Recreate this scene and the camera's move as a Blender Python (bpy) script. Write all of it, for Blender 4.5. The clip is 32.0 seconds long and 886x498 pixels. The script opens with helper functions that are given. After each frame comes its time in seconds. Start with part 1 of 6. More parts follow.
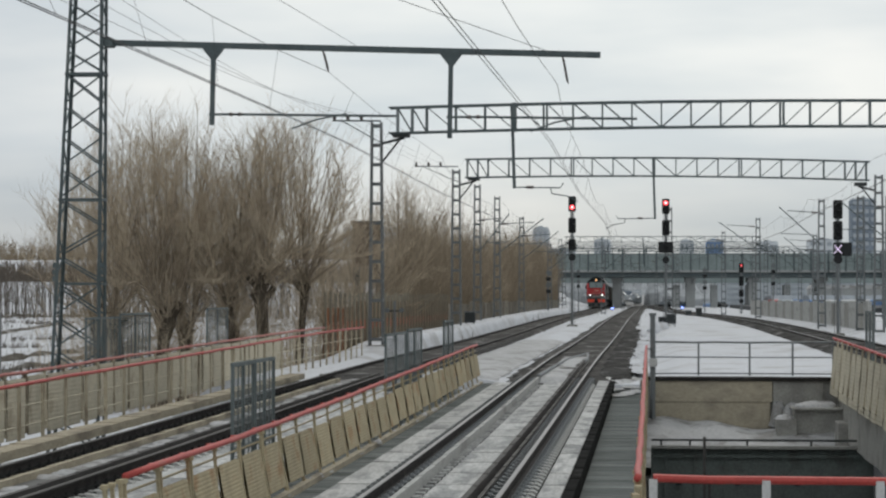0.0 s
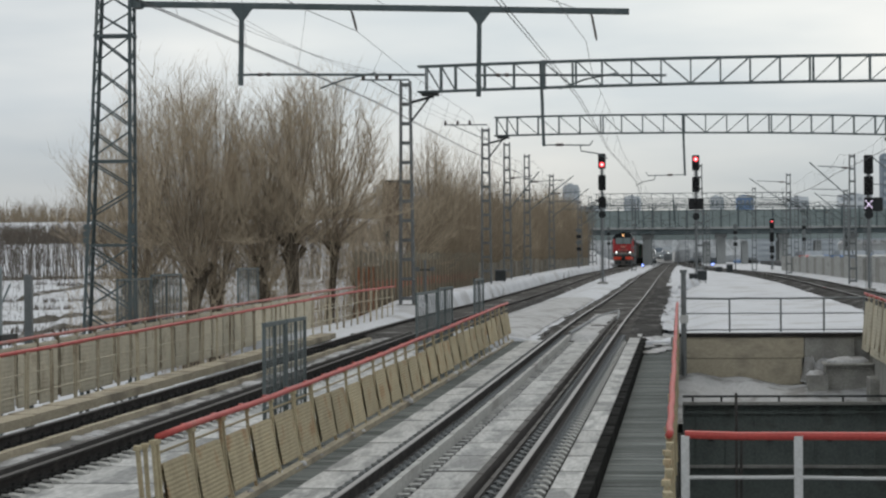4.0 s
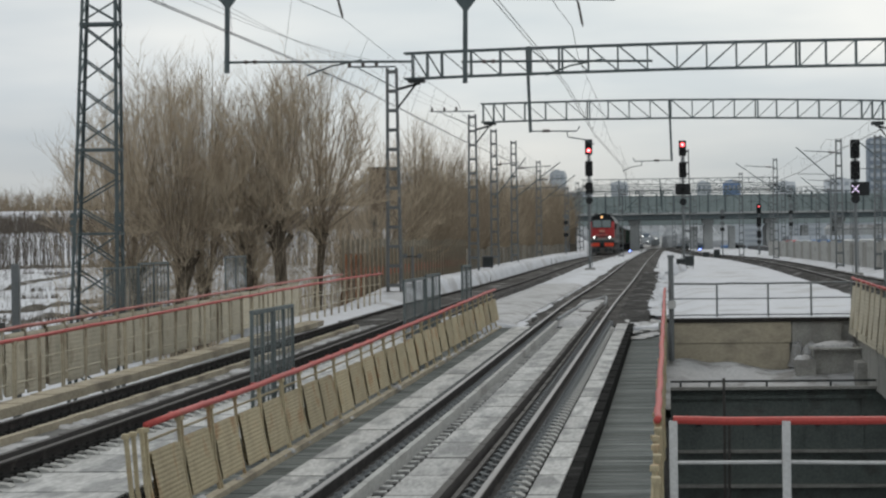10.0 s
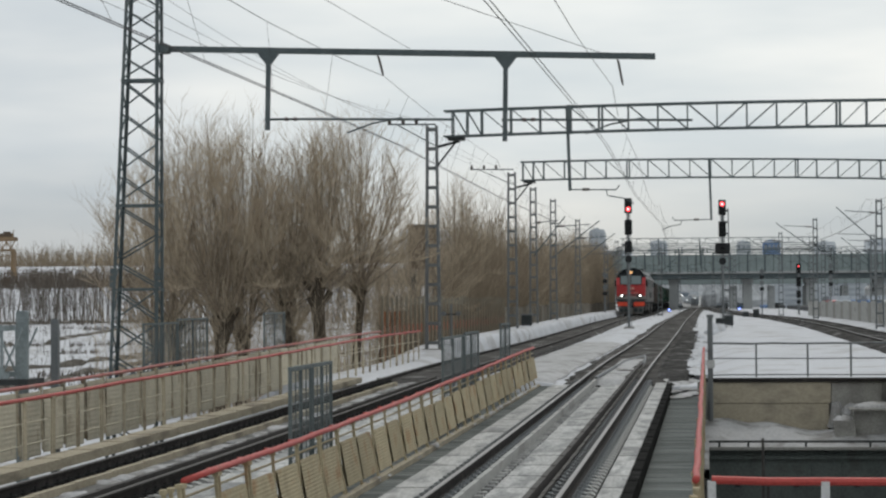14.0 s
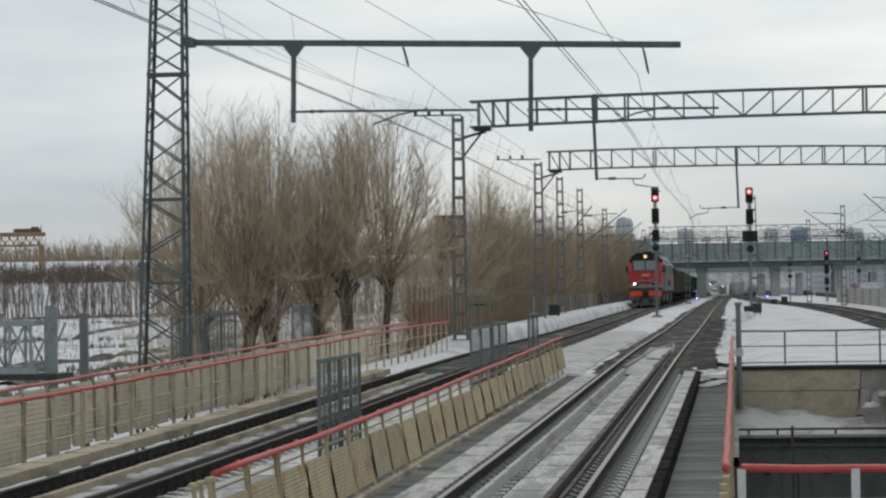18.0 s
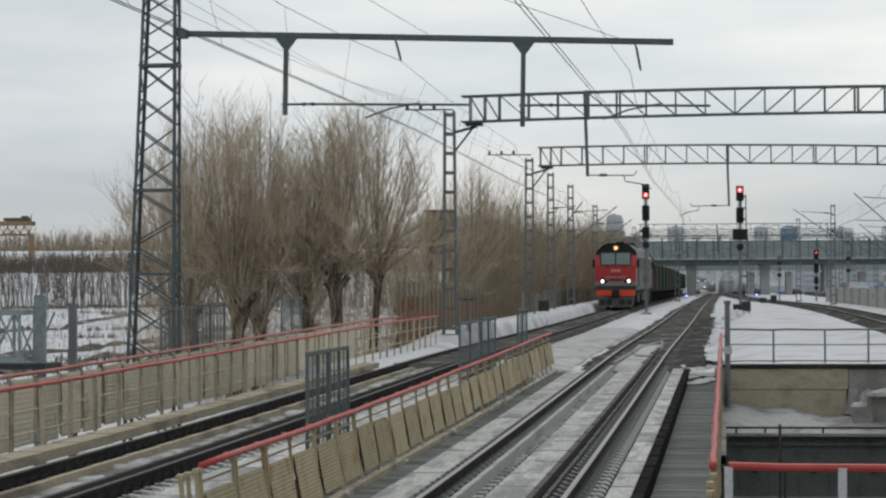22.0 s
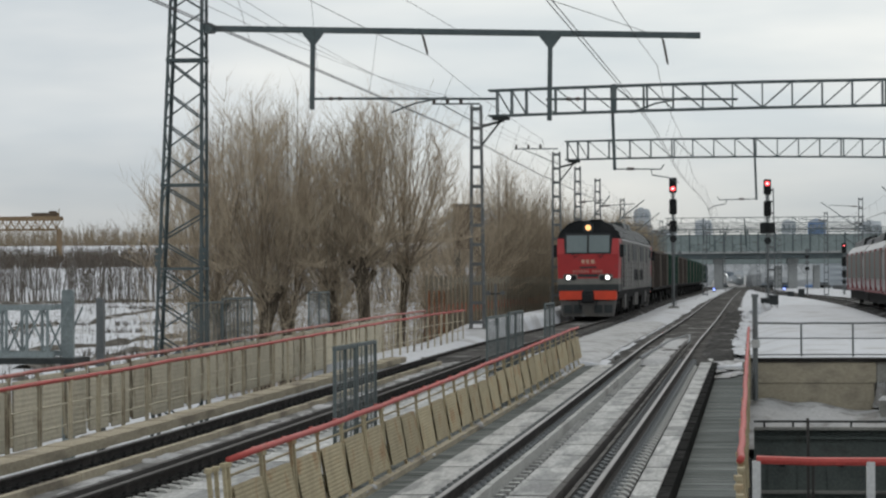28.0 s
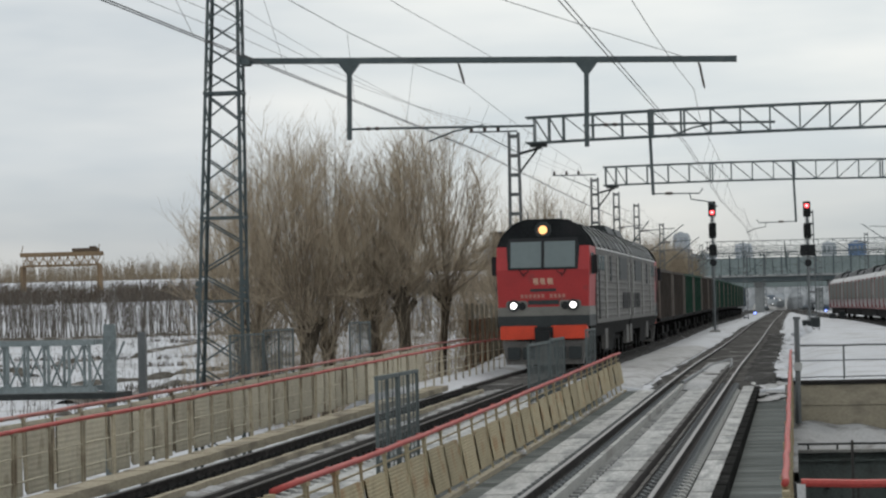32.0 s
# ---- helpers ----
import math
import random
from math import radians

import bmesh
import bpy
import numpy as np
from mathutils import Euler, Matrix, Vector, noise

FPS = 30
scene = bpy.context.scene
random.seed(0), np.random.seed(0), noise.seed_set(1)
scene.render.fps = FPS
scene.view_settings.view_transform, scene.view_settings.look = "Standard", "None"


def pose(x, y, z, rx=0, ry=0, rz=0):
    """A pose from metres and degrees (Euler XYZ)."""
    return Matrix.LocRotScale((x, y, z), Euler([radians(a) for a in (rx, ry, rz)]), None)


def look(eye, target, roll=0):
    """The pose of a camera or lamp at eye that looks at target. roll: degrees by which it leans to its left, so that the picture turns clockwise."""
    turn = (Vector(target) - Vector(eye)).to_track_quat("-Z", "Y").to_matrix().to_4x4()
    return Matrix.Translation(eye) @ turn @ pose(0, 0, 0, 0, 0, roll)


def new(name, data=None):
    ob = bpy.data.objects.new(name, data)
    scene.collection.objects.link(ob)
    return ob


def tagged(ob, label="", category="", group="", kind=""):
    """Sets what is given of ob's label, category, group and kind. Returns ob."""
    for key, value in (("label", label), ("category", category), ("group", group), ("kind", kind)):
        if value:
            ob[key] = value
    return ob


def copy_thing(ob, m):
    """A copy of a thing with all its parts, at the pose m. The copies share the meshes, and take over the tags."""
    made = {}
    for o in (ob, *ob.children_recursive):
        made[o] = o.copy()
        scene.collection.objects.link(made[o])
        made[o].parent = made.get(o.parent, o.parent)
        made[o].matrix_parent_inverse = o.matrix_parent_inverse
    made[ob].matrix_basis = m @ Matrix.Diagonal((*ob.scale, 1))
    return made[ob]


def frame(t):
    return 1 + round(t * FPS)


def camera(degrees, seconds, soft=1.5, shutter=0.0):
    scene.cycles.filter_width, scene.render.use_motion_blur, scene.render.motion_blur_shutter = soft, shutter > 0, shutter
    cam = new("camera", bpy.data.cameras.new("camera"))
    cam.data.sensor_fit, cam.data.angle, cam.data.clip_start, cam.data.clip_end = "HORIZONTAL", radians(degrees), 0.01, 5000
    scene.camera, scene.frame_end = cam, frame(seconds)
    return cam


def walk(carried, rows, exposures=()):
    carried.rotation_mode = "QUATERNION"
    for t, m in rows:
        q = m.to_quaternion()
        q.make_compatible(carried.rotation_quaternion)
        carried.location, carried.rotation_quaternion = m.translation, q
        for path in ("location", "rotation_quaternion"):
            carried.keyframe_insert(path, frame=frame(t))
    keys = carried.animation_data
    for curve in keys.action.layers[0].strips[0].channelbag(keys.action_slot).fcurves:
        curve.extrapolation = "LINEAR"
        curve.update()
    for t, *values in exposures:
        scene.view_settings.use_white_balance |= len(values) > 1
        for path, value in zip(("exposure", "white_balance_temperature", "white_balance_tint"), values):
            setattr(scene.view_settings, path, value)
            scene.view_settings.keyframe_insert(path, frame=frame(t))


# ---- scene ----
cam = camera(2 * math.degrees(math.atan(784 / 4300)), 32.0, soft=2.3)
EYE = (0.0, 0.0, 2.33)
TURNS = (
    (0, 91.154, -0.042, 4.888), (0.5, 91.228, 0.008, 4.912), (1, 90.926, -0.179, 5.103), (1.5, 91.019, 0.731, 5.644),
    (2, 90.758, 0.040, 5.516), (2.5, 90.625, -0.179, 5.850), (3, 90.258, 0.198, 5.872), (3.5, 90.228, 0.367, 5.655),
    (5.5, 89.977, 0.552, 5.611), (6, 90.169, 0.325, 5.315), (6.5, 89.997, 0.613, 5.232), (7, 90.132, 0.683, 5.034),
    (7.5, 90.193, 0.666, 5.131), (8, 90.144, 0.826, 5.039), (8.5, 89.782, 0.995, 5.418), (9, 90.195, 0.481, 5.711),
    (9.5, 89.970, 0.432, 5.725), (10, 89.864, 0.757, 5.304), (10.5, 90.423, 0.395, 5.463), (11, 90.862, 0.311, 6.007),
    (11.5, 91.115, 0.416, 6.361), (12, 91.321, 0.618, 6.420), (12.5, 91.445, 0.626, 6.586), (13, 90.743, 0.217, 6.433),
    (13.5, 90.475, 0.547, 6.261), (14, 91.233, 0.381, 6.220), (14.5, 91.151, 0.607, 6.269), (16.5, 90.952, 1.206, 6.259),
    (17, 91.221, 1.446, 6.528), (17.5, 91.304, 1.140, 6.858), (18, 91.022, 0.955, 6.871), (18.5, 90.923, 0.933, 6.982),
    (19, 90.928, 0.796, 6.920), (19.5, 90.895, 0.648, 6.637), (20, 91.156, 0.448, 6.546), (20.5, 91.003, 0.328, 6.525),
    (21, 90.946, 0.175, 6.634), (21.5, 90.949, 0.380, 6.707), (22, 90.889, 0.237, 6.625), (22.5, 91.020, 0.337, 6.728),
    (23, 91.011, 0.699, 6.784), (23.5, 90.852, 0.253, 7.081), (24, 90.738, -0.222, 7.081), (24.5, 90.634, -0.137, 7.200),
    (25, 90.725, -0.132, 7.265), (25.5, 90.626, -0.069, 7.248), (27.5, 90.424, 0.088, 7.240), (28, 90.755, 0.334, 7.266),
    (28.5, 91.184, 0.766, 7.449), (29, 90.971, 0.985, 7.766), (29.5, 90.999, 0.907, 8.007), (30, 91.094, 1.156, 7.931),
    (30.5, 91.193, 1.194, 7.856), (31, 91.285, 1.447, 8.072), (31.5, 91.352, 1.341, 7.973), (32, 91.437, 1.343, 8.220),
)
walk(cam, [(t, pose(*EYE, a, b, c)) for t, a, b, c in TURNS])

# ---- world and light: a bright overcast winter day ----
world = bpy.data.worlds.new("sky")
scene.world = world
world.use_nodes = True
wn, wl = world.node_tree.nodes, world.node_tree.links
wn.clear()
w_out, w_bg = wn.new("ShaderNodeOutputWorld"), wn.new("ShaderNodeBackground")
sky = wn.new("ShaderNodeTexSky")
sky.sky_type, sky.sun_disc = "NISHITA", False
sky.sun_elevation, sky.sun_rotation = radians(50), radians(5)
sky.air_density, sky.dust_density = 1.0, 3.0
coord, stretch = wn.new("ShaderNodeTexCoord"), wn.new("ShaderNodeMapping")
stretch.inputs["Scale"].default_value = (5.0, 5.0, 22.0)
stretch.inputs["Location"].default_value = (1.3, 0.4, 0.2)
cloud, ramp, cmix = wn.new("ShaderNodeTexNoise"), wn.new("ShaderNodeValToRGB"), wn.new("ShaderNodeMixRGB")
cloud.inputs["Scale"].default_value, cloud.inputs["Detail"].default_value = 1.0, 4.0
cloud.inputs["Roughness"].default_value = 0.5
ramp.color_ramp.elements[0].position, ramp.color_ramp.elements[1].position = 0.34, 0.66
ramp.color_ramp.elements[0].color = (5.85, 6.45, 6.9, 1)
ramp.color_ramp.elements[1].color = (8.45, 8.62, 8.55, 1)
cmix.inputs[0].default_value = 0.93
# the cloud veil is brightest round the hidden sun
veil, band, shine = wn.new("ShaderNodeVectorMath"), wn.new("ShaderNodeValToRGB"), wn.new("ShaderNodeMixRGB")
veil.operation, veil.inputs[1].default_value = "DOT_PRODUCT", Vector((-0.035, 0.99, 0.12)).normalized()
shine.blend_type, shine.inputs[0].default_value = "MULTIPLY", 1.0
for spot, tone in zip((0.0, 0.975, 0.9945, 0.9992), ((0.98, 0.98, 0.98), (0.95, 0.955, 0.96), (1.03, 1.03, 1.02), (1.10, 1.095, 1.07))):
    stop = band.color_ramp.elements.new(spot) if 0 < spot < 0.99 else band.color_ramp.elements[0 if spot == 0 else -1]
    stop.position, stop.color = spot, (*tone, 1)
haze, low, dim = wn.new("ShaderNodeSeparateXYZ"), wn.new("ShaderNodeValToRGB"), wn.new("ShaderNodeMixRGB")
low.color_ramp.elements[0].position, low.color_ramp.elements[0].color = 0.02, (0.80, 0.79, 0.775, 1)
low.color_ramp.elements[1].position, low.color_ramp.elements[1].color = 0.065, (1, 1, 1, 1)
dim.blend_type, dim.inputs[0].default_value = "MULTIPLY", 1.0
wl.new(coord.outputs["Generated"], haze.inputs[0])
wl.new(haze.outputs["Z"], low.inputs["Fac"])
wl.new(shine.outputs["Color"], dim.inputs[1])
wl.new(low.outputs["Color"], dim.inputs[2])
wl.new(coord.outputs["Generated"], veil.inputs[0])
wl.new(veil.outputs["Value"], band.inputs["Fac"])
wl.new(cmix.outputs["Color"], shine.inputs[1])
wl.new(band.outputs["Color"], shine.inputs[2])
for a, b in ((coord.outputs["Generated"], stretch.inputs["Vector"]), (stretch.outputs["Vector"], cloud.inputs["Vector"]),
             (cloud.outputs["Fac"], ramp.inputs["Fac"]), (sky.outputs["Color"], cmix.inputs[1]),
             (ramp.outputs["Color"], cmix.inputs[2]), (dim.outputs["Color"], w_bg.inputs["Color"]),
             (w_bg.outputs["Background"], w_out.inputs["Surface"])):
    wl.new(a, b)
w_bg.inputs["Strength"].default_value = 0.102
sun_data = bpy.data.lights.new("sun", "SUN")
sun_data.energy, sun_data.angle, sun_data.color = 0.5, radians(25), (1.0, 0.93, 0.82)
sun = new("sun", sun_data)
sun.matrix_world = look((6, 60, 72), (0, 0, 0))
scene.view_settings.exposure = 0.0


# ---- materials ----
def surface(name, color, rough=0.8, metal=0.0, spread=0.18, scale=3.0, fine=40.0, bump=0.15, tint=None, tint_at=0.62,
            stretch=(1, 1, 1), per_object=0.0, glow=0.0):
    """A painted, grown or mineral surface: two scales of variation, an optional second colour in patches, fine relief."""
    m = bpy.data.materials.new(name)
    m.use_nodes = True
    n, l = m.node_tree.nodes, m.node_tree.links
    bsdf = n["Principled BSDF"]
    bsdf.inputs["Roughness"].default_value, bsdf.inputs["Metallic"].default_value = rough, metal
    bsdf.inputs["Specular IOR Level"].default_value = 0.5 if rough < 0.45 else 0.3 if rough < 0.58 else 0.12 if rough < 0.84 else 0.0
    tc, mp = n.new("ShaderNodeTexCoord"), n.new("ShaderNodeMapping")
    mp.inputs["Scale"].default_value = stretch
    l.new(tc.outputs["Object"], mp.inputs["Vector"])
    place = mp.outputs["Vector"]
    if per_object:
        own, far, move = n.new("ShaderNodeObjectInfo"), n.new("ShaderNodeMath"), n.new("ShaderNodeVectorMath")
        far.operation, far.inputs[1].default_value = "MULTIPLY", 90.0
        l.new(own.outputs["Random"], far.inputs[0])
        l.new(place, move.inputs[0])
        l.new(far.outputs[0], move.inputs[1])
        place = move.outputs["Vector"]
    big, small = n.new("ShaderNodeTexNoise"), n.new("ShaderNodeTexNoise")
    big.inputs["Scale"].default_value, big.inputs["Detail"].default_value = scale, 5
    small.inputs["Scale"].default_value, small.inputs["Detail"].default_value = fine, 3
    for t in (big, small):
        l.new(place, t.inputs["Vector"])
    add = n.new("ShaderNodeMath")
    add.operation = "ADD"
    l.new(big.outputs["Fac"], add.inputs[0])
    l.new(small.outputs["Fac"], add.inputs[1])
    rng = n.new("ShaderNodeMapRange")
    rng.inputs[1].default_value, rng.inputs[2].default_value = 0.6, 1.4
    rng.inputs[3].default_value, rng.inputs[4].default_value = 1 - spread * 1.6, 1 + spread * 1.6
    l.new(add.outputs[0], rng.inputs[0])
    base = n.new("ShaderNodeMixRGB")
    base.inputs[1].default_value = (*color, 1)
    base.inputs[2].default_value = (*(tint or color), 1)
    edge = n.new("ShaderNodeMapRange")
    edge.inputs[1].default_value, edge.inputs[2].default_value = tint_at - 0.05, tint_at + 0.07
    l.new(big.outputs["Fac"], edge.inputs[0])
    l.new(edge.outputs[0], base.inputs[0])
    mul = n.new("ShaderNodeVectorMath")
    mul.operation = "SCALE"
    l.new(base.outputs[0], mul.inputs[0])
    shade = rng.outputs[0]
    if per_object:
        info, pr, pm = n.new("ShaderNodeObjectInfo"), n.new("ShaderNodeMapRange"), n.new("ShaderNodeMath")
        pr.inputs[3].default_value, pr.inputs[4].default_value = 1 - per_object, 1 + per_object
        pm.operation = "MULTIPLY"
        l.new(info.outputs["Random"], pr.inputs[0])
        l.new(pr.outputs[0], pm.inputs[0])
        l.new(shade, pm.inputs[1])
        shade = pm.outputs[0]
    l.new(shade, mul.inputs["Scale"])
    l.new(mul.outputs["Vector"], bsdf.inputs["Base Color"])
    if bump:
        bp = n.new("ShaderNodeBump")
        bp.inputs["Strength"].default_value, bp.inputs["Distance"].default_value = bump, 0.03
        l.new(add.outputs[0], bp.inputs["Height"])
        l.new(bp.outputs["Normal"], bsdf.inputs["Normal"])
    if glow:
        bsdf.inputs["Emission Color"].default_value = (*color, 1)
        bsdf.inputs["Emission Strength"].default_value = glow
    return m


def lit(name, color, strength):
    m = bpy.data.materials.new(name)
    m.use_nodes = True
    b = m.node_tree.nodes["Principled BSDF"]
    b.inputs["Base Color"].default_value = (*color, 1)
    b.inputs["Emission Color"].default_value, b.inputs["Emission Strength"].default_value = (*color, 1), strength
    return m


SNOW = surface("snow", (0.56, 0.573, 0.597), 0.65, 0, 0.10, 0.45, 7.0, 0.22, (0.40, 0.40, 0.405), 0.56)
SNOW_DIRTY = surface("dirty snow", (0.45, 0.45, 0.45), 0.7, 0, 0.16, 1.3, 14.0, 0.5, (0.24, 0.235, 0.225), 0.54)
GRAVEL = surface("dark gravel", (0.075, 0.073, 0.07), 0.95, 0, 0.45, 0.9, 18.0, 0.9, (0.19, 0.187, 0.183), 0.62)
BALLAST = surface("ballast", (0.10, 0.096, 0.091), 0.95, 0, 0.4, 0.7, 16.0, 0.9, (0.22, 0.216, 0.21), 0.62)
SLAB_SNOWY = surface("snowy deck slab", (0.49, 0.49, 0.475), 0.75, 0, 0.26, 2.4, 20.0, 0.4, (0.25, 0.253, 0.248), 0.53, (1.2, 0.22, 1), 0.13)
CONCRETE = surface("concrete", (0.35, 0.345, 0.32), 0.85, 0, 0.18, 0.9, 18.0, 0.3, (0.24, 0.235, 0.22), 0.56)
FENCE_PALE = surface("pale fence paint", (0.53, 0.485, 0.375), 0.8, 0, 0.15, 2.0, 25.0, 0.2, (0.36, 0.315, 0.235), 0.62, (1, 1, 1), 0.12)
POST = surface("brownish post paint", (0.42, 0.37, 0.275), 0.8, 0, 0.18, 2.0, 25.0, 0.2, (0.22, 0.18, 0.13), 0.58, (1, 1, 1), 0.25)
RED_FADED = surface("faded red rail paint", (0.43, 0.17, 0.15), 0.6, 0, 0.18, 2.0, 30.0, 0.15, (0.36, 0.22, 0.19), 0.58)
HEAD_DULL = surface("dull rail head", (0.09, 0.083, 0.078), 0.6, 0.3, 0.2, 2.0, 60.0, 0.05)
EMU_GLASS = surface("dark train window", (0.135, 0.155, 0.14), 0.5, 0.0, 0.1, 0.6, 5.0, 0.0)
EMU_DOOR = surface("dull red train door", (0.26, 0.055, 0.06), 0.55, 0, 0.1, 1.0, 15.0, 0.03)
KERB = surface("weathered kerb concrete", (0.38, 0.335, 0.25), 0.8, 0, 0.18, 1.6, 22.0, 0.3, (0.20, 0.175, 0.135), 0.55, (1, 0.3, 1))
LOCO_TOP = surface("grimy roof", (0.024, 0.025, 0.025), 0.9, 0.0, 0.3, 1.1, 14.0, 0.05, (0.045, 0.045, 0.043), 0.56, (1, 0.35, 1))
LOCO_ROOF = surface("sooty black roof", (0.020, 0.0215, 0.0225), 0.9, 0, 0.25, 1.5, 18.0, 0.05, (0.022, 0.022, 0.023), 0.6)
# a paler copy of the steel paint, haze put into its colour
PIPE_STEEL = surface("pale green grey steel", (0.27, 0.31, 0.315), 0.65, 0.1, 0.18, 1.6, 25.0, 0.15, (0.19, 0.22, 0.225), 0.58)
BEIGE = surface("beige concrete paint", (0.25, 0.228, 0.18), 0.8, 0, 0.12, 1.1, 20.0, 0.25, (0.18, 0.16, 0.125), 0.6)
PANEL_PAINT = surface("ochre wall paint", (0.41, 0.365, 0.28), 0.8, 0, 0.14, 1.3, 14.0, 0.3, (0.29, 0.26, 0.205), 0.54, (0.7, 1, 1.4))
PALE_CONC = surface("pale guard concrete", (0.42, 0.42, 0.40), 0.8, 0, 0.15, 1.5, 22.0, 0.3, (0.28, 0.275, 0.26), 0.57, (1, 0.3, 1))
# near-black: the rail seats' own tone, also painted shade in the deck's gaps
SEAT_SHADE = surface("dark rail seat", (0.03, 0.03, 0.029), 0.85, 0, 0.3, 2.0, 30.0, 0.4, (0.045, 0.045, 0.044), 0.62)
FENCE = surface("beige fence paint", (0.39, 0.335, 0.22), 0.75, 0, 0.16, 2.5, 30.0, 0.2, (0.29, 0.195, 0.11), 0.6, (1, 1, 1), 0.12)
RED = surface("red rail paint", (0.42, 0.065, 0.055), 0.5, 0, 0.15, 2.0, 30.0, 0.15, (0.33, 0.07, 0.05), 0.63)
STEEL = surface("grey green steel paint", (0.10, 0.122, 0.126), 0.6, 0.1, 0.16, 1.6, 25.0, 0.15, (0.12, 0.138, 0.138), 0.6)
SCREEN = surface("dark screen paint", (0.135, 0.158, 0.158), 0.7, 0.1, 0.2, 2.0, 25.0, 0.1)
GALV = surface("galvanised steel", (0.165, 0.177, 0.18), 0.55, 0.3, 0.15, 2.0, 25.0, 0.1, (0.13, 0.13, 0.13), 0.6)
DARKSTEEL = surface("dark steel", (0.05, 0.055, 0.055), 0.6, 0.3, 0.2, 3.0, 30.0, 0.15)
RUST = surface("rusty rail side", (0.036, 0.033, 0.031), 0.8, 0.2, 0.25, 4.0, 40.0, 0.3, (0.056, 0.05, 0.046), 0.6)
HEAD = surface("polished rail head", (0.21, 0.20, 0.195), 0.4, 0.8, 0.08, 2.0, 60.0, 0.05)
GUARD = surface("brown guard rail", (0.085, 0.08, 0.075), 0.7, 0.3, 0.2, 3.0, 30.0, 0.2)
SLEEPER = surface("sleeper", (0.13, 0.125, 0.12), 0.9, 0, 0.25, 4.0, 30.0, 0.3, None, 0.6, (1, 1, 1), 0.2)
PLANK = surface("weathered plank", (0.165, 0.177, 0.17), 0.85, 0, 0.2, 3.0, 30.0, 0.3, (0.20, 0.21, 0.205), 0.6, (0.5, 3, 1), 0.25)
SLAB_DIRTY = surface("grimy deck slab", (0.165, 0.163, 0.155), 0.8, 0, 0.2, 1.7, 30.0, 0.3, (0.38, 0.38, 0.38), 0.58, (1, 0.4, 1), 0.1)
GROVE = surface("grey stems", (0.15, 0.132, 0.115), 0.95, 0, 0.25, 0.2, 3.0, 0.0, (0.10, 0.088, 0.075), 0.55)
SCRUB = surface("dark scrub", (0.155, 0.125, 0.10), 0.95, 0, 0.25, 0.2, 3.0, 0.0, (0.115, 0.094, 0.076), 0.55)
BARK = surface("bark", (0.085, 0.07, 0.054), 0.95, 0, 0.25, 3.0, 22.0, 0.5, (0.06, 0.049, 0.038), 0.55, (1, 1, 0.25))
LIMB = surface("limbs", (0.25, 0.205, 0.155), 0.9, 0, 0.2, 1.2, 10.0, 0.1)
TWIG = surface("twigs", (0.46, 0.385, 0.285), 0.9, 0, 0.2, 0.8, 8.0, 0.0, (0.36, 0.295, 0.22), 0.55)
THICKET = surface("thicket", (0.27, 0.22, 0.16), 0.95, 0, 0.25, 0.3, 4.0, 0.0, (0.21, 0.17, 0.125), 0.55)
BLACK = surface("black paint", (0.014, 0.015, 0.016), 0.5, 0.0, 0.2, 3.0, 30.0, 0.05)
WIRE = surface("wire", (0.06, 0.062, 0.065), 0.6, 0.3, 0.1, 2.0, 20.0, 0.0)
INSUL = surface("insulator", (0.06, 0.048, 0.042), 0.3, 0.0, 0.1, 4.0, 30.0, 0.0)
WHITE = surface("white paint", (0.55, 0.555, 0.55), 0.6, 0.0, 0.12, 3.0, 30.0, 0.1, (0.38, 0.375, 0.36), 0.6)
LOCO_RED = surface("loco red", (0.40, 0.024, 0.025), 0.42, 0, 0.12, 1.4, 20.0, 0.03, (0.24, 0.03, 0.03), 0.64)
LOCO_ORANGE = surface("orange red beam", (0.70, 0.06, 0.02), 0.42, 0, 0.1, 2.0, 20.0, 0.03, (0.5, 0.07, 0.03), 0.66)
LOCO_GREY = surface("loco grey", (0.165, 0.16, 0.152), 0.6, 0.1, 0.22, 1.2, 18.0, 0.05, (0.12, 0.112, 0.1), 0.58)
LOCO_LIGHT = surface("loco light grey", (0.20, 0.195, 0.175), 0.5, 0.0, 0.16, 1.2, 18.0, 0.05, (0.13, 0.125, 0.118), 0.62)
LOCO_DARK = surface("loco dark grey", (0.036, 0.042, 0.043), 0.55, 0.0, 0.18, 2.0, 18.0, 0.05)
ROOF_STRIPE = surface("pale roof rib", (0.66, 0.66, 0.65), 0.5, 0.1, 0.15, 2.0, 20.0, 0.05)
UNDER = surface("grimy running gear", (0.009, 0.0085, 0.008), 0.8, 0.1, 0.3, 4.0, 25.0, 0.2)
# base colour lifted to stand in for sky reflected in the panes
GLASS = surface("cab glass", (0.15, 0.185, 0.185), 0.06, 0.0, 0.05, 0.6, 5.0, 0.0)
LAMP_WARM = lit("warm lamp", (1.0, 0.52, 0.2), 1.4)
LAMP_WHITE = lit("white lamp", (1.0, 0.98, 0.94), 3.5)
LAMP_RED = lit("red signal", (1.0, 0.07, 0.08), 2.5)
LAMP_PINK = lit("red signal core", (1.0, 0.62, 0.64), 2.5)
LAMP_BLUE = lit("blue signal", (0.25, 0.35, 1.0), 4.0)
LAMP_MOON = lit("white signal", (0.9, 0.78, 1.0), 0.9)
GOLD = surface("pale emblem", (0.55, 0.33, 0.24), 0.5, 0, 0.1)
LETTER = surface("pale lettering", (0.46, 0.20, 0.16), 0.5, 0, 0.1)
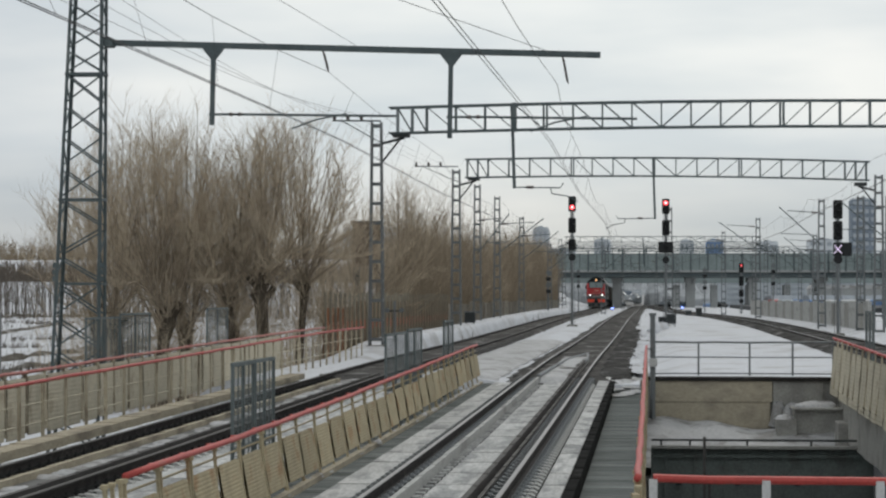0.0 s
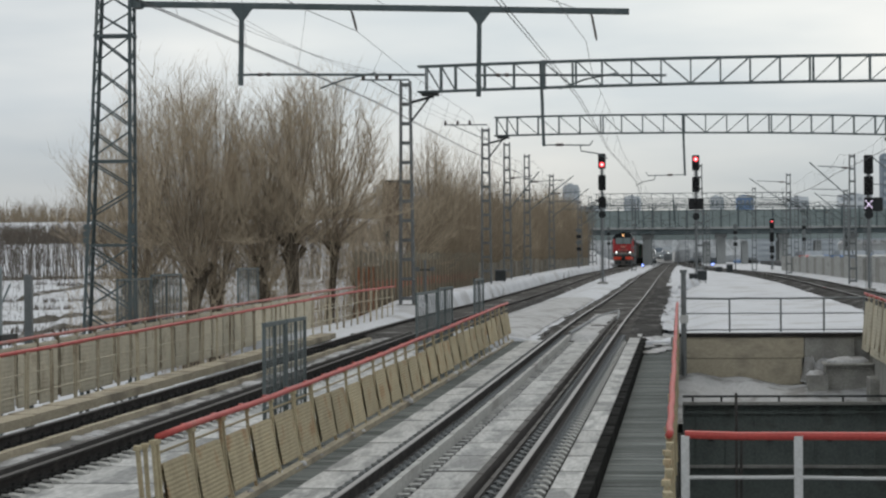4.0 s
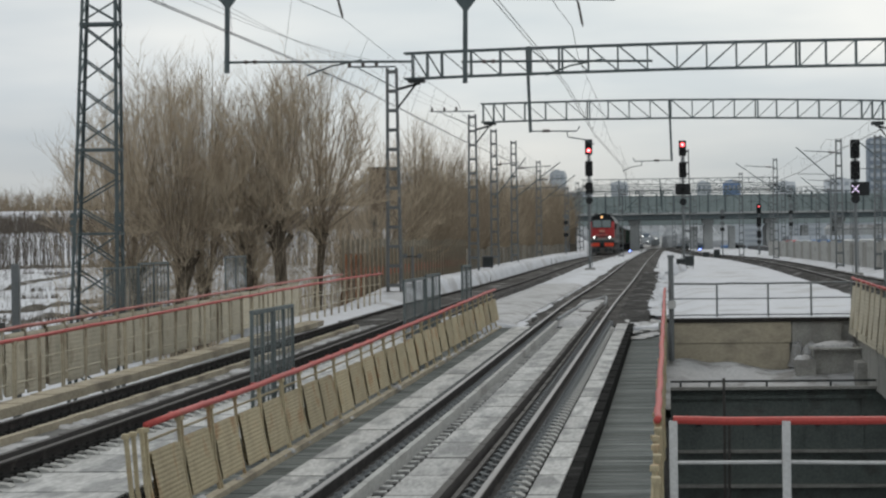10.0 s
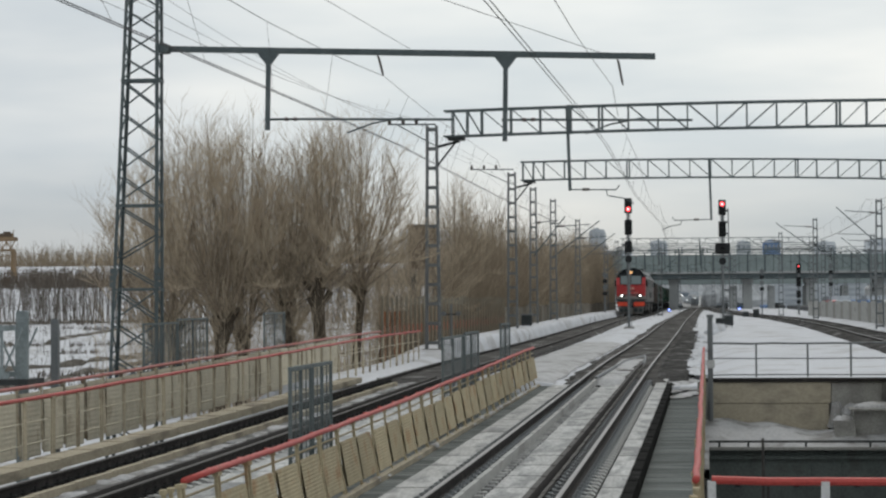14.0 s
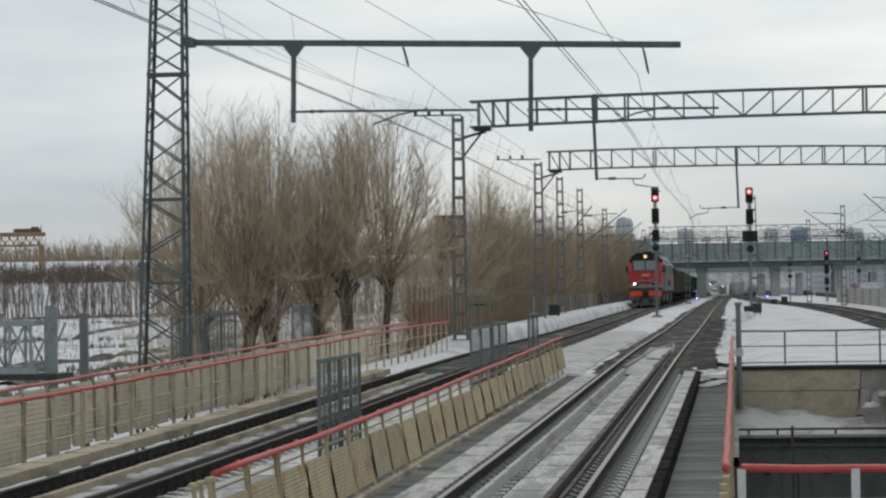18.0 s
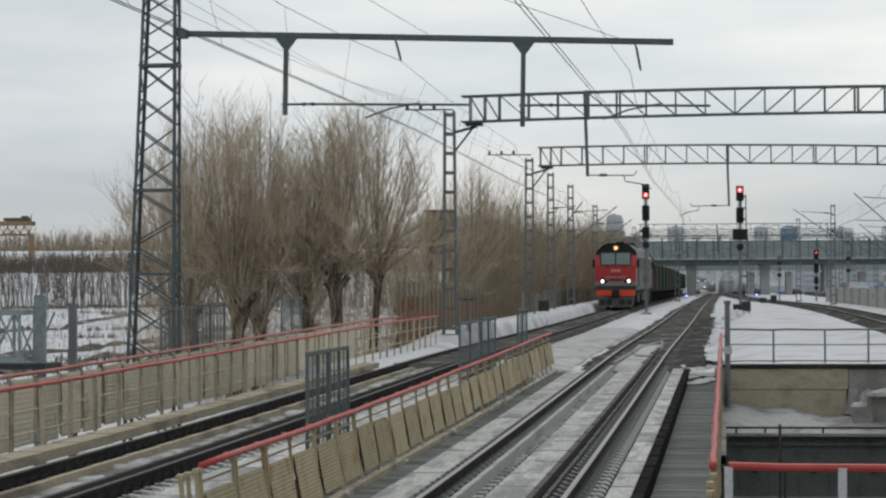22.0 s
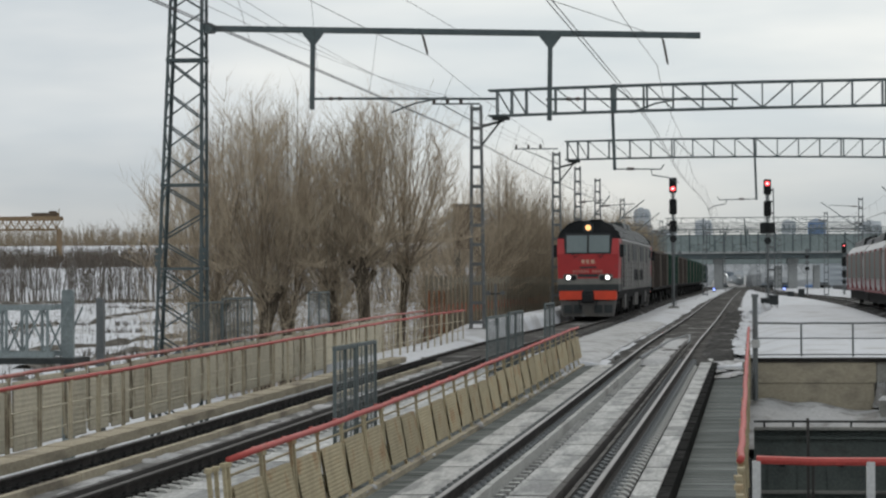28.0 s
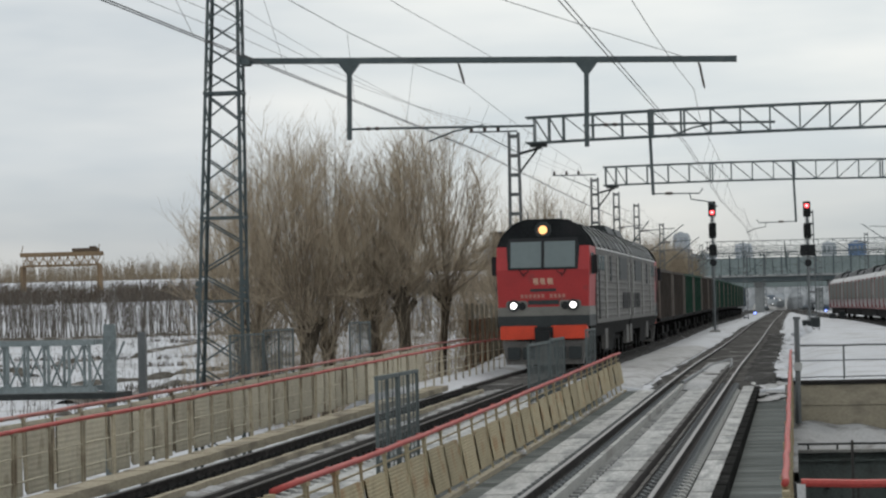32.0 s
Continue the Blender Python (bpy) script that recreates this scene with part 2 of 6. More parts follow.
WAGON_BROWN = surface("brown wagon paint", (0.08, 0.066, 0.057), 0.75, 0, 0.25, 1.0, 14.0, 0.15, (0.05, 0.043, 0.038), 0.56)
WAGON_GREEN = surface("green wagon paint", (0.022, 0.064, 0.043), 0.7, 0, 0.22, 1.0, 14.0, 0.15, (0.04, 0.055, 0.046), 0.6)
WAGON_BLUE = surface("blue wagon paint", (0.03, 0.07, 0.15), 0.7, 0, 0.22, 1.0, 14.0, 0.15)
WAGON_RIB = surface("faded wagon rib", (0.17, 0.15, 0.13), 0.8, 0, 0.25, 2.0, 20.0, 0.1)
EMU_GREY = surface("commuter grey", (0.37, 0.355, 0.35), 0.35, 0.1, 0.06, 1.0, 15.0, 0.03)
EMU_RED = surface("commuter red", (0.42, 0.03, 0.04), 0.35, 0, 0.08, 1.0, 15.0, 0.03)
# overpass and pier colours are lightened to stand in for haze
BRIDGE = surface("overpass green grey", (0.255, 0.30, 0.295), 0.7, 0, 0.14, 0.3, 3.0, 0.1)
BRIDGE_DARK = surface("overpass girder", (0.12, 0.145, 0.15), 0.75, 0, 0.18, 0.3, 3.0, 0.1)
PIER = surface("pier concrete", (0.35, 0.36, 0.355), 0.85, 0, 0.14, 0.5, 5.0, 0.1)
ASPHALT = surface("wet asphalt", (0.05, 0.052, 0.055), 0.6, 0, 0.25, 0.6, 20.0, 0.2)
LOWER = surface("dark green girder paint", (0.145, 0.168, 0.158), 0.6, 0.1, 0.2, 1.2, 15.0, 0.15, (0.10, 0.11, 0.10), 0.6)
ORANGE_FENCE = surface("rusty orange sheet", (0.26, 0.105, 0.045), 0.8, 0, 0.2, 1.0, 15.0, 0.1, (0.15, 0.08, 0.05), 0.58)
# the pale tone is distance haze put into the base colour
PAINTED_HAZE = surface("hazy far woods", (0.46, 0.475, 0.485), 0.95, 0, 0.2, 0.05, 0.6, 0.0, (0.36, 0.37, 0.38), 0.55)
PANEL_DARK = surface("weathered fence panel", (0.21, 0.195, 0.165), 0.85, 0, 0.2, 0.8, 14.0, 0.2, (0.11, 0.098, 0.082), 0.55, (1, 1, 1), 0.22)
ORANGE_NET = surface("faded orange strip", (0.31, 0.115, 0.065), 0.8, 0, 0.25, 1.4, 18.0, 0.1, (0.22, 0.10, 0.06), 0.52)
MUD = surface("wet mud", (0.13, 0.12, 0.105), 0.9, 0, 0.3, 0.5, 6.0, 0.3, (0.30, 0.29, 0.28), 0.58)
HUT = surface("rusty brown cladding", (0.13, 0.10, 0.075), 0.85, 0, 0.15, 0.6, 8.0, 0.1)
FENCE_BROWN = surface("rusty brown netting", (0.27, 0.205, 0.14), 0.85, 0, 0.2, 0.9, 12.0, 0.1, (0.15, 0.115, 0.085), 0.55)
CRANE = surface("ochre crane steel", (0.26, 0.185, 0.115), 0.7, 0, 0.2, 0.2, 3.0, 0.0)
# the grey, pale, blue and window tones carry painted distance haze
CITY_A = surface("far grey facade", (0.44, 0.47, 0.495), 0.8, 0, 0.1, 0.05, 0.6, 0.0)
CITY_TOWER = surface("far blue grey tower", (0.20, 0.235, 0.275), 0.7, 0, 0.15, 0.05, 0.6, 0.0)
CITY_B = surface("far pale facade", (0.56, 0.585, 0.605), 0.8, 0, 0.1, 0.05, 0.6, 0.0)
CITY_BLUE = surface("far blue facade", (0.17, 0.27, 0.47), 0.7, 0, 0.1, 0.05, 0.6, 0.0)
CITY_GLASS = surface("far window", (0.36, 0.39, 0.42), 0.2, 0, 0.1, 0.1, 1.0, 0.0)


# ---- building helpers ----
class Build:
    """Collects vertices and faces of one mesh."""

    def __init__(self):
        self.v, self.f, self.smooth = [], [], False

    def quad(self, a, b, c, d):
        i = len(self.v)
        self.v += [tuple(a), tuple(b), tuple(c), tuple(d)]
        self.f.append((i, i + 1, i + 2, i + 3))
        return self

    def box(self, x0, x1, y0, y1, z0, z1, bevel=0.0):
        if bevel:
            b = bevel
            prof = [(x0 + b, z0), (x1 - b, z0), (x1, z0 + b), (x1, z1 - b), (x1 - b, z1), (x0 + b, z1), (x0, z1 - b), (x0, z0 + b)]
            return self.prism(prof, y0, y1)
        i = len(self.v)
        self.v += [(x, y, z) for z in (z0, z1) for y in (y0, y1) for x in (x0, x1)]
        self.f += [tuple(i + k for k in q) for q in ((0, 2, 3, 1), (4, 5, 7, 6), (0, 1, 5, 4), (2, 6, 7, 3), (0, 4, 6, 2), (1, 3, 7, 5))]
        return self

    def prism(self, prof, y0, y1, shift=(0, 0)):
        """A profile in x and z, carried along y."""
        i, n = len(self.v), len(prof)
        self.v += [(x, y0, z) for x, z in prof] + [(x + shift[0], y1, z + shift[1]) for x, z in prof]
        self.f += [(i + k, i + (k + 1) % n, i + n + (k + 1) % n, i + n + k) for k in range(n)]
        self.f += [tuple(range(i + n - 1, i - 1, -1)), tuple(range(i + n, i + 2 * n))]
        return self

    def bar(self, p, q, w, h=None, up=(0, 0, 1)):
        """A square-cut bar from p to q."""
        p, q = Vector(p), Vector(q)
        d = (q - p).normalized()
        u = Vector(up)
        if abs(d.dot(u)) > 0.95:
            u = Vector((0, 1, 0))
        s = d.cross(u).normalized()
        u = s.cross(d)
        s, u = s * w / 2, u * (h or w) / 2
        i = len(self.v)
        self.v += [tuple(c + a * s + b * u) for c in (p, q) for a, b in ((-1, -1), (1, -1), (1, 1), (-1, 1))]
        self.f += [tuple(i + k for k in z) for z in ((0, 1, 2, 3), (7, 6, 5, 4), (0, 4, 5, 1), (1, 5, 6, 2), (2, 6, 7, 3), (3, 7, 4, 0))]
        return self

    def tube(self, pts, radii, n=6, cap=True):
        pts = [Vector(p) for p in pts]
        if not hasattr(radii, "__len__"):
            radii = [radii] * len(pts)
        i = len(self.v)
        for k, p in enumerate(pts):
            d = (pts[min(k + 1, len(pts) - 1)] - pts[max(k - 1, 0)]).normalized()
            u = Vector((0, 0, 1)) if abs(d.z) < 0.9 else Vector((1, 0, 0))
            s = d.cross(u).normalized()
            u = s.cross(d)
            for a in range(n):
                w = 2 * math.pi * a / n
                self.v.append(tuple(p + (s * math.cos(w) + u * math.sin(w)) * radii[k]))
        for k in range(len(pts) - 1):
            for a in range(n):
                b = (a + 1) % n
                self.f.append((i + k * n + a, i + k * n + b, i + (k + 1) * n + b, i + (k + 1) * n + a))
        if cap and n > 2:
            e = i + (len(pts) - 1) * n
            self.f += [tuple(range(i + n - 1, i - 1, -1)), tuple(range(e, e + n))]
        return self

    def disc(self, c, axis, r, h, n=16):
        """A short cylinder whose back lies at c."""
        c, a = Vector(c), Vector(axis).normalized()
        return self.tube([c, c + a * h], r, n)

    def mesh(self, name, mat):
        me = bpy.data.meshes.new(name)
        me.from_pydata(self.v, [], self.f)
        me.materials.append(mat)
        if self.smooth:
            me.polygons.foreach_set("use_smooth", [True] * len(me.polygons))
        me.update()
        return me


def part(name, b, mat, parent=None, label=""):
    """One mesh object, under a thing or a part when parent is given."""
    ob = new(name, b.mesh(name, mat))
    if parent:
        ob.parent = parent
    if label:
        ob["label"] = label
    return ob


def again(ob, x=0.0, y=0.0, z=0.0, parent=None):
    """One more piece on the same mesh."""
    o = new(ob.name.split(".")[0], ob.data)
    o.parent = parent or ob.parent
    o.location = (ob.location.x + x, ob.location.y + y, ob.location.z + z)
    return o


def thing(name, x, y, z, label, category, group="", kind=""):
    e = new(name)
    e.empty_display_size = 0.2
    e.location = (x, y, z)
    return tagged(e, label, category, group, kind)


def rise(y):
    """Height of the rails' tops along the line."""
    return 0.33 * step(20, 90, y) + 0.36 * step(95, 225, y)


def step(a, b, v):
    u = min(max((v - a) / (b - a), 0), 1)
    return u * u * (3 - 2 * u)


NEAR_X, LEFT_X = -2.57, -8.06     # track axes
GAUGE = 1.59                      # between rail centres
ABUT = 66.0                       # where the bridge ends


def right_x(y):
    """Axis of the curved track beyond the gap."""
    if y < 140:
        return 8.55
    return 8.55 - 0.00023 * (y - 140) ** 2 if y < 245 else 1.4 + 4.61 * math.exp(-(y - 245) * 0.0105)


def right_lift(y):
    """How far the curved track lies above the main line."""
    return 0.14 * step(66, 105, y) * step(225, 95, y)


def left_x(y):
    """Axis of the freight track, which swings aside before the overpass."""
    return LEFT_X - 0.9 * step(290, 430, y)


# ---- ground: one sheet, from the cut under the bridge to the horizon ----
def ground_z(x, y):
    n1 = noise.noise((x * 0.12, y * 0.12, 0.3))
    n2 = noise.noise((x * 0.7, y * 0.5, 5.1))
    line = rise(y) - 0.28 + 0.018 * n2
    line += (0.12 + 0.5 * step(84, 104, y)) * step(-9.7, -10.4, x) + 0.2 * math.exp(-((x + 5.25) / 1.0) ** 2) + 0.24 * step(0.1, 1.2, x) * step(right_x(y) - 1.4, right_x(y) - 2.8, x)
    line += right_lift(y) * step(right_x(y) - 3.4, right_x(y) - 1.9, x) + 0.25 * step(right_x(y) + 2.0, right_x(y) + 3.5, x)
    line = line if y > ABUT + 0.4 else -6.2 + 0.2 * n1
    far = step(200, 400, y)
    field = -1.6 + 1.4 * step(85, 300, y) + 0.15 * n1 + 0.05 * n2 + 5.2 * step(328, 402, y) + 4.3 * step(402, 440, y) + 1.2 * step(480, 600, y)
    field += -0.5 * math.exp(-((y - 112 + 0.2 * x) / 4) ** 2) - 0.5 * math.exp(-((y - 205 - 0.1 * x) / 6) ** 2)
    side = step(-11.4 - 3 * far, -14.5 - 22 * far, x)
    z = line * (1 - side) + field * side
    return z - 0.3 * step(430, 520, y)


def ground():
    xs = sorted({*np.linspace(-420, -60, 25), *np.linspace(-60, -14, 36), *np.linspace(-14, 14, 113), *np.linspace(14, 40, 14), *np.linspace(40, 420, 20),
                 -3000.0, -1200.0, 1200.0, 3000.0})
    ys = sorted({-200.0, -40.0, 0.0, *np.linspace(10, 66, 20), 66.35, 66.45, *np.linspace(67, 140, 110), *np.linspace(140, 300, 90),
                 *np.linspace(300, 520, 40), *np.linspace(520, 1200, 18), 2000.0, 3500.0, 4800.0})
    b = Build()
    b.v = [(x, y, ground_z(x, y)) for y in ys for x in xs]
    w = len(xs)
    b.f = [(j * w + i, j * w + i + 1, (j + 1) * w + i + 1, (j + 1) * w + i) for j in range(len(ys) - 1) for i in range(w - 1)]
    b.smooth = True
    tagged(part("ground", b, SNOW), "snow-covered ground and embankment beside the railway", "ground", kind="structure")


ground()


def road_below():
    b = Build().box(-10.5, 30, 20, 65.9, -5.95, -5.8)
    tagged(part("road", b, ASPHALT), "dark wet asphalt road running below the railway bridge", "road", kind="structure")


road_below()


# ---- tracks ----
def rail_profile():
    return [(-0.066, 0), (0.066, 0), (0.066, 0.012), (0.012, 0.035), (0.010, 0.12), (0.036, 0.135), (0.036, 0.165),
            (-0.036, 0.165), (-0.036, 0.135), (-0.010, 0.12), (-0.012, 0.035), (-0.066, 0.012)]


def rail_along(b, head, axis, off, ys, lift):
    prof = rail_profile()
    n = len(prof)
    for dst, pr in ((b, [(x, z - 0.167) for x, z in prof]), (head, [(-0.033, -0.004), (0.033, -0.004), (0.028, 0.006), (-0.028, 0.006)])):
        i, k = len(dst.v), len(pr)
        for y in ys:
            dst.v += [(axis(y) + off + x, y, rise(y) + lift(y) + z) for x, z in pr]
        for j in range(len(ys) - 1):
            dst.f += [(i + j * k + a, i + j * k + (a + 1) % k, i + (j + 1) * k + (a + 1) % k, i + (j + 1) * k + a) for a in range(k)]


def level(y):
    return 0.0


def track(label, axis, y0, y1, step_y=2.0, crown=None, lift=level):
    e = thing("railway_track", axis(y0), y0, 0, label, "railway track", "railway tracks", "structure")
    e.location = (0, 0, 0)
    ys = list(np.arange(y0, y1 + 0.1, step_y))
    for off in (-GAUGE / 2, GAUGE / 2):
        b, head = Build(), Build()
        rail_along(b, head, axis, off, ys, lift)
        r = part("rail", b, RUST, e, "rust-brown steel rail")
        part("rail_head", head, crown or HEAD, r, "worn running surface")
    return e


def bed(name, axis, half, y0, y1, top, mat, label, wob=0.42, drop=0.36, lift=level):
    """A ballast strip with an uneven edge."""
    b = Build()
    ys = list(np.arange(y0, y1, 0.7)) if y1 - y0 < 200 else [*np.arange(y0, y0 + 130, 0.8), *np.arange(y0 + 130, y1, 6)]
    cols = 11
    for y in ys:
        l = half + wob * noise.noise((y * 0.55, axis(y), 1.0)) + 0.12 * noise.noise((y * 2.1, 3.0, axis(y)))
        r = half + wob * noise.noise((y * 0.5, axis(y), 9.0)) + 0.12 * noise.noise((y * 2.3, 8.0, axis(y)))
        for c in range(cols):
            u = c / (cols - 1) * 2 - 1
            x = axis(y) + (u * l if u < 0 else u * r)
            z = rise(y) + lift(y) + top - drop * max(abs(u) - 0.66, 0) / 0.34 + (0.04 if wob > 0.2 else 0.008) * noise.noise((x * 3, y * 3, 0))
            b.v.append((x, y, z - (0.5 if y == ys[0] else 0)))
    b.f = [(j * cols + c, j * cols + c + 1, (j + 1) * cols + c + 1, (j + 1) * cols + c) for j in range(len(ys) - 1) for c in range(cols - 1)]
    b.smooth = True
    tagged(part(name, b, mat), label, "ballast", kind="stuff")


near_track = track("straight main track with guard rails on a bridge deck", lambda y: NEAR_X, 8, 700)
left_track = track("straight main track carrying the freight train", left_x, 8, 700, 2.0, HEAD_DULL)
right_track = track("curved side track beyond the snowy strip", right_x, 8, 700, 2.0, None, right_lift)
bed("ballast_bed", lambda y: NEAR_X, 1.9, 66.6, 700, -0.10, BALLAST, "dark stone ballast under the main track")
bed("ballast_bed", left_x, 1.6, 66.6, 700, -0.10, BALLAST, "dark stone ballast under the freight track")
bed("ballast_bed", right_x, 2.2, 67, 700, -0.09, GRAVEL, "dark stone ballast under the curved track", 0.42, 0.3, right_lift)
bed("trodden_snow", lambda y: -5.35, 1.12, 66.5, 118, -0.06, SNOW_DIRTY, "grey trodden snow between the two main tracks", 0.1, 0.12)
bed("gravel_patch", lambda y: NEAR_X + 1.5, 0.62, 69.5, 150, -0.06, GRAVEL, "dark gravel strewn beside the track")


bed("snow_dusting", lambda y: NEAR_X - 0.12, 0.52, 65.8, 87, -0.085, SNOW_DIRTY, "grey gritty snow between the rails past the bridge", 0.1, 0.05)


def sleepers(e, axis, y0, y1):
    """Sleepers under a ballasted track."""
    b = Build().box(-1.3, 1.3, -0.12, 0.12, -0.2, -0.03)
    first = part("sleeper", b, SLEEPER, e)
    y, k = y0, 0
    first.location = (axis(y), y, rise(y) - 0.06)
    while y < y1 and k < 150:
        y += 0.545
        k += 1
        o = again(first)
        o.location = (axis(y), y, rise(y) - 0.085)


sleepers(near_track, lambda y: NEAR_X, 68.5, 160)
sleepers(left_track, lambda y: LEFT_X, 68.5, 140)


# ---- bridge decks over the road ----
def bridge_deck(label, axis_x, left, right, mid, walk_l, walk_r, snowy, outer, pitch, y0):
    """Slabs, girder, guard rails, fastenings and plank walkways of one track's bridge."""
    e = thing("bridge_deck", 0, 0, 0, label, "bridge deck", "railway bridge decks", "structure")
    b = Build()
    for y in np.arange(12, ABUT, 2.0):
        z = rise(y) - 0.62
        b.box(axis_x - 1.0, axis_x + 1.0, y, y + 2.0, z - 1.5, z)
    part("girder", b, DARKSTEEL, e, "dark steel bridge girder")
    # deck slabs; the freight deck's lie closer to its rails
    near = axis_x > -5
    shared = {}
    y = y0
    while y < ABUT + 7.0:
        # the bed is a near-black sheet standing in for shade in the open seams
        for key, x0, x1, mat in (("left", left, axis_x - GAUGE / 2 - (0.16 if near else 0.10), outer), ("mid", *mid, snowy),
                                 ("right", axis_x + GAUGE / 2 + (0.34 if near else 0.13), right, SLAB_SNOWY), ("bed", left + 0.05, right - 0.05, SEAT_SHADE)):
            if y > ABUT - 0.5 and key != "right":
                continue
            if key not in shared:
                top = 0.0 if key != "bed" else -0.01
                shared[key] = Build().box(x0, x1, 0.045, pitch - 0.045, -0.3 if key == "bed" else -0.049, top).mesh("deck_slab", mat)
            o = new("deck_slab", shared[key])
            o.parent = e
            o.location = (0, y, rise(y) - 0.20 + random.uniform(-0.004, 0.004))
            o.rotation_euler = (math.atan((rise(y + pitch) - rise(y)) / pitch), 0, 0)
        y += pitch
    # dark seats under the rails
    for off in (-GAUGE / 2, GAUGE / 2):
        for y in np.arange(14, ABUT + 2, 2.0):
            z = rise(y + 1) - 0.2
            part("rail_seat", Build().box(axis_x + off - (0.155 if near else 0.095), axis_x + off + (0.195 if off < 0 else 0.24) * (1.0 if near else 0.5), y, y + 2.0, z - 0.045, z - 0.004), SEAT_SHADE, e)
    # a near-black box stands in for the shaded gap beside the planks
    for y in np.arange(14, ABUT + 2, 2.0):
        z = rise(y + 1) - 0.2
        part("edge_beam", Build().box(right + 0.001, right + 0.15, y, y + 2.0, z - 0.6, z - 0.02), SEAT_SHADE, e)
    # fastenings: a clip pair on either side of each rail
    clip = Build()
    for s in (-1, 1):
        clip.box(min(s * 0.07, s * 0.26), max(s * 0.07, s * 0.26), -0.07, 0.07, -0.18, -0.145)
        clip.tube([(s * 0.08, -0.09, -0.12), (s * 0.2, -0.08, -0.08), (s * 0.24, 0.0, -0.1), (s * 0.2, 0.08, -0.08), (s * 0.08, 0.09, -0.12)], 0.018, 5)
        clip.tube([(s * 0.15, 0, -0.16), (s * 0.15, 0, -0.05)], 0.02, 5)
    me = clip.mesh("rail_fastening", GALV if near else SEAT_SHADE)
    for off in (-GAUGE / 2, GAUGE / 2):
        for k in range(92):
            o = new("rail_fastening", me)
            o.parent = e
            y = 16 + 0.55 * k
            o.location = (axis_x + off, y, rise(y) - 0.005)
    # snow-filled comb beside the guard beam, and arched springs outside the other rail
    if mid:
        tooth = Build().box(-0.17, 0.0, 0.0, 0.2, -0.02, 0.02).mesh("sleeper_end", SLAB_SNOWY)
        spring = Build().prism([(0.0, 0.0), (0.27, -0.002), (0.27, 0.012), (0.22, 0.038), (0.12, 0.05), (0.03, 0.036), (0.0, 0.012)], 0.0, 0.2, (0.0, 0.004)).mesh("rail_spring", PALE_CONC)
        for k in range(88):
            for me, x, dy in ((tooth, mid[0] - 0.01, 0.1), (spring, axis_x + GAUGE / 2 + 0.05, 0.3)):
                o = new(me.name.split(".")[0], me)
                o.parent = e
                y = 16 + 0.55 * k + dy
                o.location = (x, y, rise(y) - 0.2)
    # plank walkways
    for x0, x1, drop in (walk_l, walk_r):
        me = Build().box(x0, x1, 0.01, 0.385, -0.05, 0.0).mesh("plank", PLANK)
        for k in range(130):
            y = 15 + 0.395 * k
            o = new("plank", me)
            o.parent = e
            o.location = (0, y, rise(y) - drop + random.uniform(-0.002, 0.002))
            o.rotation_euler = (0, 0, random.uniform(-0.004, 0.004))
    return e


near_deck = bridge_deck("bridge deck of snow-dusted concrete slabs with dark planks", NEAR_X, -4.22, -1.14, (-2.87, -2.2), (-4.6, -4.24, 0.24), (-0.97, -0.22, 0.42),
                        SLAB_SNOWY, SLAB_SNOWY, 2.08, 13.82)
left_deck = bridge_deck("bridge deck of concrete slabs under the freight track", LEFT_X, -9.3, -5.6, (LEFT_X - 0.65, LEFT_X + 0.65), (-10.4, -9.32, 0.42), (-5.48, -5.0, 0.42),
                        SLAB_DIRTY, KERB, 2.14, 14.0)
part("kerb_strip", Build().prism([(-4.66, -0.3), (-4.57, -0.3), (-4.57, -0.2), (-4.66, -0.19)], 20, 66.3, (0, rise(66.3))), KERB, near_deck, "thin pale kerb under the fence")


def guard_strip(parent, axis_x, x, w, h, mat, y0, y1, name, label, cut=0.0):
    b = Build()
    ys = np.arange(y0, y1, 2.0)
    for y in ys:
        z = rise(y + 1) - 0.2
        b.box(x - w / 2, x + w / 2, y + (0.015 if cut else 0), y + 2.0, z, z + h)
    part(name, b, mat, parent, label)


guard_strip(near_deck, NEAR_X, NEAR_X - 0.47, 0.07, 0.16, PALE_CONC, 14, 66, "guard_beam", "pale concrete guard beam", 1)
guard_strip(near_deck, NEAR_X, NEAR_X + 0.40, 0.075, 0.19, GUARD, 14, 80, "guard_rail", "brown steel guard rail")
guard_strip(near_deck, NEAR_X, NEAR_X + 0.53, 0.05, 0.14, GUARD, 14, 80, "guard_rail", "brown steel guard rail")
guard_strip(left_deck, LEFT_X, LEFT_X - 0.45, 0.1, 0.10, KERB, 14, 66, "guard_beam", "pale concrete guard beam", 1)
guard_strip(left_deck, LEFT_X, LEFT_X + 0.42, 0.075, 0.17, GUARD, 14, 68, "guard_rail", "brown steel guard rail")
guard_strip(left_deck, LEFT_X, -9.95, 0.45, 0.15, KERB, 14, 68, "kerb_beam", "beige concrete kerb beam")
nose = Build()
for s, x in ((-1, NEAR_X - 0.47), (1, NEAR_X + 0.40)):
    nose.tube([(x, 79 if s > 0 else 66, rise(79) - 0.08), (NEAR_X + 0.1 + (x - NEAR_X) * 0.8, 83, rise(83) - 0.08), (NEAR_X + 0.18 + s * 0.06, 90, rise(90) - 0.08),
               (NEAR_X + 0.18, 93, rise(93) - 0.12)], 0.045, 6)
part("guard_nose", nose, GALV, near_deck, "guard rails bent together to a point")


# ---- fences ----
def climb(y):
    """How far the fences' rails rise above the track along the bridge."""
    return min(max((y - 30) / 35, 0), 1.4) * 0.09


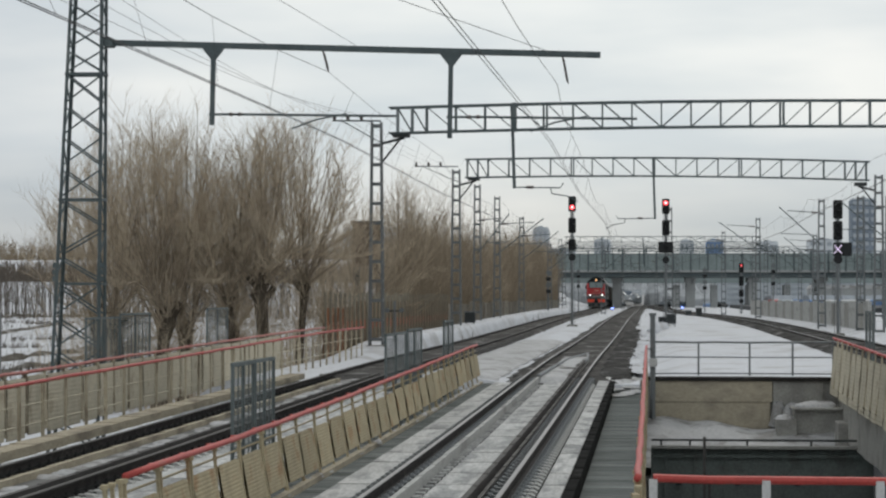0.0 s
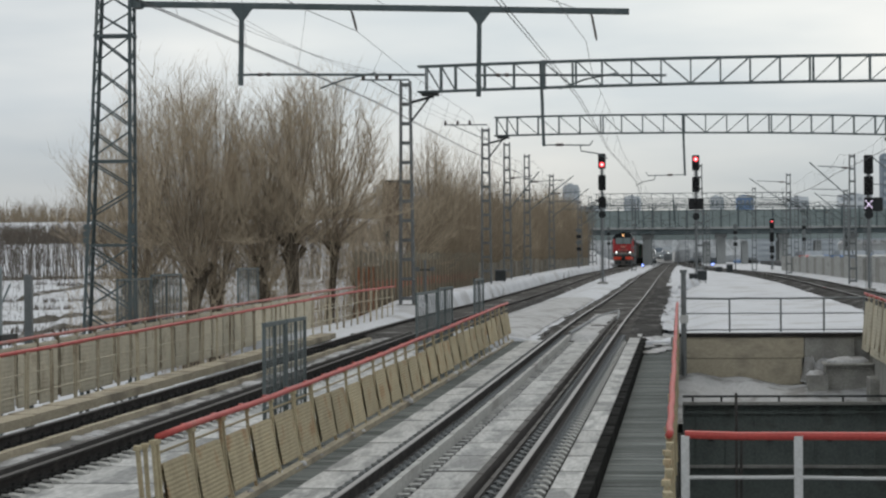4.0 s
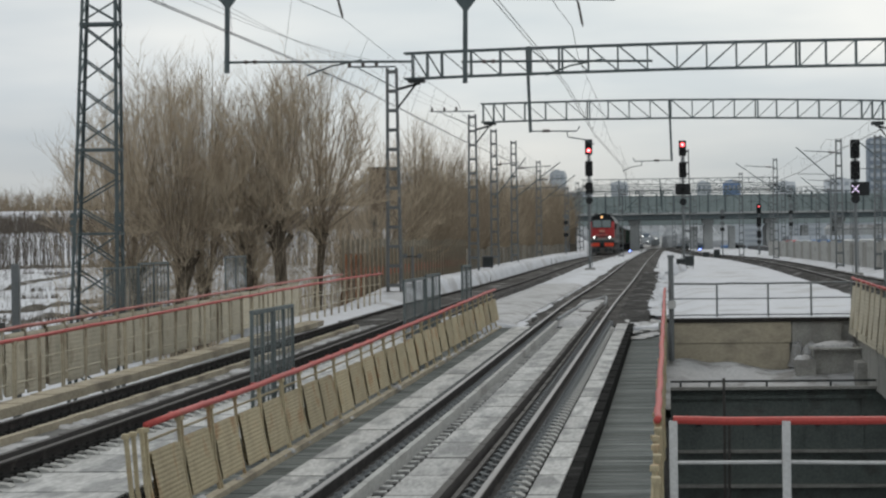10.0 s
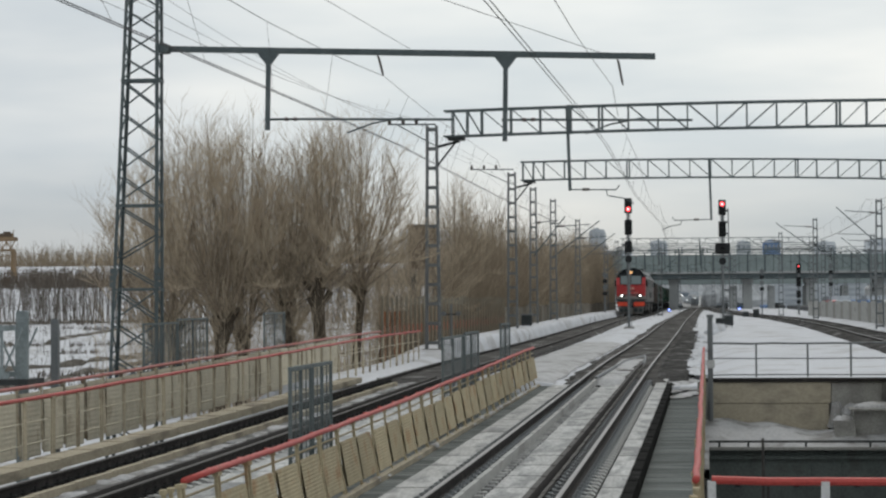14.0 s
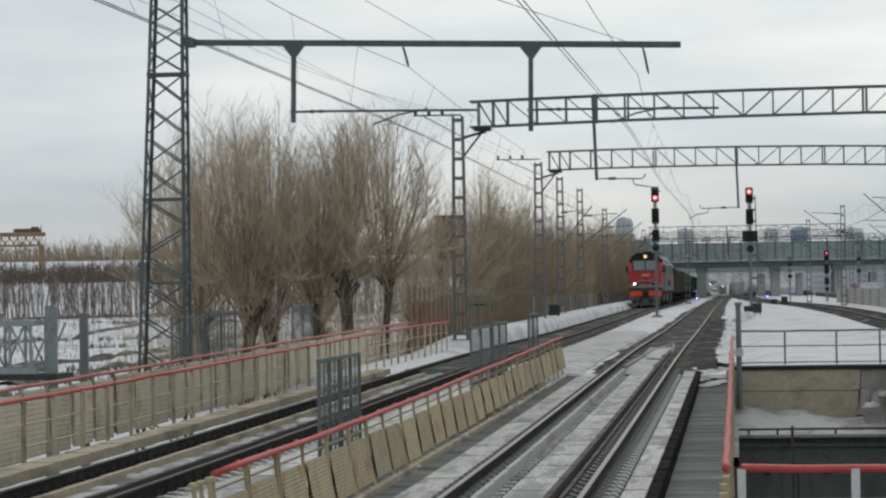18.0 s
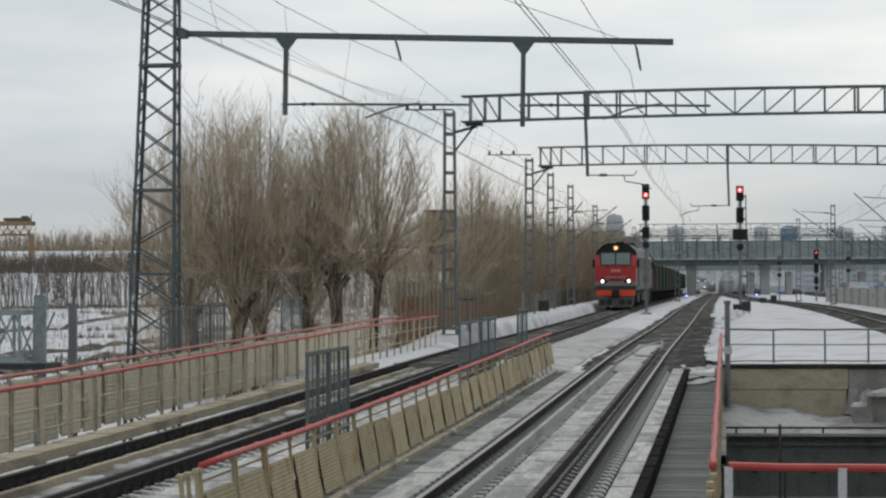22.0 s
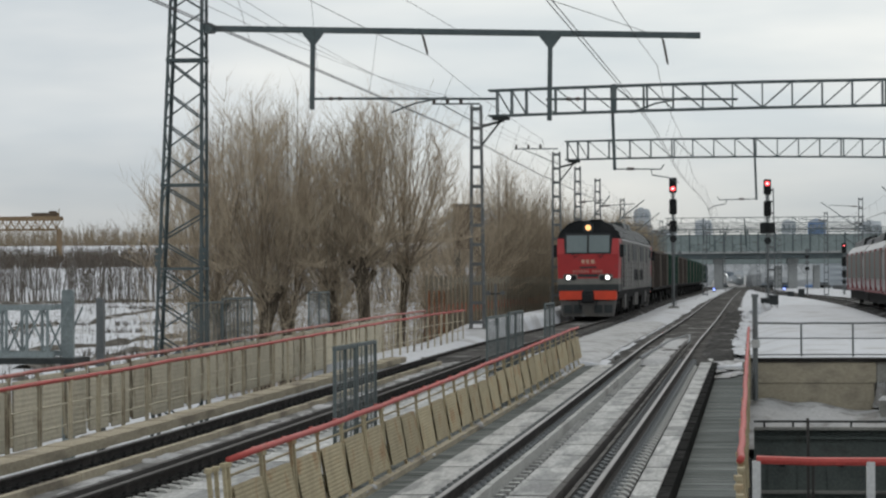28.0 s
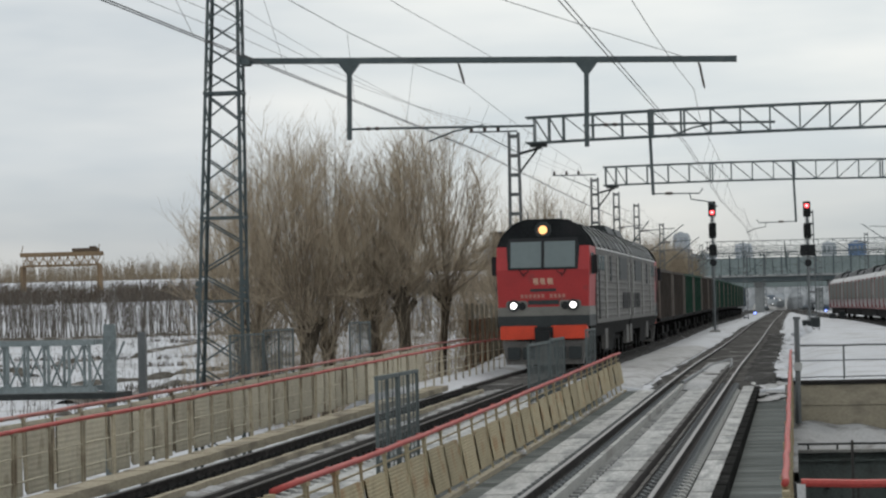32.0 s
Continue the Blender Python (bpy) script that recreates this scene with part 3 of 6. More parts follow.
def pipe_rail(x0, x1, ys, h, r, n=8, sag=0.0):
    b = Build()
    pts = []
    for k, y in enumerate(ys):
        u = (y - ys[0]) / (ys[-1] - ys[0])
        pts.append((x0 + (x1 - x0) * u + random.uniform(-sag, sag), y, rise(y) + h + climb(y) + random.uniform(-sag, sag)))
    b.tube(pts, r, n)
    b.smooth = True
    return b


def post_mesh(h0, h1, lean):
    """Two flat bars with a slot between, leaning outward at the foot."""
    b = Build()
    for d in (-0.05, 0.05):
        b.bar((lean, d, h0), (lean * 0.25, d, (h0 + h1) / 2), 0.032, 0.034)
        b.bar((lean * 0.25, d, (h0 + h1) / 2), (0, d, h1), 0.032, 0.034)
    b.box(-0.03, 0.03, -0.08, 0.08, h1 - 0.03, h1 + 0.01)
    return b


def corrugated(w, z0, z1, x_bot, x_top):
    """A panel of small horizontal folds."""
    b = Build()
    n = 26
    for k in range(n + 1):
        u = k / n
        x = x_bot + (x_top - x_bot) * u + (0.0022 if k % 2 else -0.0022)
        b.v += [(x, 0.15, z0 + (z1 - z0) * u), (x, w - 0.09, z0 + (z1 - z0) * u)]
    b.f = [(2 * k, 2 * k + 1, 2 * k + 3, 2 * k + 2) for k in range(n)]
    m = len(b.v)
    b.v += [(x - 0.03, y, z) for x, y, z in b.v]
    b.f += [(m + 2 * k + 2, m + 2 * k + 3, m + 2 * k + 1, m + 2 * k) for k in range(n)]
    return b


def rail_fence(name, label, x, y0, y1, rail_h, panel, lean, paint, gap=1.5, mid=None, rail_from=None, extra=(), panel_to=1000):
    e = thing(name, x, y0, 0, label, "fence", "bridge fences", "structure")
    pm = post_mesh(-0.36, rail_h - 0.03, lean).mesh("post", POST if paint is FENCE_PALE else paint)
    cm = corrugated(gap, panel[0], panel[1], lean * 0.8, 0.02).mesh("panel", paint) if panel else None
    ys = list(np.arange(y0, y1, gap))
    for y in [*extra, *ys]:
        o = new("post", pm)
        o.parent = e
        o.location = (random.uniform(-0.012, 0.012), y - y0, rise(y) + climb(y))
        o.rotation_euler = (random.uniform(-0.012, 0.012), random.uniform(-0.015, 0.015), random.uniform(-0.15, 0.15))
        if cm and y not in extra and y + gap < min(y1 + 0.1, panel_to):
            o = new("panel", cm)
            o.parent = e
            o.location = (random.uniform(-0.01, 0.01), y - y0, rise(y) + climb(y) + random.uniform(-0.02, 0.02))
            o.rotation_euler = (math.atan((rise(y + gap) - rise(y)) / gap), 0, 0)
    b = pipe_rail(0, 0, [rail_from or y0, *[y for y in ys if y > (rail_from or y0)], y1], rail_h, 0.034, 8, 0.008)
    b.v = [(px, py - y0, pz) for px, py, pz in b.v]
    part("top_rail", b, RED_FADED if x < -11 else RED, e, "red painted pipe")
    tab = Build().box(-0.09, -0.02, -0.05, 0.05, -0.015, 0.02).mesh("rail_bracket", RED)
    for y in ys if panel else ():
        if y > (rail_from or y0):
            o = new("rail_bracket", tab)
            o.parent = e
            o.location = (0, y - y0, rise(y) + rail_h + climb(y))
    for h in mid or ():
        b = pipe_rail(0, 0, [*ys, y1], h, 0.014, 5, 0.004)
        b.v = [(px - 0.02, py - y0, pz) for px, py, pz in b.v]
        part("mid_rail", b, paint, e)
    return e


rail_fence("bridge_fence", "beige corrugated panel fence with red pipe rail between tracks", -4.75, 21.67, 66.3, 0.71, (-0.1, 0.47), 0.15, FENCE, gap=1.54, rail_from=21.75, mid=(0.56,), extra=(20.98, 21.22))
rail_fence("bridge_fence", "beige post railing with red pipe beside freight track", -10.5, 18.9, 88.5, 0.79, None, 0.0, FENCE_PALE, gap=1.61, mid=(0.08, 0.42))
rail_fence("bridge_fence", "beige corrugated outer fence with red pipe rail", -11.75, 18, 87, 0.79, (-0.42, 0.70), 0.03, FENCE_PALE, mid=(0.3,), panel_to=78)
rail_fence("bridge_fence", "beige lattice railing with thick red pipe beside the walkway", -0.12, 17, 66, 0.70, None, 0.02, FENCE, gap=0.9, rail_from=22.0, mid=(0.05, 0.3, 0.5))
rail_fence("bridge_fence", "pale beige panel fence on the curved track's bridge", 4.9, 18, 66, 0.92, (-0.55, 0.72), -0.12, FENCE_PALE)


def screen(x, y, w, base, top, group="mesh screens"):
    """A dark mesh shield standing behind a fence."""
    e = thing("protective_screen", x, y, base, "grey steel mesh screen panel fixed to the bridge fence", "screen", group)
    h = top - base
    for yy in (0.02, w * 0.5, w - 0.02):
        part("upright", Build().bar((0, yy, 0), (0, yy, h), 0.042), SCREEN, e)
    for zz in (0.42 * h, h):
        part("crossbar", Build().bar((0, 0, zz), (0, w, zz), 0.05), SCREEN, e)
    m = Build()
    gap = 0.03 if y < 40 else 0.045
    for i in range(1, int(h / gap)):
        m.bar((0, 0, i * gap), (0, w, i * gap), gap * 0.33)
    for i in range(1, int(w / 0.4)):
        m.bar((0.004, i * 0.4, 0), (0.004, i * 0.4, h), 0.014)
    part("mesh", m, SCREEN, e)
    return e


for x, y, w, top in ((-5.15, 29.7, 1.6, 1.5), (-5.15, 31.4, 1.6, 1.5), (-5.15, 47.1, 4.0, 1.6), (-5.15, 51.4, 3.1, 1.64), (-5.15, 60.4, 2.8, 1.74),
                     (-11.95, 50.75, 3.28, 1.88), (-11.95, 54.1, 3.28, 1.95), (-11.95, 64.9, 3.2, 2.03), (5.15, 57, 2.0, 2.0)):
    screen(x, y, w, rise(y) - 0.35, top)


def clump(name, label, spots, mat):
    """Small uneven lumps."""
    b = Build()
    r = random.Random(21)
    for x, y, z, sx, sy, sz in spots:
        i = len(b.v)
        n, m = 7, 4
        for j in range(m):
            v = j / (m - 1) * math.pi / 2
            for k in range(n):
                a = 2 * math.pi * k / n
                q = r.uniform(0.75, 1.2)
                b.v.append((x + sx * q * math.cos(a) * math.cos(v), y + sy * q * math.sin(a) * math.cos(v), z + sz * q * math.sin(v)))
        for j in range(m - 1):
            b.f += [(i + j * n + k, i + j * n + (k + 1) % n, i + (j + 1) * n + (k + 1) % n, i + (j + 1) * n + k) for k in range(n)]
    b.smooth = True
    return tagged(part(name, b, mat), label, "snow", kind="stuff")


# ---- the gap beside the track: abutment, walls and railings ----
def abutment():
    e = thing("abutment_wall", 2.4, ABUT, -6.2, "concrete bridge abutment with beige painted panels above a snowy ledge", "wall", "", "structure")
    def p(name, x0, x1, y0, y1, z0, z1, mat, label=""):
        part(name, Build().box(x0 - 2.4, x1 - 2.4, y0 - ABUT, y1 - ABUT, z0 + 6.2, z1 + 6.2, 0.02), mat, e, label)
    p("wall_core", -0.3, 5.3, 66.1, 66.5, -6.2, 0.1, CONCRETE)
    p("coping", -0.1, 5.1, 65.85, 66.6, 0.11, 0.2, RUST, "rusty edge beam")
    p("painted_panel", 0.1, 3.25, 65.9, 66.08, -0.46, 0.09, PANEL_PAINT, "beige painted concrete panel")
    p("painted_panel", 0.1, 3.2, 65.92, 66.08, -1.6, -0.475, PANEL_PAINT, "beige painted concrete panel")
    p("grey_panel", 3.27, 4.6, 65.95, 66.08, -1.4, 0.09, CONCRETE, "bare grey concrete panel")
    p("block", 3.28, 3.8, 64.2, 65.2, -1.9, -0.85, CONCRETE, "grey concrete block")
    p("block", 3.75, 5.1, 64.4, 65.6, -2.0, -0.6, CONCRETE, "large grey concrete block")
    p("block", 4.75, 5.25, 62.6, 63.8, -2.0, -0.85, CONCRETE, "small grey concrete block")
    p("block_cap", 3.68, 5.2, 64.2, 65.7, -0.595, -0.55, CONCRETE, "projecting slab")
    p("ledge", -0.3, 5.3, 60.5, 65.9, -6.2, -2.1, CONCRETE, "lower concrete ledge")
    b = Build()
    n = 26
    for j in range(n):
        for i in range(n):
            x, y = -0.2 + 5.2 * i / (n - 1), 60.6 + 5.3 * j / (n - 1)
            z = -1.85 + 0.82 * step(61.5, 65.9, y) + 0.22 * noise.noise((x * 0.9, y * 0.6, 2)) + 0.2 * step(1.2, 0.3, x) * step(64, 65.8, y)
            b.v.append((x - 2.4, y - ABUT, z + 6.2))
    b.f = [(j * n + i, j * n + i + 1, (j + 1) * n + i + 1, (j + 1) * n + i) for j in range(n - 1) for i in range(n - 1)]
    b.smooth = True
    part("snow_drift", b, SNOW_DIRTY, e, "grey snow drift on the ledge")
    return e


abutment()


def cross_railing(name, label, x0, x1, y, z, h, gap, mat, rails, post=0.04, top_mat=None, top=0.04, xs=None):
    e = thing(name, x0, y, z, label, "railing", "", "structure")
    for x in xs or np.arange(0, x1 - x0 + 0.01, gap):
        part("post", Build().bar((x, 0, 0), (x, 0, h), post), mat, e)
    b = Build()
    n = 9
    b.tube([((x1 - x0) * k / n, 0, h + random.uniform(-0.012, 0.012)) for k in range(n + 1)], top, 8)
    part("top_rail", b, top_mat or mat, e)
    for f in rails:
        part("mid_rail", Build().tube([((x1 - x0) * k / n, 0, h * f + random.uniform(-0.008, 0.008)) for k in range(n + 1)], 0.018, 6), mat, e)
    return e


cross_railing("railing", "dark steel railing on top of the abutment", 0.1, 4.9, 66.0, 0.24, 0.90, 1.3, GALV, (0.06, 0.55), 0.05, None, 0.028, (0, 1.18, 2.55, 3.7, 4.78))
cross_railing("railing", "platform end railing with red top pipe and white posts", 0.02, 4.6, 22.0, -1.2, 1.9, 1.01, WHITE, (0.80,), 0.075, RED, 0.038)


clump("ledge_snow", "rounded snow lying on the concrete blocks", [(3.5, 64.7, -0.86, 0.3, 0.45, 0.12), (4.4, 65.0, -0.56, 0.6, 0.5, 0.16), (4.1, 64.8, -0.56, 0.35, 0.4, 0.1),
      (3.4, 65.7, -1.1, 0.25, 0.3, 0.7), (3.75, 65.6, -1.0, 0.3, 0.25, 0.5)], SNOW_DIRTY)


def lower_bridge():
    e = thing("footbridge", 0.0, 60, -6.2, "dark green steel footbridge with railing and snowy ledges crossing below", "footbridge", "", "structure")
    part("girder", Build().box(0.0, 5.4, 0.06, 0.4, 0.3, 4.85), LOWER, e, "dark green riveted girder")
    for z, d in ((4.85, 0.5), (4.62, 0.1), (3.3, 0.35), (2.45, 0.5)):
        part("ledge", Build().box(0.0, 5.4, -d * 0.4, 0.05, z, z + 0.07), CONCRETE if z != 4.62 else LOWER, e, "pale narrow ledge")
    for x in np.arange(0.35, 5.4, 0.72):
        part("stiffener", Build().box(x - 0.02, x + 0.02, 0.0, 0.06, 3.37, 4.6), LOWER, e)
    for x in (0.25, 0.95, 2.35, 3.9, 5.2):
        part("post", Build().bar((x, 0, 4.85), (x, 0, 5.05), 0.05), DARKSTEEL, e)
    for z in (5.05,):
        part("rail", Build().tube([(0, 0, z), (5.4, 0, z)], 0.03, 6), DARKSTEEL, e)
    for x in (0.62, 2.05, 3.5):
        part("cleat", Build().box(x, x + 0.12, -0.06, 0.0, 3.95, 4.12), DARKSTEEL, e)
    for x, k in ((0.98, 0.0), (1.02, -0.25)):
        part("support", Build().bar((x, -15, 0.0), (x - k * 0.2, -15, 5.98 if k == 0 else 5.2), 0.05), GUARD, e, "dark upright post")
    part("rusty_post", Build().tube([(1.35, -22, 1.0), (1.35, -22, 3.7), (1.34, -22, 4.25)], [0.1, 0.09, 0.03], 10), GUARD, e, "rusty tapered post")


lower_bridge()


def corner_post():
    e = thing("steel_post", 0.05, 65.2, -0.9, "tall grey steel pipe post at the end of the railing", "post")
    part("shaft", Build().tube([(0, 0, 0), (0, 0, 2.75)], 0.07, 8), GALV, e)
    part("cap", Build().disc((0, 0, 2.75), (0, 0, 1), 0.1, 0.08, 10), GALV, e)
    part("box", Build().box(-0.1, 0.12, -0.1, 0.1, 1.4, 1.62, 0.02), WHITE, e, "pale junction box")


corner_post()


def side_deck():
    e = thing("side_bridge", 8.6, 18, 0, "concrete bridge carrying the curved track", "bridge deck", "", "structure")
    b = Build()
    for y in np.arange(0, 48, 4.0):
        b.box(-3.6, 4.5, y, y + 4, rise(18 + y) - 1.6, rise(18 + y) - 0.26)
    part("deck", b, CONCRETE, e)


side_deck()


crn = random.Random(8)
# old snow caught along the fence feet and kerbs
clump("snow_clumps", "small lumps of old snow along the fence foot",
      [(-4.62 + crn.uniform(-0.04, 0.03), y + crn.uniform(0, 0.6), rise(y) - 0.2, crn.uniform(0.03, 0.07), crn.uniform(0.1, 0.4), crn.uniform(0.02, 0.07)) for y in np.arange(21, 66, 0.9)], SNOW_DIRTY)
clump("snow_clumps", "snow crust between the rails of the freight track",
      [(LEFT_X + crn.uniform(-0.3, 0.35), y, rise(y) - 0.215, crn.uniform(0.12, 0.28), crn.uniform(0.2, 0.6), crn.uniform(0.03, 0.07)) for y in np.arange(18, 68, 0.4)], SNOW_DIRTY)
clump("snow_patches", "patches of old snow over the gravel beside the track",
      [(-0.25 + crn.uniform(-0.55, 0.2), y, rise(y) - 0.14, crn.uniform(0.15, 0.4), crn.uniform(0.4, 1.3), crn.uniform(0.03, 0.08)) for y in np.arange(72, 150, 0.8)], SNOW)
clump("snow_patches", "thin old snow at the end of the plank walkway",
      [(-0.62 + crn.uniform(-0.3, 0.3), y, rise(y) - 0.40 + 0.1 * step(62, 70, y), crn.uniform(0.15, 0.35), crn.uniform(0.3, 1.0), crn.uniform(0.03, 0.07)) for y in np.arange(63, 73, 0.6)], SNOW_DIRTY)
clump("snow_heap", "heap of shovelled snow by the signal foot",
      [(0.35, 150, 0.3, 0.5, 1.2, 0.55), (0.75, 152, 0.3, 0.45, 1.0, 0.5), (0.1, 146, 0.25, 0.4, 1.0, 0.35), (-0.1, 128, 0.2, 0.4, 1.2, 0.3), (-0.2, 110, 0.15, 0.35, 1.6, 0.25)], SNOW)
bed("snow_bank", lambda y: left_x(y) - 2.25, 0.75, 98.5, 330, 0.42, SNOW, "ploughed snow bank along the freight track", 0.25, 0.6)


def platform():
    """The station platform that ends before the bridge."""
    e = thing("platform", 2.2, -30, 0, "grey concrete station platform ending before the bridge", "platform", "", "structure")
    part("slab", Build().box(-2.7, 2.6, -40, 36.5, 0.35, 0.72, 0.03), CONCRETE, e)
    for y in np.arange(-36, 36, 8.0):
        part("support", Build().box(-2.0, 2.0, y, y + 0.6, -6.4, 0.35), CONCRETE, e)


platform()


# ---- catenary: tower with long arm, gantries, masts, wires ----
def lattice_tower():
    e = thing("lattice_tower", -12.7, 53.5, -2.2, "tall grey-green steel lattice tower with a long crossarm", "tower")
    H = 13.5

    def at(s, z):
        # the outer face leans in towards the top, the inner one stands nearly plumb
        return (-0.745 + 0.046 * z if s[0] < 0 else 0.475 + 0.004 * z, s[1] * (0.33 - 0.008 * z), z)
    corners = ((-1, -1), (1, -1), (1, 1), (-1, 1))
    for s in corners:
        for d in (0, 1):
            # angle iron: one flange along each face
            w = (-0.03 * s[0], 0) if d else (0, -0.03 * s[1])
            p, q = at(s, 0), at(s, H)
            part("leg", Build().bar((p[0] + w[0], p[1] + w[1], 0), (q[0] + w[0], q[1] + w[1], H), 0.065 if d else 0.02, 0.02 if d else 0.065, (0, 1, 0)), STEEL, e)
    for base, top, cells, crossed in ((0.3, 2.6, 3, True), (2.6, 4.84, 3, True), (4.84, 6.72, 3, False), (6.72, 9.53, 4, True), (9.53, 12.2, 5, True), (12.2, 13.4, 2, True)):
        for a in range(4):
            part("strut", Build().bar(at(corners[a], base), at(corners[(a + 1) % 4], base), 0.055), STEEL, e)
        rung = (top - base) / cells
        for k in range(cells):
            z, z2 = base + rung * (k + 0.06), base + rung * (k + 0.96)
            for a in (0, 2):
                p, q = corners[a], corners[(a + 1) % 4]
                if crossed or (k + a // 2) % 2:
                    part("brace", Build().bar(at(p, z), at(q, z2), 0.034), STEEL, e)
                if crossed and a == 0 or not crossed and (k + a // 2) % 2 == 0:
                    part("brace", Build().bar(at(q, z), at(p, z2), 0.034), STEEL, e)
            for a in (1, 3):
                p, q = corners[a], corners[(a + 1) % 4]
                part("brace", Build().bar(at(p if k % 2 else q, z), at(q if k % 2 else p, z2), 0.028), STEEL, e)
    for z in (4.95, 5.1, 5.25):
        for s in corners[:2]:
            p = at(s, z)
            part("bolt_plate", Build().box(p[0] - 0.07, p[0] + 0.07, p[1] - 0.03, p[1] - 0.012, z - 0.06, z + 0.06), STEEL, e)
    zb = 8.04 + 2.2
    part("bracket", Build().box(0.5, 0.72, -0.2, 0.2, zb - 0.1, zb + 0.1, 0.03), STEEL, e, "bolted bracket of the arm")
    arm = part("crossarm", Build().bar((0.6, 0, zb), (11.6, 0, zb - 0.36), 0.125, 0.13), STEEL, e, "long tubular steel arm")
    for x, low in ((2.98, 6.18), (8.3, 5.86)):
        zt = zb - 0.36 * (x - 0.7) / 10.9
        part("gusset", Build().prism([(x - 0.25, zt - 0.06), (x - 0.05, zt - 0.32), (x + 0.05, zt - 0.32), (x + 0.25, zt - 0.06)], -0.058, 0.058), STEEL, arm, "flared gusset plate")
        part("hanger", Build().bar((x, 0, zt - 0.1), (x - 0.03, 0, low + 2.2), 0.1), STEEL, arm, "square hanging post")
        za = (6.42 if x < 5 else 6.33) + 2.2
        part("register_arm", Build().tube([(x - 0.1, 0, za), (x + 0.5, 0, za), (x + 4.1, 0, za - 0.06)], 0.03, 6), STEEL, arm, "thin horizontal registration tube")
        for d in (0.35, 0.55):
            part("insulator", Build().tube([(x + d, 0, za), (x + d + 0.05, 0, za), (x + d + 0.1, 0, za)], [0.032, 0.048, 0.032], 8), INSUL, arm)
        part("steady_arm", Build().tube([(x + 3.0, 0, za), (x + 2.3, 0.1, za - 0.12), (x + 1.75, 0.1, za - 0.32)], 0.02, 5), STEEL, arm)
        zi = (7.35 if x < 5 else 7.05) + 2.2
        part("drop_insulator", Build().tube([(x + 2.45, 0, zt - 0.13), (x + 2.49, 0, zt - 0.22), (x + 2.57, 0, zi + 0.08), (x + 2.59, 0, zi)], [0.014, 0.03, 0.03, 0.012], 6), INSUL, arm, "hanging insulator string")


lattice_tower()


def mast_parts(e, x, h, w=0.42, battens=True):
    """A lattice mast: four legs that taper, with battens between."""
    m = new("mast")
    m.parent = e
    m.location = (x, 0, 0)
    m.empty_display_size = 0.2
    tops = w * 0.86
    for sx in (-1, 1):
        for sy in (-1, 1):
            part("leg", Build().bar((sx * w * 0.62, sy * w * 0.62, 0), (sx * tops / 2, sy * tops / 2, h), 0.075), GALV, m)
    n = int(h / 0.74)
    if not battens:
        b = Build()
    for k in range(n):
        z = 0.35 + (h - 0.5) * k / max(n - 1, 1)
        u = z / h
        r = w * 0.62 * (1 - u) + tops / 2 * u
        c = Build() if battens else b
        for s in (-1, 1):
            c.bar((-r, s * r, z), (r, s * r, z), 0.04, 0.12)
            c.bar((s * r, -r, z), (s * r, r, z), 0.04, 0.12)
        if battens:
            part("batten", c, GALV, m)
    if not battens:
        part("lattice", b, GALV, m)
    part("foot", Build().box(-w, w, -w, w, -0.4, 0.12, 0.05), CONCRETE, m, "concrete footing")
    return m


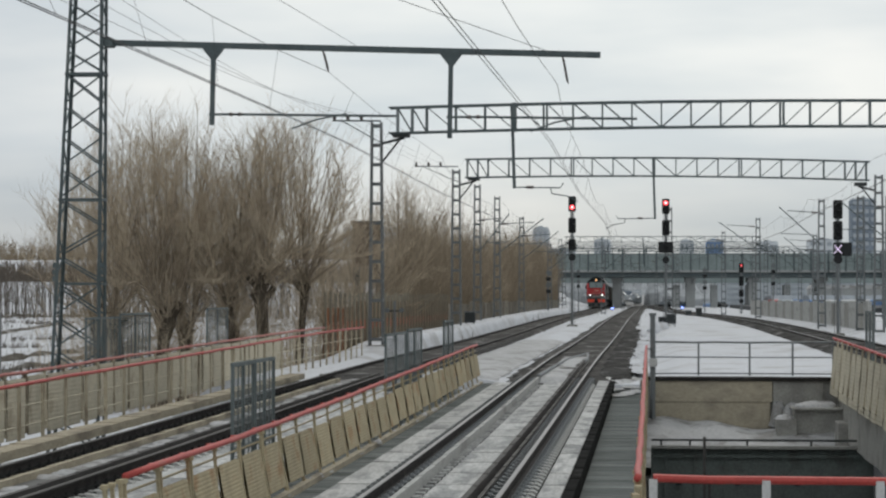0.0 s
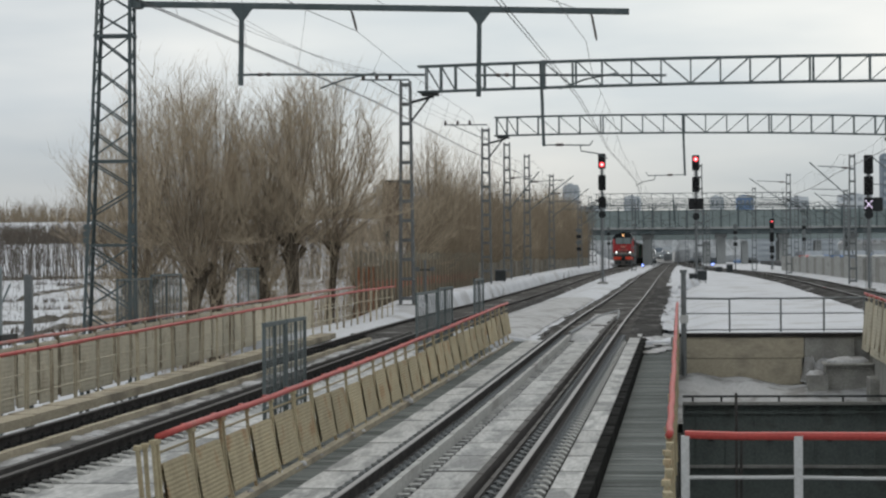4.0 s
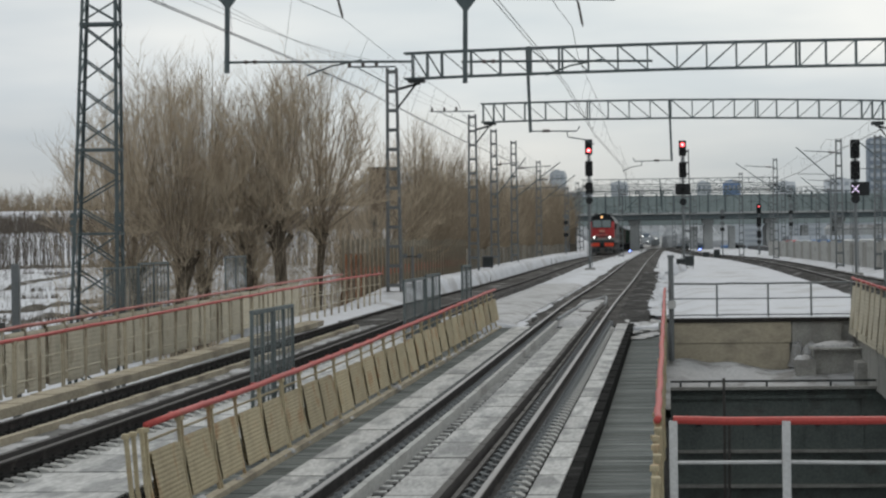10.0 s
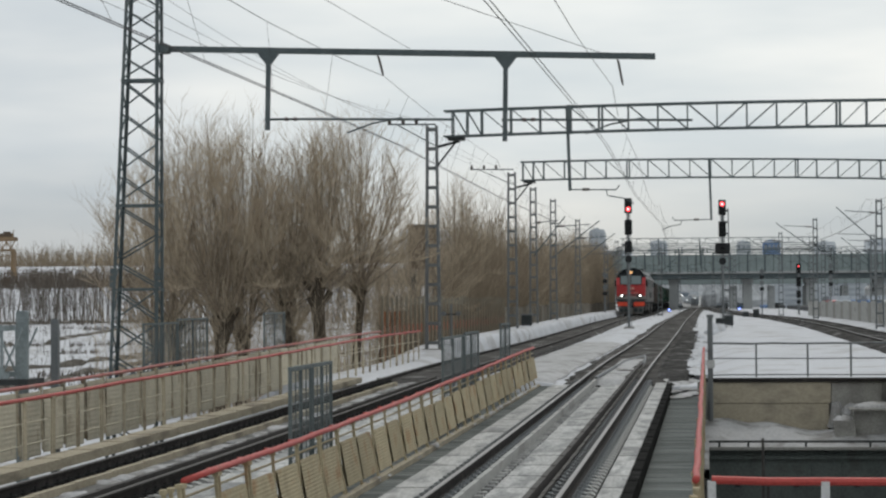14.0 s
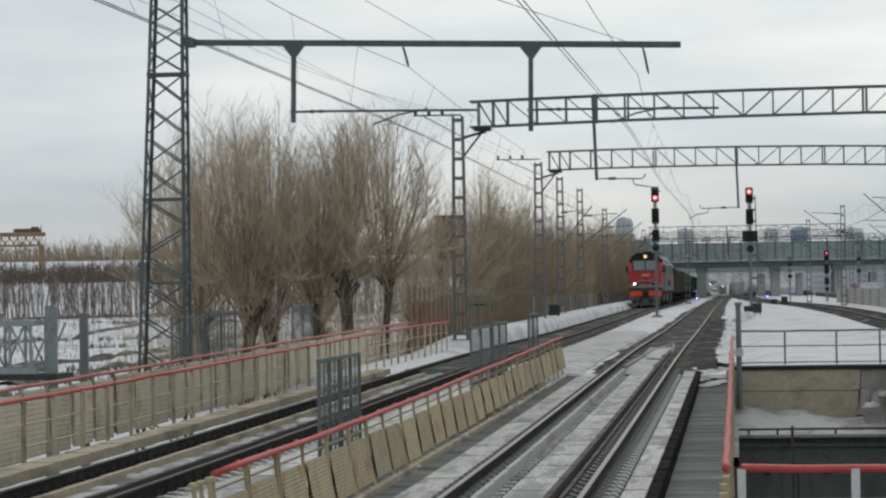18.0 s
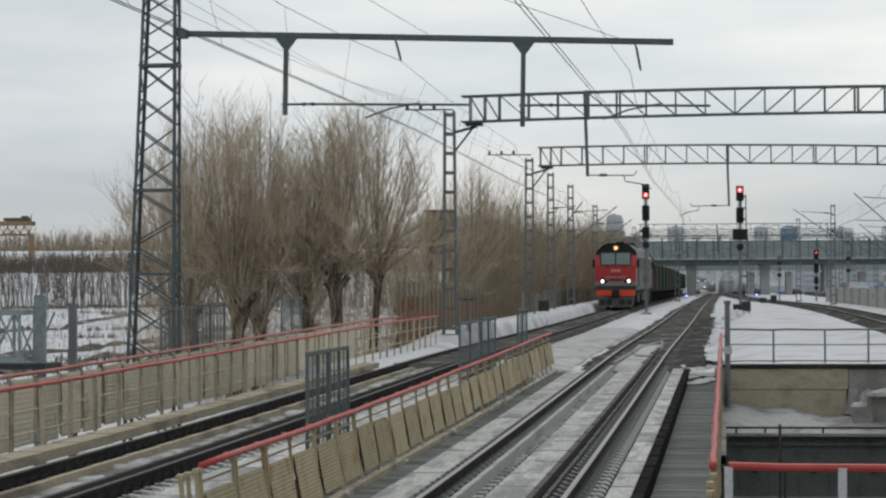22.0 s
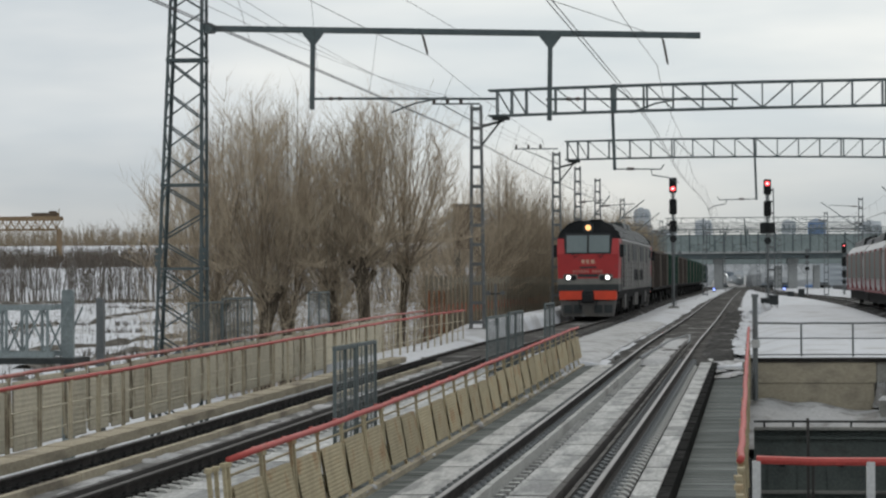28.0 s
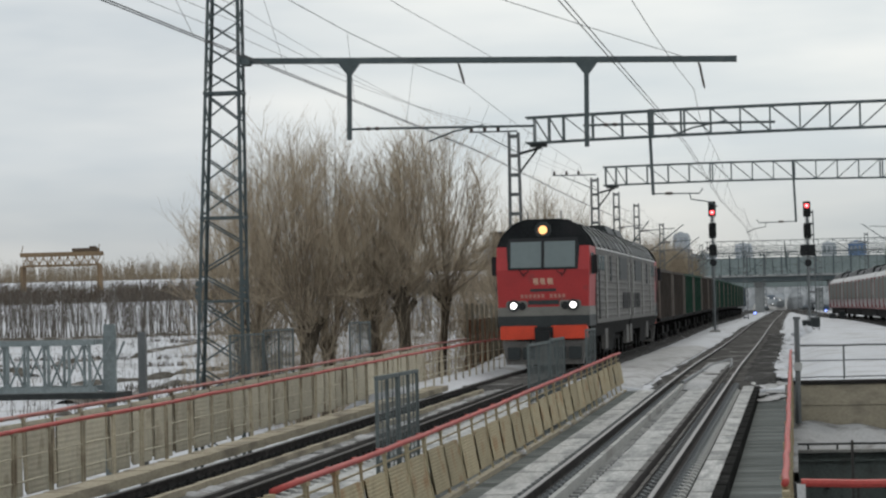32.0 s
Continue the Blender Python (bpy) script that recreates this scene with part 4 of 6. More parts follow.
def gantry(y, x0, x1, crest, z_crest, droop, depth, xs, turn_x, thick, base_l, base_r, droppers, label):
    """A lattice beam on two masts; xs are its verticals, the diagonals change over at turn_x."""
    e = thing("catenary_gantry", 0, y, 0, label, "gantry", "catenary gantries")
    def zt(x):
        return z_crest - droop * ((x - crest) / 14.7) ** 2
    for x, base, hh in ((x0 - 0.5, base_l, zt(x0) + 0.45 - base_l), (x1 + 0.5, base_r, zt(x1) + 0.3 - base_r)):
        m = mast_parts(e, x, hh)
        m.location = (x, 0, base)
        s = 1 if x < 0 else -1
        part("bracket", Build().bar((s * 0.2, 0, hh - 0.85), (s * 1.1, 0, hh - 0.62), 0.1).box(min(s * 0.65, s * 1.3), max(s * 0.65, s * 1.3), -0.3, 0.3, hh - 0.6, hh - 0.42)
             .bar((s * 0.2, 0, hh - 1.6), (s * 0.95, 0, hh - 0.65), 0.07), DARKSTEEL, m, "dark seat of the beam")
    runs = [x0, *xs[3::4], x1]
    for sy in (-0.32, 0.32):
        for dz in (0, depth):
            for a, b in zip(runs, runs[1:]):
                part("chord", Build().bar((a, sy, zt(a) + dz), (b, sy, zt(b) + dz), 0.068), STEEL, e)
    for k, x in enumerate(xs):
        w = 0.15 if x in thick else 0.055
        for sy in (-0.32, 0.32):
            part("vertical", Build().bar((x, sy, zt(x) - (0.05 if x in thick else 0)), (x, sy, zt(x) + depth + (0.05 if x in thick else 0)), w), STEEL, e)
        if k < len(xs) - 1 and xs[k + 1] - x > 0.3:
            xb = xs[k + 1]
            lo, hi = (zt(xb), zt(x) + depth) if x < turn_x - 0.05 else (zt(x), zt(xb) + depth)
            za, zb = (hi, lo) if x < turn_x - 0.05 else (lo, hi)
            for sy in (-0.32, 0.32):
                part("diagonal", Build().bar((x, sy, za), (xb, sy, zb), 0.04 if sy < 0 else 0.02), STEEL, e)
            part("lacing", Build().bar((x, -0.32, zt(x)), (xb, 0.32, zt(xb)), 0.025), STEEL, e)
    for x, low, reach in droppers:
        d = part("dropper", Build().bar((x, 0, zt(x) + depth), (x + 0.1, 0, low), 0.12), STEEL, e, "square hanging post")
        part("register_arm", Build().tube([(x + 0.1, 0, low + 0.05), (x + reach, 0, low + 0.02), (x + reach * 1.06, 0, low + 0.2)], 0.028, 6), STEEL, d)
        part("steady_arm", Build().tube([(x + reach * 0.8, 0, low), (x + reach * 0.82, 0.1, low - 0.2), (x + reach * 1.15, 0.3, low - 0.3), (x + reach * 1.35, 0.4, low - 0.5)], 0.024, 5), STEEL, d)
        part("insulator", Build().tube([(x + reach * 0.3, 0, low + 0.05), (x + reach * 0.45, 0, low + 0.05)], 0.06, 8), INSUL, d)
    return e


def bays(a, b, n, doubles=()):
    """Two half bays at either end, even ones between, and a second post 0.13 m beside some."""
    w = (b - a) / (n + 2)
    xs = [a, a + w / 2, *[a + w * (k + 1) for k in range(n + 1)], b - w / 2, b]
    return sorted([*xs, *[xs[d] + 0.13 for d in doubles]])


gantry(95, -10.25, 12.3, 4.5, 9.0, 0.2, 1.0, bays(-9.914, 11.9, 17, (6, 14)), 0.386, (bays(-9.914, 11.9, 17)[5],), 0.35, 0.2, ((-5.42, 6.62, 1.9),), "grey steel lattice gantry beam on two masts over the tracks")
gantry(133, -10.15, 11.8, -3.0, 9.0, 0.28, 1.0, bays(-10.03, 11.63, 17, (6, 14)), 0.6, (), 0.4, 0.2, ((0.13, 6.64, -1.9),), "grey steel lattice gantry beam on two masts over the tracks")
for i, (y, l, r) in enumerate(((310, -11, 14), (352, -12, 17), (395, -15.5, 20), (475, -18, 26), (530, -20, 34), (590, -22, 30))):
    gantry(y, l, r, 0, 9.45 + max(y - 400, 0) * 0.026, 0.0, 0.7, bays(l + 0.3, r - 0.3, 12), (l + r) / 2, (), 0.3, 0.2, ((-1.0, 6.7, -1.5), (-6.2, 6.7, -1.5)), "grey steel lattice gantry far down the line")


def side_mast(x, y, h, base, arms, label="grey lattice catenary mast with insulated brackets"):
    e = thing("catenary_mast", x, y, base, label, "mast", "catenary masts")
    mast_parts(e, 0, h, 0.38)
    for z, reach in arms:
        part("stay", Build().tube([(0, 0, z - 0.1), (reach, 0, z + 0.05)], 0.03, 6), STEEL, e, "horizontal stay")
        part("cantilever", Build().tube([(0, 0, z - 2.2), (reach * 1.25, 0, z + 0.3)], 0.04, 6), STEEL, e, "inclined cantilever tube")
        part("steady_arm", Build().tube([(reach * 0.4, 0, z - 1.5), (reach * 1.2, 0, z - 1.45)], 0.025, 6), STEEL, e)
        part("insulator", Build().tube([(reach * 0.12, 0, z - 0.09), (reach * 0.3, 0, z - 0.06)], 0.06, 8), INSUL, e)
    return e


for x, y, h, base, arms in ((-10.84, 152, 9.15, 0.3, ((7.0, 1.6),)), (-10.73, 170, 9.15, 0.3, ((7.3, 2.6),)), (-11.35, 214, 9.2, 0.3, ((7.6, 2.6),)),
                            (-11, 265, 8, 0.3, ((7.4, 2.6),)), (9.65, 221, 9.3, 0.3, ((8.6, -2.8),)), (7.8, 263, 9.2, 0.3, ((8.4, -2.9),)), (12.0, 141, 8.0, 0.2, ()), (11.1, 160, 8.6, 0.2, ((7.8, -2.2),)),
                            (14.5, 150, 8.4, 0.2, ((7.8, -2.4),)), (16, 240, 8.4, 0.2, ((7.8, -2.4),)), (20, 330, 8.4, 0.2, ((7.8, -2.4),)), (3.6, 330, 8.2, 0.3, ((7.6, -2.4),)),
                            (24, 280, 8.4, 0.2, ((7.8, -2.4),)), (29, 390, 8.4, 0.2, ((7.8, -2.4),)), (12.6, 300, 9.0, 0.2, ((8.2, -2.4),)), (19, 200, 7.6, 0.2, ((6.8, -2.2),)), (17.5, 262, 8.2, 0.2, ((7.4, -2.4),)),
                            (0.9, 400, 9.0, 0.2, ((8.2, -2.4),)), (-4.6, 398, 9.0, 0.2, ((8.2, -2.4),)), (-5.1, 262, 7.6, 0.4, ((7.0, 2.2),)), (1.25, 166, 8.2, 0.3, ())):
    side_mast(x, y, h, base, arms)


def feeder_arms():
    """Short arms with pin insulators on the near gantries' masts."""
    for x, y, z, reach in ((-10.6, 95, 9.3, -1.9), (-10.55, 133, 9.55, -2.4)):
        e = thing("feeder_bracket", x, y, z, "steel side bracket with three pin insulators on the mast top", "bracket")
        part("arm", Build().tube([(0, 0, 0), (reach, 0, 0.02)], 0.035, 6).bar((0, 0, -0.85), (reach * 0.8, 0, 0), 0.04), STEEL, e)
        for k in (0.4, 0.68, 0.96):
            part("insulator", Build().tube([(reach * k, 0, 0.02), (reach * k, 0, 0.14), (reach * k, 0, 0.26)], [0.05, 0.08, 0.03], 8), INSUL, e)


feeder_arms()


def wire(name, pts, r, label):
    b = Build()
    b.tube(pts, r, 4, False)
    return tagged(part(name, b, WIRE), label, "wire", "overhead wires")


def catenary_line(axis, contact, supports, label, hang=(), slope=0.015):
    """Contact wire, messenger with its sag, and droppers over one track."""
    e = thing("overhead_line", axis(supports[0]), supports[0], contact, label, "overhead line", "overhead wires")
    o = Vector(e.location)
    con, mes, drops = [], [], []
    for i in range(len(supports) - 1):
        a, b = supports[i], supports[i + 1]
        za, zb = (0.0 if i < 2 else 0.1 if i % 2 else -0.2), (-0.2 if i % 2 else 0.1 if i else 0.0)
        for k in range(8):
            u = k / 8
            y = a + (b - a) * u
            x = axis(y) + za + (zb - za) * u
            lift = 1.05 - (1.3 if i == 0 else 2.2 if i < 3 else 1.2) * u * (1 - u)
            zc = contact + min(max((y - 27) * slope, -0.2), 37 * slope)
            con.append(Vector((x, y, zc)) - o)
            if hang and y < 95:
                j = max(q for q in range(len(hang) - 1) if hang[q][0] <= y)
                f = (y - hang[j][0]) / (hang[j + 1][0] - hang[j][0])
                mes.append(Vector((hang[j][1] + (hang[j + 1][1] - hang[j][1]) * f, y, hang[j][2] + (hang[j + 1][2] - hang[j][2]) * f)) - o)
            else:
                mes.append(Vector((axis(y), y, zc + lift)) - o)
            if k and not (14 < y < 70 and -5 < axis(y) < 0):
                drops.append((len(con) - 1, 0.6 if 14 < y < 80 and axis(y) < -5 else 0.0))
    for s in (-0.035, 0.035):
        part("contact_wire", Build().tube([p + Vector((s, 0, 0)) for p in con], 0.009, 4, False), WIRE, e)
    part("messenger_wire", Build().tube(mes, 0.007, 4, False), WIRE, e)
    for i, ahead in drops:
        q = mes[i]
        p = con[i].lerp(con[min(i + 1, len(con) - 1)], ahead)
        part("dropper_wire", Build().tube([p, q], 0.004, 3, False), WIRE, e)
    return e


SUPPORTS = (4, 53.5, 95, 133, 170, 214, 265, 310, 352, 395, 480)
catenary_line(lambda y: NEAR_X, 5.87, SUPPORTS, "overhead contact line above the main track",
              ((0, -2.85, 7.45), (20, -2.55, 7.1), (36.7, -2.30, 6.93), (43.7, -2.195, 6.9), (53.5, -2.05, 7.05), (65, -2.33, 7.19), (75, -2.41, 7.32), (95, -2.5, 7.45)))
catenary_line(left_x, 6.12, SUPPORTS, "overhead contact line above the freight track",
              ((0, -8.7, 7.65), (20, -8.1, 7.3), (41.4, -7.49, 7.16), (51.1, -7.2, 7.24), (53.5, -7.13, 7.35), (64.8, -7.3, 7.31), (95, -7.8, 7.6)), 0.0098)
catenary_line(right_x, 6.1, (20, 95, 133, 160, 221, 263, 310, 352, 395, 480), "overhead contact line above the curved track")
for k, (x0, z0, x1) in enumerate(((-12.0, 9.15, -12.7), (-12.02, 8.8, -12.2), (-12.03, 8.5, -11.65))):
    pts = []
    for (xa, ya, za), (xb, yb, zb), sag in (((x0, -10, z0 + 2.0), (x0, 53, z0), 0.9), ((x0, 53, z0), (x1, 95, 9.6), 0.25), ((x1, 95, 9.6), (x1, 133, 9.8), 0.15),
                                            ((x1, 133, 9.8), (x1 + 0.5, 214, 8.6), 0.3), ((x1 + 0.5, 214, 8.6), (x1 + 0.5, 300, 8.6), 0.3)):
        for j in range(8):
            u = j / 8
            pts.append((xa + (xb - xa) * u, ya + (yb - ya) * u, za + (zb - za) * u - 4 * sag * u * (1 - u)))
    wire("feeder_wire", pts, 0.006, "thin feeder wire strung along the masts")
wire("guy_wire", [(-7.2, 12, 7.5), (-6.70, 42, 7.68), (-6.515, 53.4, 7.93)], 0.006, "steel guy wire running back from the crossarm")
wire("guy_wire", [(-7.33, 30.0, 7.7), (-4.71, 42, 7.65), (-3.81, 46.1, 7.68), (-2.17, 53.4, 7.73)], 0.007, "steel guy wire running back from the crossarm")


# ---- light signals ----
def signal(x, y, base, top, lit_top, side_box, moon=False, label="tall railway light signal showing red"):
    e = thing("railway_signal", x, y, base, label, "signal", "light signals")
    h = top - base
    part("pole", Build().tube([(0, 0, 0), (0, 0, h)], 0.085, 10), GALV, e)
    part("foot", Build().box(-0.35, 0.35, -0.3, 0.3, -0.4, 0.25, 0.05), CONCRETE, e)
    part("ladder", Build().bar((-0.16, 0.35, 0.2), (-0.12, 0.12, h - 0.4), 0.03).bar((0.16, 0.35, 0.2), (0.12, 0.12, h - 0.4), 0.03), GALV, e)
    z = h
    k = 0
    for lamps in (2, 2, 1):
        hh = 1.02 if k < 2 else 0.74
        if k == 2 and side_box:
            b = Build().box(-0.25 if moon else -0.5, 0.75 if moon else 0.5, -0.12, 0.02, z - 0.74, z, 0.03)
        else:
            b = Build().box(-0.25, 0.25, -0.12, 0.02, z - hh, z, 0.05)
        head = part("signal_head", b, BLACK, e, "black lamp housing")
        for j in range(lamps):
            zc = z - 0.28 - 0.46 * j if lamps > 1 else z - 0.37
            on = k == 0 and ((j == 1 and lit_top == 1) or (j == 0 and lit_top == 2))
            part("visor", Build().tube([(0, -0.12, zc), (0, -0.34, zc)], [0.15, 0.15], 12, False), BLACK, head)
            part("lens", Build().disc((0, -0.11, zc), (0, -1, 0), (0.16 if y < 200 else 0.08) if on else 0.11, 0.02, 14), LAMP_RED if on else BLACK, head, "glowing red lens" if on else "")
            if on:
                part("lens_core", Build().disc((0, -0.135, zc), (0, -1, 0), 0.07 if y < 200 else 0.03, 0.01, 12), LAMP_PINK, head, "bright pink lamp core")
        if k == 2 and moon:
            for s in (-1, 1):
                part("light_bar", Build().bar((-0.2, -0.14, zc - s * 0.22), (0.2, -0.14, zc + s * 0.22), 0.04, 0.03, (0, 1, 0)), LAMP_MOON, head, "white glowing cross bar")
        z -= hh + (0.13 if moon else 0.42)
        k += 1
    part("round_lamp", Build().disc((0, -0.05, z - 0.05), (0, -1, 0), 0.24, 0.12, 16), BLACK, e, "round black repeater")
    return e


signal(-5.25, 163, 0.3, 9.15, 1, 0)
signal(1.0, 163, 0.3, 8.97, 2, 1)
def relay_box(x, y, z, h):
    e = thing("relay_box", x, y, z, "small dark trackside relay box on legs", "relay box", "relay boxes")
    part("cabinet", Build().box(-0.3, 0.3, -0.2, 0.2, 0.3, h, 0.03), LOCO_DARK, e)
    part("lid", Build().box(-0.34, 0.34, -0.24, 0.24, h, h + 0.06), GALV, e)
    for sx in (-0.22, 0.22):
        part("leg", Build().bar((sx, 0, -0.2), (sx, 0, 0.3), 0.06), GALV, e)


relay_box(1.35, 160, 0.35, 0.9)
relay_box(0.8, 161, 0.35, 0.7)
relay_box(4.7, 240, 0.3, 1.0)
relay_box(3.6, 236, 0.3, 0.8)
relay_box(-10.4, 140, 0.6, 0.9)
signal(10.1, 133, 0.2, 7.65, 0, 1, True, "tall railway light signal showing a white cross")
far_red = signal(9.65, 262, 0.2, 6.1, 2, 0, False, "small distant railway signal showing red")


def dwarf(x, y, z, mat, label):
    e = thing("dwarf_signal", x, y, z, label, "signal", "dwarf signals")
    part("post", Build().tube([(0, 0, -0.3), (0, 0, 0.35)], 0.05, 8), GALV, e)
    part("housing", Build().box(-0.16, 0.16, -0.1, 0.1, 0.35, 0.75, 0.04), BLACK, e)
    part("lens", Build().disc((0, -0.11, 0.55), (0, -1, 0), 0.13, 0.02, 12), mat, e, "small lit lens")


dwarf(-5.2, 330, 0.4, LAMP_BLUE, "low dwarf signal with a blue lamp beside the track")
dwarf(4.2, 330, 0.5, LAMP_BLUE, "low dwarf signal with a blue lamp beside the track")


def twin_marker():
    e = thing("marker_post", -10.35, 98, 0.5, "short white post with two round pale lamps", "post", "marker posts")
    part("post", Build().tube([(0, 0, -0.4), (0, 0, 1.7)], 0.045, 8), GALV, e)
    part("crossbar", Build().bar((-0.35, 0, 1.3), (0.35, 0, 1.3), 0.06), DARKSTEEL, e)
    for s in (-1, 1):
        part("lamp", Build().disc((s * 0.3, -0.02, 1.33), (0, -1, 0), 0.1, 0.1, 12), GALV, e)


twin_marker()
for x, y, top in ((-9.9, 236, 5.2), (-8.9, 300, 6.0), (12.2, 245, 6.0), (5.5, 250, 5.6)):
    e = thing("repeater_post", x, y, 0.2, "small black and white railway marker post", "post", "marker posts")
    part("pole", Build().tube([(0, 0, 0), (0, 0, top - 0.3)], 0.06, 8), GALV, e)
    for k in range(4):
        part("band", Build().box(-0.22, 0.22, -0.09, 0.0, top - 2.6 + k * 0.6, top - 2.25 + k * 0.6, 0.03), GALV if k % 2 else BLACK, e)


# ---- overpass far down the line ----
def overpass():
    e = thing("road_overpass", 10, 430, 0, "grey-green road overpass with panelled parapet on concrete piers", "overpass", "", "structure")
    part("girder", Build().box(-95, 160, 0, 14, 6.0, 6.85), BRIDGE_DARK, e, "dark steel girder")
    part("deck_edge", Build().box(-95, 160, -0.6, 14.6, 6.86, 7.2), PIER, e, "concrete deck edge")
    for x in np.arange(-60, 120, 3.0):
        part("parapet_panel", Build().box(x + 0.12, x + 2.88, -0.4, -0.3, 7.22, 10.2), BRIDGE, e)
        part("parapet_post", Build().box(x - 0.13, x + 0.13, -0.6, -0.25, 7.0, 10.5), BRIDGE_DARK, e)
        part("parapet_rib", Build().box(x + 1.44, x + 1.56, -0.47, -0.405, 7.25, 10.18), BRIDGE_DARK, e)
    part("hand_rail", Build().box(-95, 160, -0.5, -0.3, 10.5, 10.65), BRIDGE_DARK, e)
    for x in (-58, -37, -16.0, -3, 8.0, 20, 36, 57, 80):
        p = part("pier", Build().box(x - 0.8, x + 0.8, 2, 11, -0.5, 5.2, 0.2), PIER, e)
        part("pier_head", Build().box(x - 1.0, x + 1.0, 1.5, 12, 5.2, 5.99), PIER, p)


overpass()


def second_overpass():
    e = thing("road_overpass", 10, 520, 0, "further grey road overpass seen beneath the first", "overpass", "", "structure")
    part("girder", Build().box(-95, 160, 0, 12, 5.6, 7.0), BRIDGE, e)
    part("deck_edge", Build().box(-95, 160, -0.5, 12.5, 7.01, 7.6), PIER, e)
    for x in (-40, -22, -4.5, 3.5, 11, 19, 27, 36, 46, 60):
        part("pier", Build().box(x - 0.7, x + 0.7, 2, 10, -0.8, 5.2, 0.2), PIER, e)


second_overpass()


# ---- trees ----
def branch(b, p, d, length, r, up, rnd, segs=4, n=3, bend=0.12):
    pts, rad = [Vector(p)], [r]
    d = Vector(d).normalized()
    for k in range(segs):
        d = (d + Vector((rnd.uniform(-bend, bend), rnd.uniform(-bend, bend), up))).normalized()
        pts.append(pts[-1] + d * length / segs)
        rad.append(r * (1 - 0.82 * (k + 1) / segs))
    b.tube(pts, rad, n, False)
    return pts


def willow(rnd, height, trunk_h, trunk_r, spread, twigs, rods=11):
    """Trunk, limbs and crown of a bare pollard: a knuckled stem, many straight rods that fan out and turn upright, fine shoots along them."""
    trunk, limb, crown = Build(), Build(), Build()
    lean = Vector((rnd.uniform(-0.12, 0.12), rnd.uniform(-0.1, 0.1), 1)).normalized()
    top = lean * trunk_h
    sway = Vector((rnd.uniform(-0.15, 0.15), rnd.uniform(-0.1, 0.1), 0))
    trunk.tube([Vector((0, 0, -0.6)), lean * trunk_h * 0.1, lean * trunk_h * 0.4 + sway, lean * trunk_h * 0.7 + sway * 0.6, lean * trunk_h * 0.9, top],
               [trunk_r * 1.7, trunk_r * 1.15, trunk_r * 0.95, trunk_r * 0.9, trunk_r * 1.1, trunk_r * 0.8], 10)
    knots = [top]
    for k in range(8):
        a = 0.8 * k + rnd.uniform(-0.4, 0.4)
        p = lean * trunk_h * rnd.uniform(0.72, 0.98)
        q = p + Vector((math.cos(a) * 0.95, math.sin(a) * 0.95, 1.3)) * trunk_r * rnd.uniform(0.9, 2.2)
        trunk.tube([p, p.lerp(q, 0.6), q], [trunk_r * 0.6, trunk_r * 0.42, trunk_r * 0.5], 7)
        knots.append(q)
    zc = trunk_h + 0.22 * (height - trunk_h)
    limbs = []

    def dome(a, th, reach):
        return Vector((spread * math.sin(th) * math.cos(a) * reach, spread * math.sin(th) * math.sin(a) * reach, zc + (height - zc) * math.cos(th) * reach))

    def rod(start, end, out, r0, m, count):
        # leaves at a slant, then rises
        mid = Vector((start.x + (end.x - start.x) * out, start.y + (end.y - start.y) * out, start.z + (end.z - start.z) * 0.42))
        pts, rad = [], []
        for k in range(m + 1):
            u = k / m
            p = start * (1 - u) ** 2 + mid * 2 * u * (1 - u) + end * u * u
            w = 0.07 * math.sin(math.pi * min(u * 1.3, 1))
            pts.append(p + Vector((rnd.uniform(-w, w), rnd.uniform(-w, w), 0)))
            rad.append(r0 * (1 - 0.85 * u))
        limb.tube(pts, rad, 4, False)
        limbs.append((pts, count))
        return pts
    n = rods * 2
    for i in range(n):
        a = 2.4 * i + rnd.uniform(-0.4, 0.4)
        th = radians(4 + 84 * ((i + 0.5) / n) ** 0.72)
        end = dome(a, th, rnd.uniform(0.8, 1.0))
        main = rod(rnd.choice(knots), end, rnd.uniform(0.5, 0.66), rnd.uniform(0.026, 0.046), 6, twigs)
        for k in range(3):
            u = rnd.uniform(0.12, 0.62) * 5.99
            p = main[int(u)].lerp(main[int(u) + 1], u % 1)
            q = dome(a + rnd.uniform(-0.55, 0.55), min(max(th + radians(rnd.uniform(-14, 20)), 0.02), radians(98)), rnd.uniform(0.78, 1.0))
            rod(p, q, rnd.uniform(0.5, 0.68), rnd.uniform(0.012, 0.02), 4, twigs)
    subs = []
    for k in range(84):
        p = lean * trunk_h * rnd.uniform(0.3, 1.0) if k % 3 else rnd.choice(knots)
        a = rnd.uniform(0, 6.28)
        subs.append(branch(crown, p, (math.cos(a), math.sin(a), rnd.uniform(0.2, 1.6)), rnd.uniform(0.8, 2.5), 0.009, 0.1, rnd, 3, 3, 0.12))
    for l, count in limbs:
        for k in range(count):
            u = (0.15 + 0.85 * rnd.random() ** 0.6) * (len(l) - 1.001)
            i = int(u)
            p = l[i].lerp(l[i + 1], u - i)
            a = rnd.uniform(0, 2 * math.pi)
            d = (l[i + 1] - l[i]).normalized() + Vector((math.cos(a) * 0.75, math.sin(a) * 0.75, rnd.uniform(0.0, 0.3)))
            subs.append(branch(crown, p, d, rnd.uniform(0.5, 1.35), rnd.uniform(0.007, 0.012), 0.07, rnd, 3, 3, 0.1))
    for s in subs:
        for k in range(5):
            i = rnd.randrange(0, len(s) - 1)
            p = s[i].lerp(s[i + 1], rnd.random())
            a = rnd.uniform(0, 2 * math.pi)
            d = (s[-1] - s[0]).normalized() + Vector((math.cos(a) * 0.7, math.sin(a) * 0.7, rnd.uniform(0.0, 0.3)))
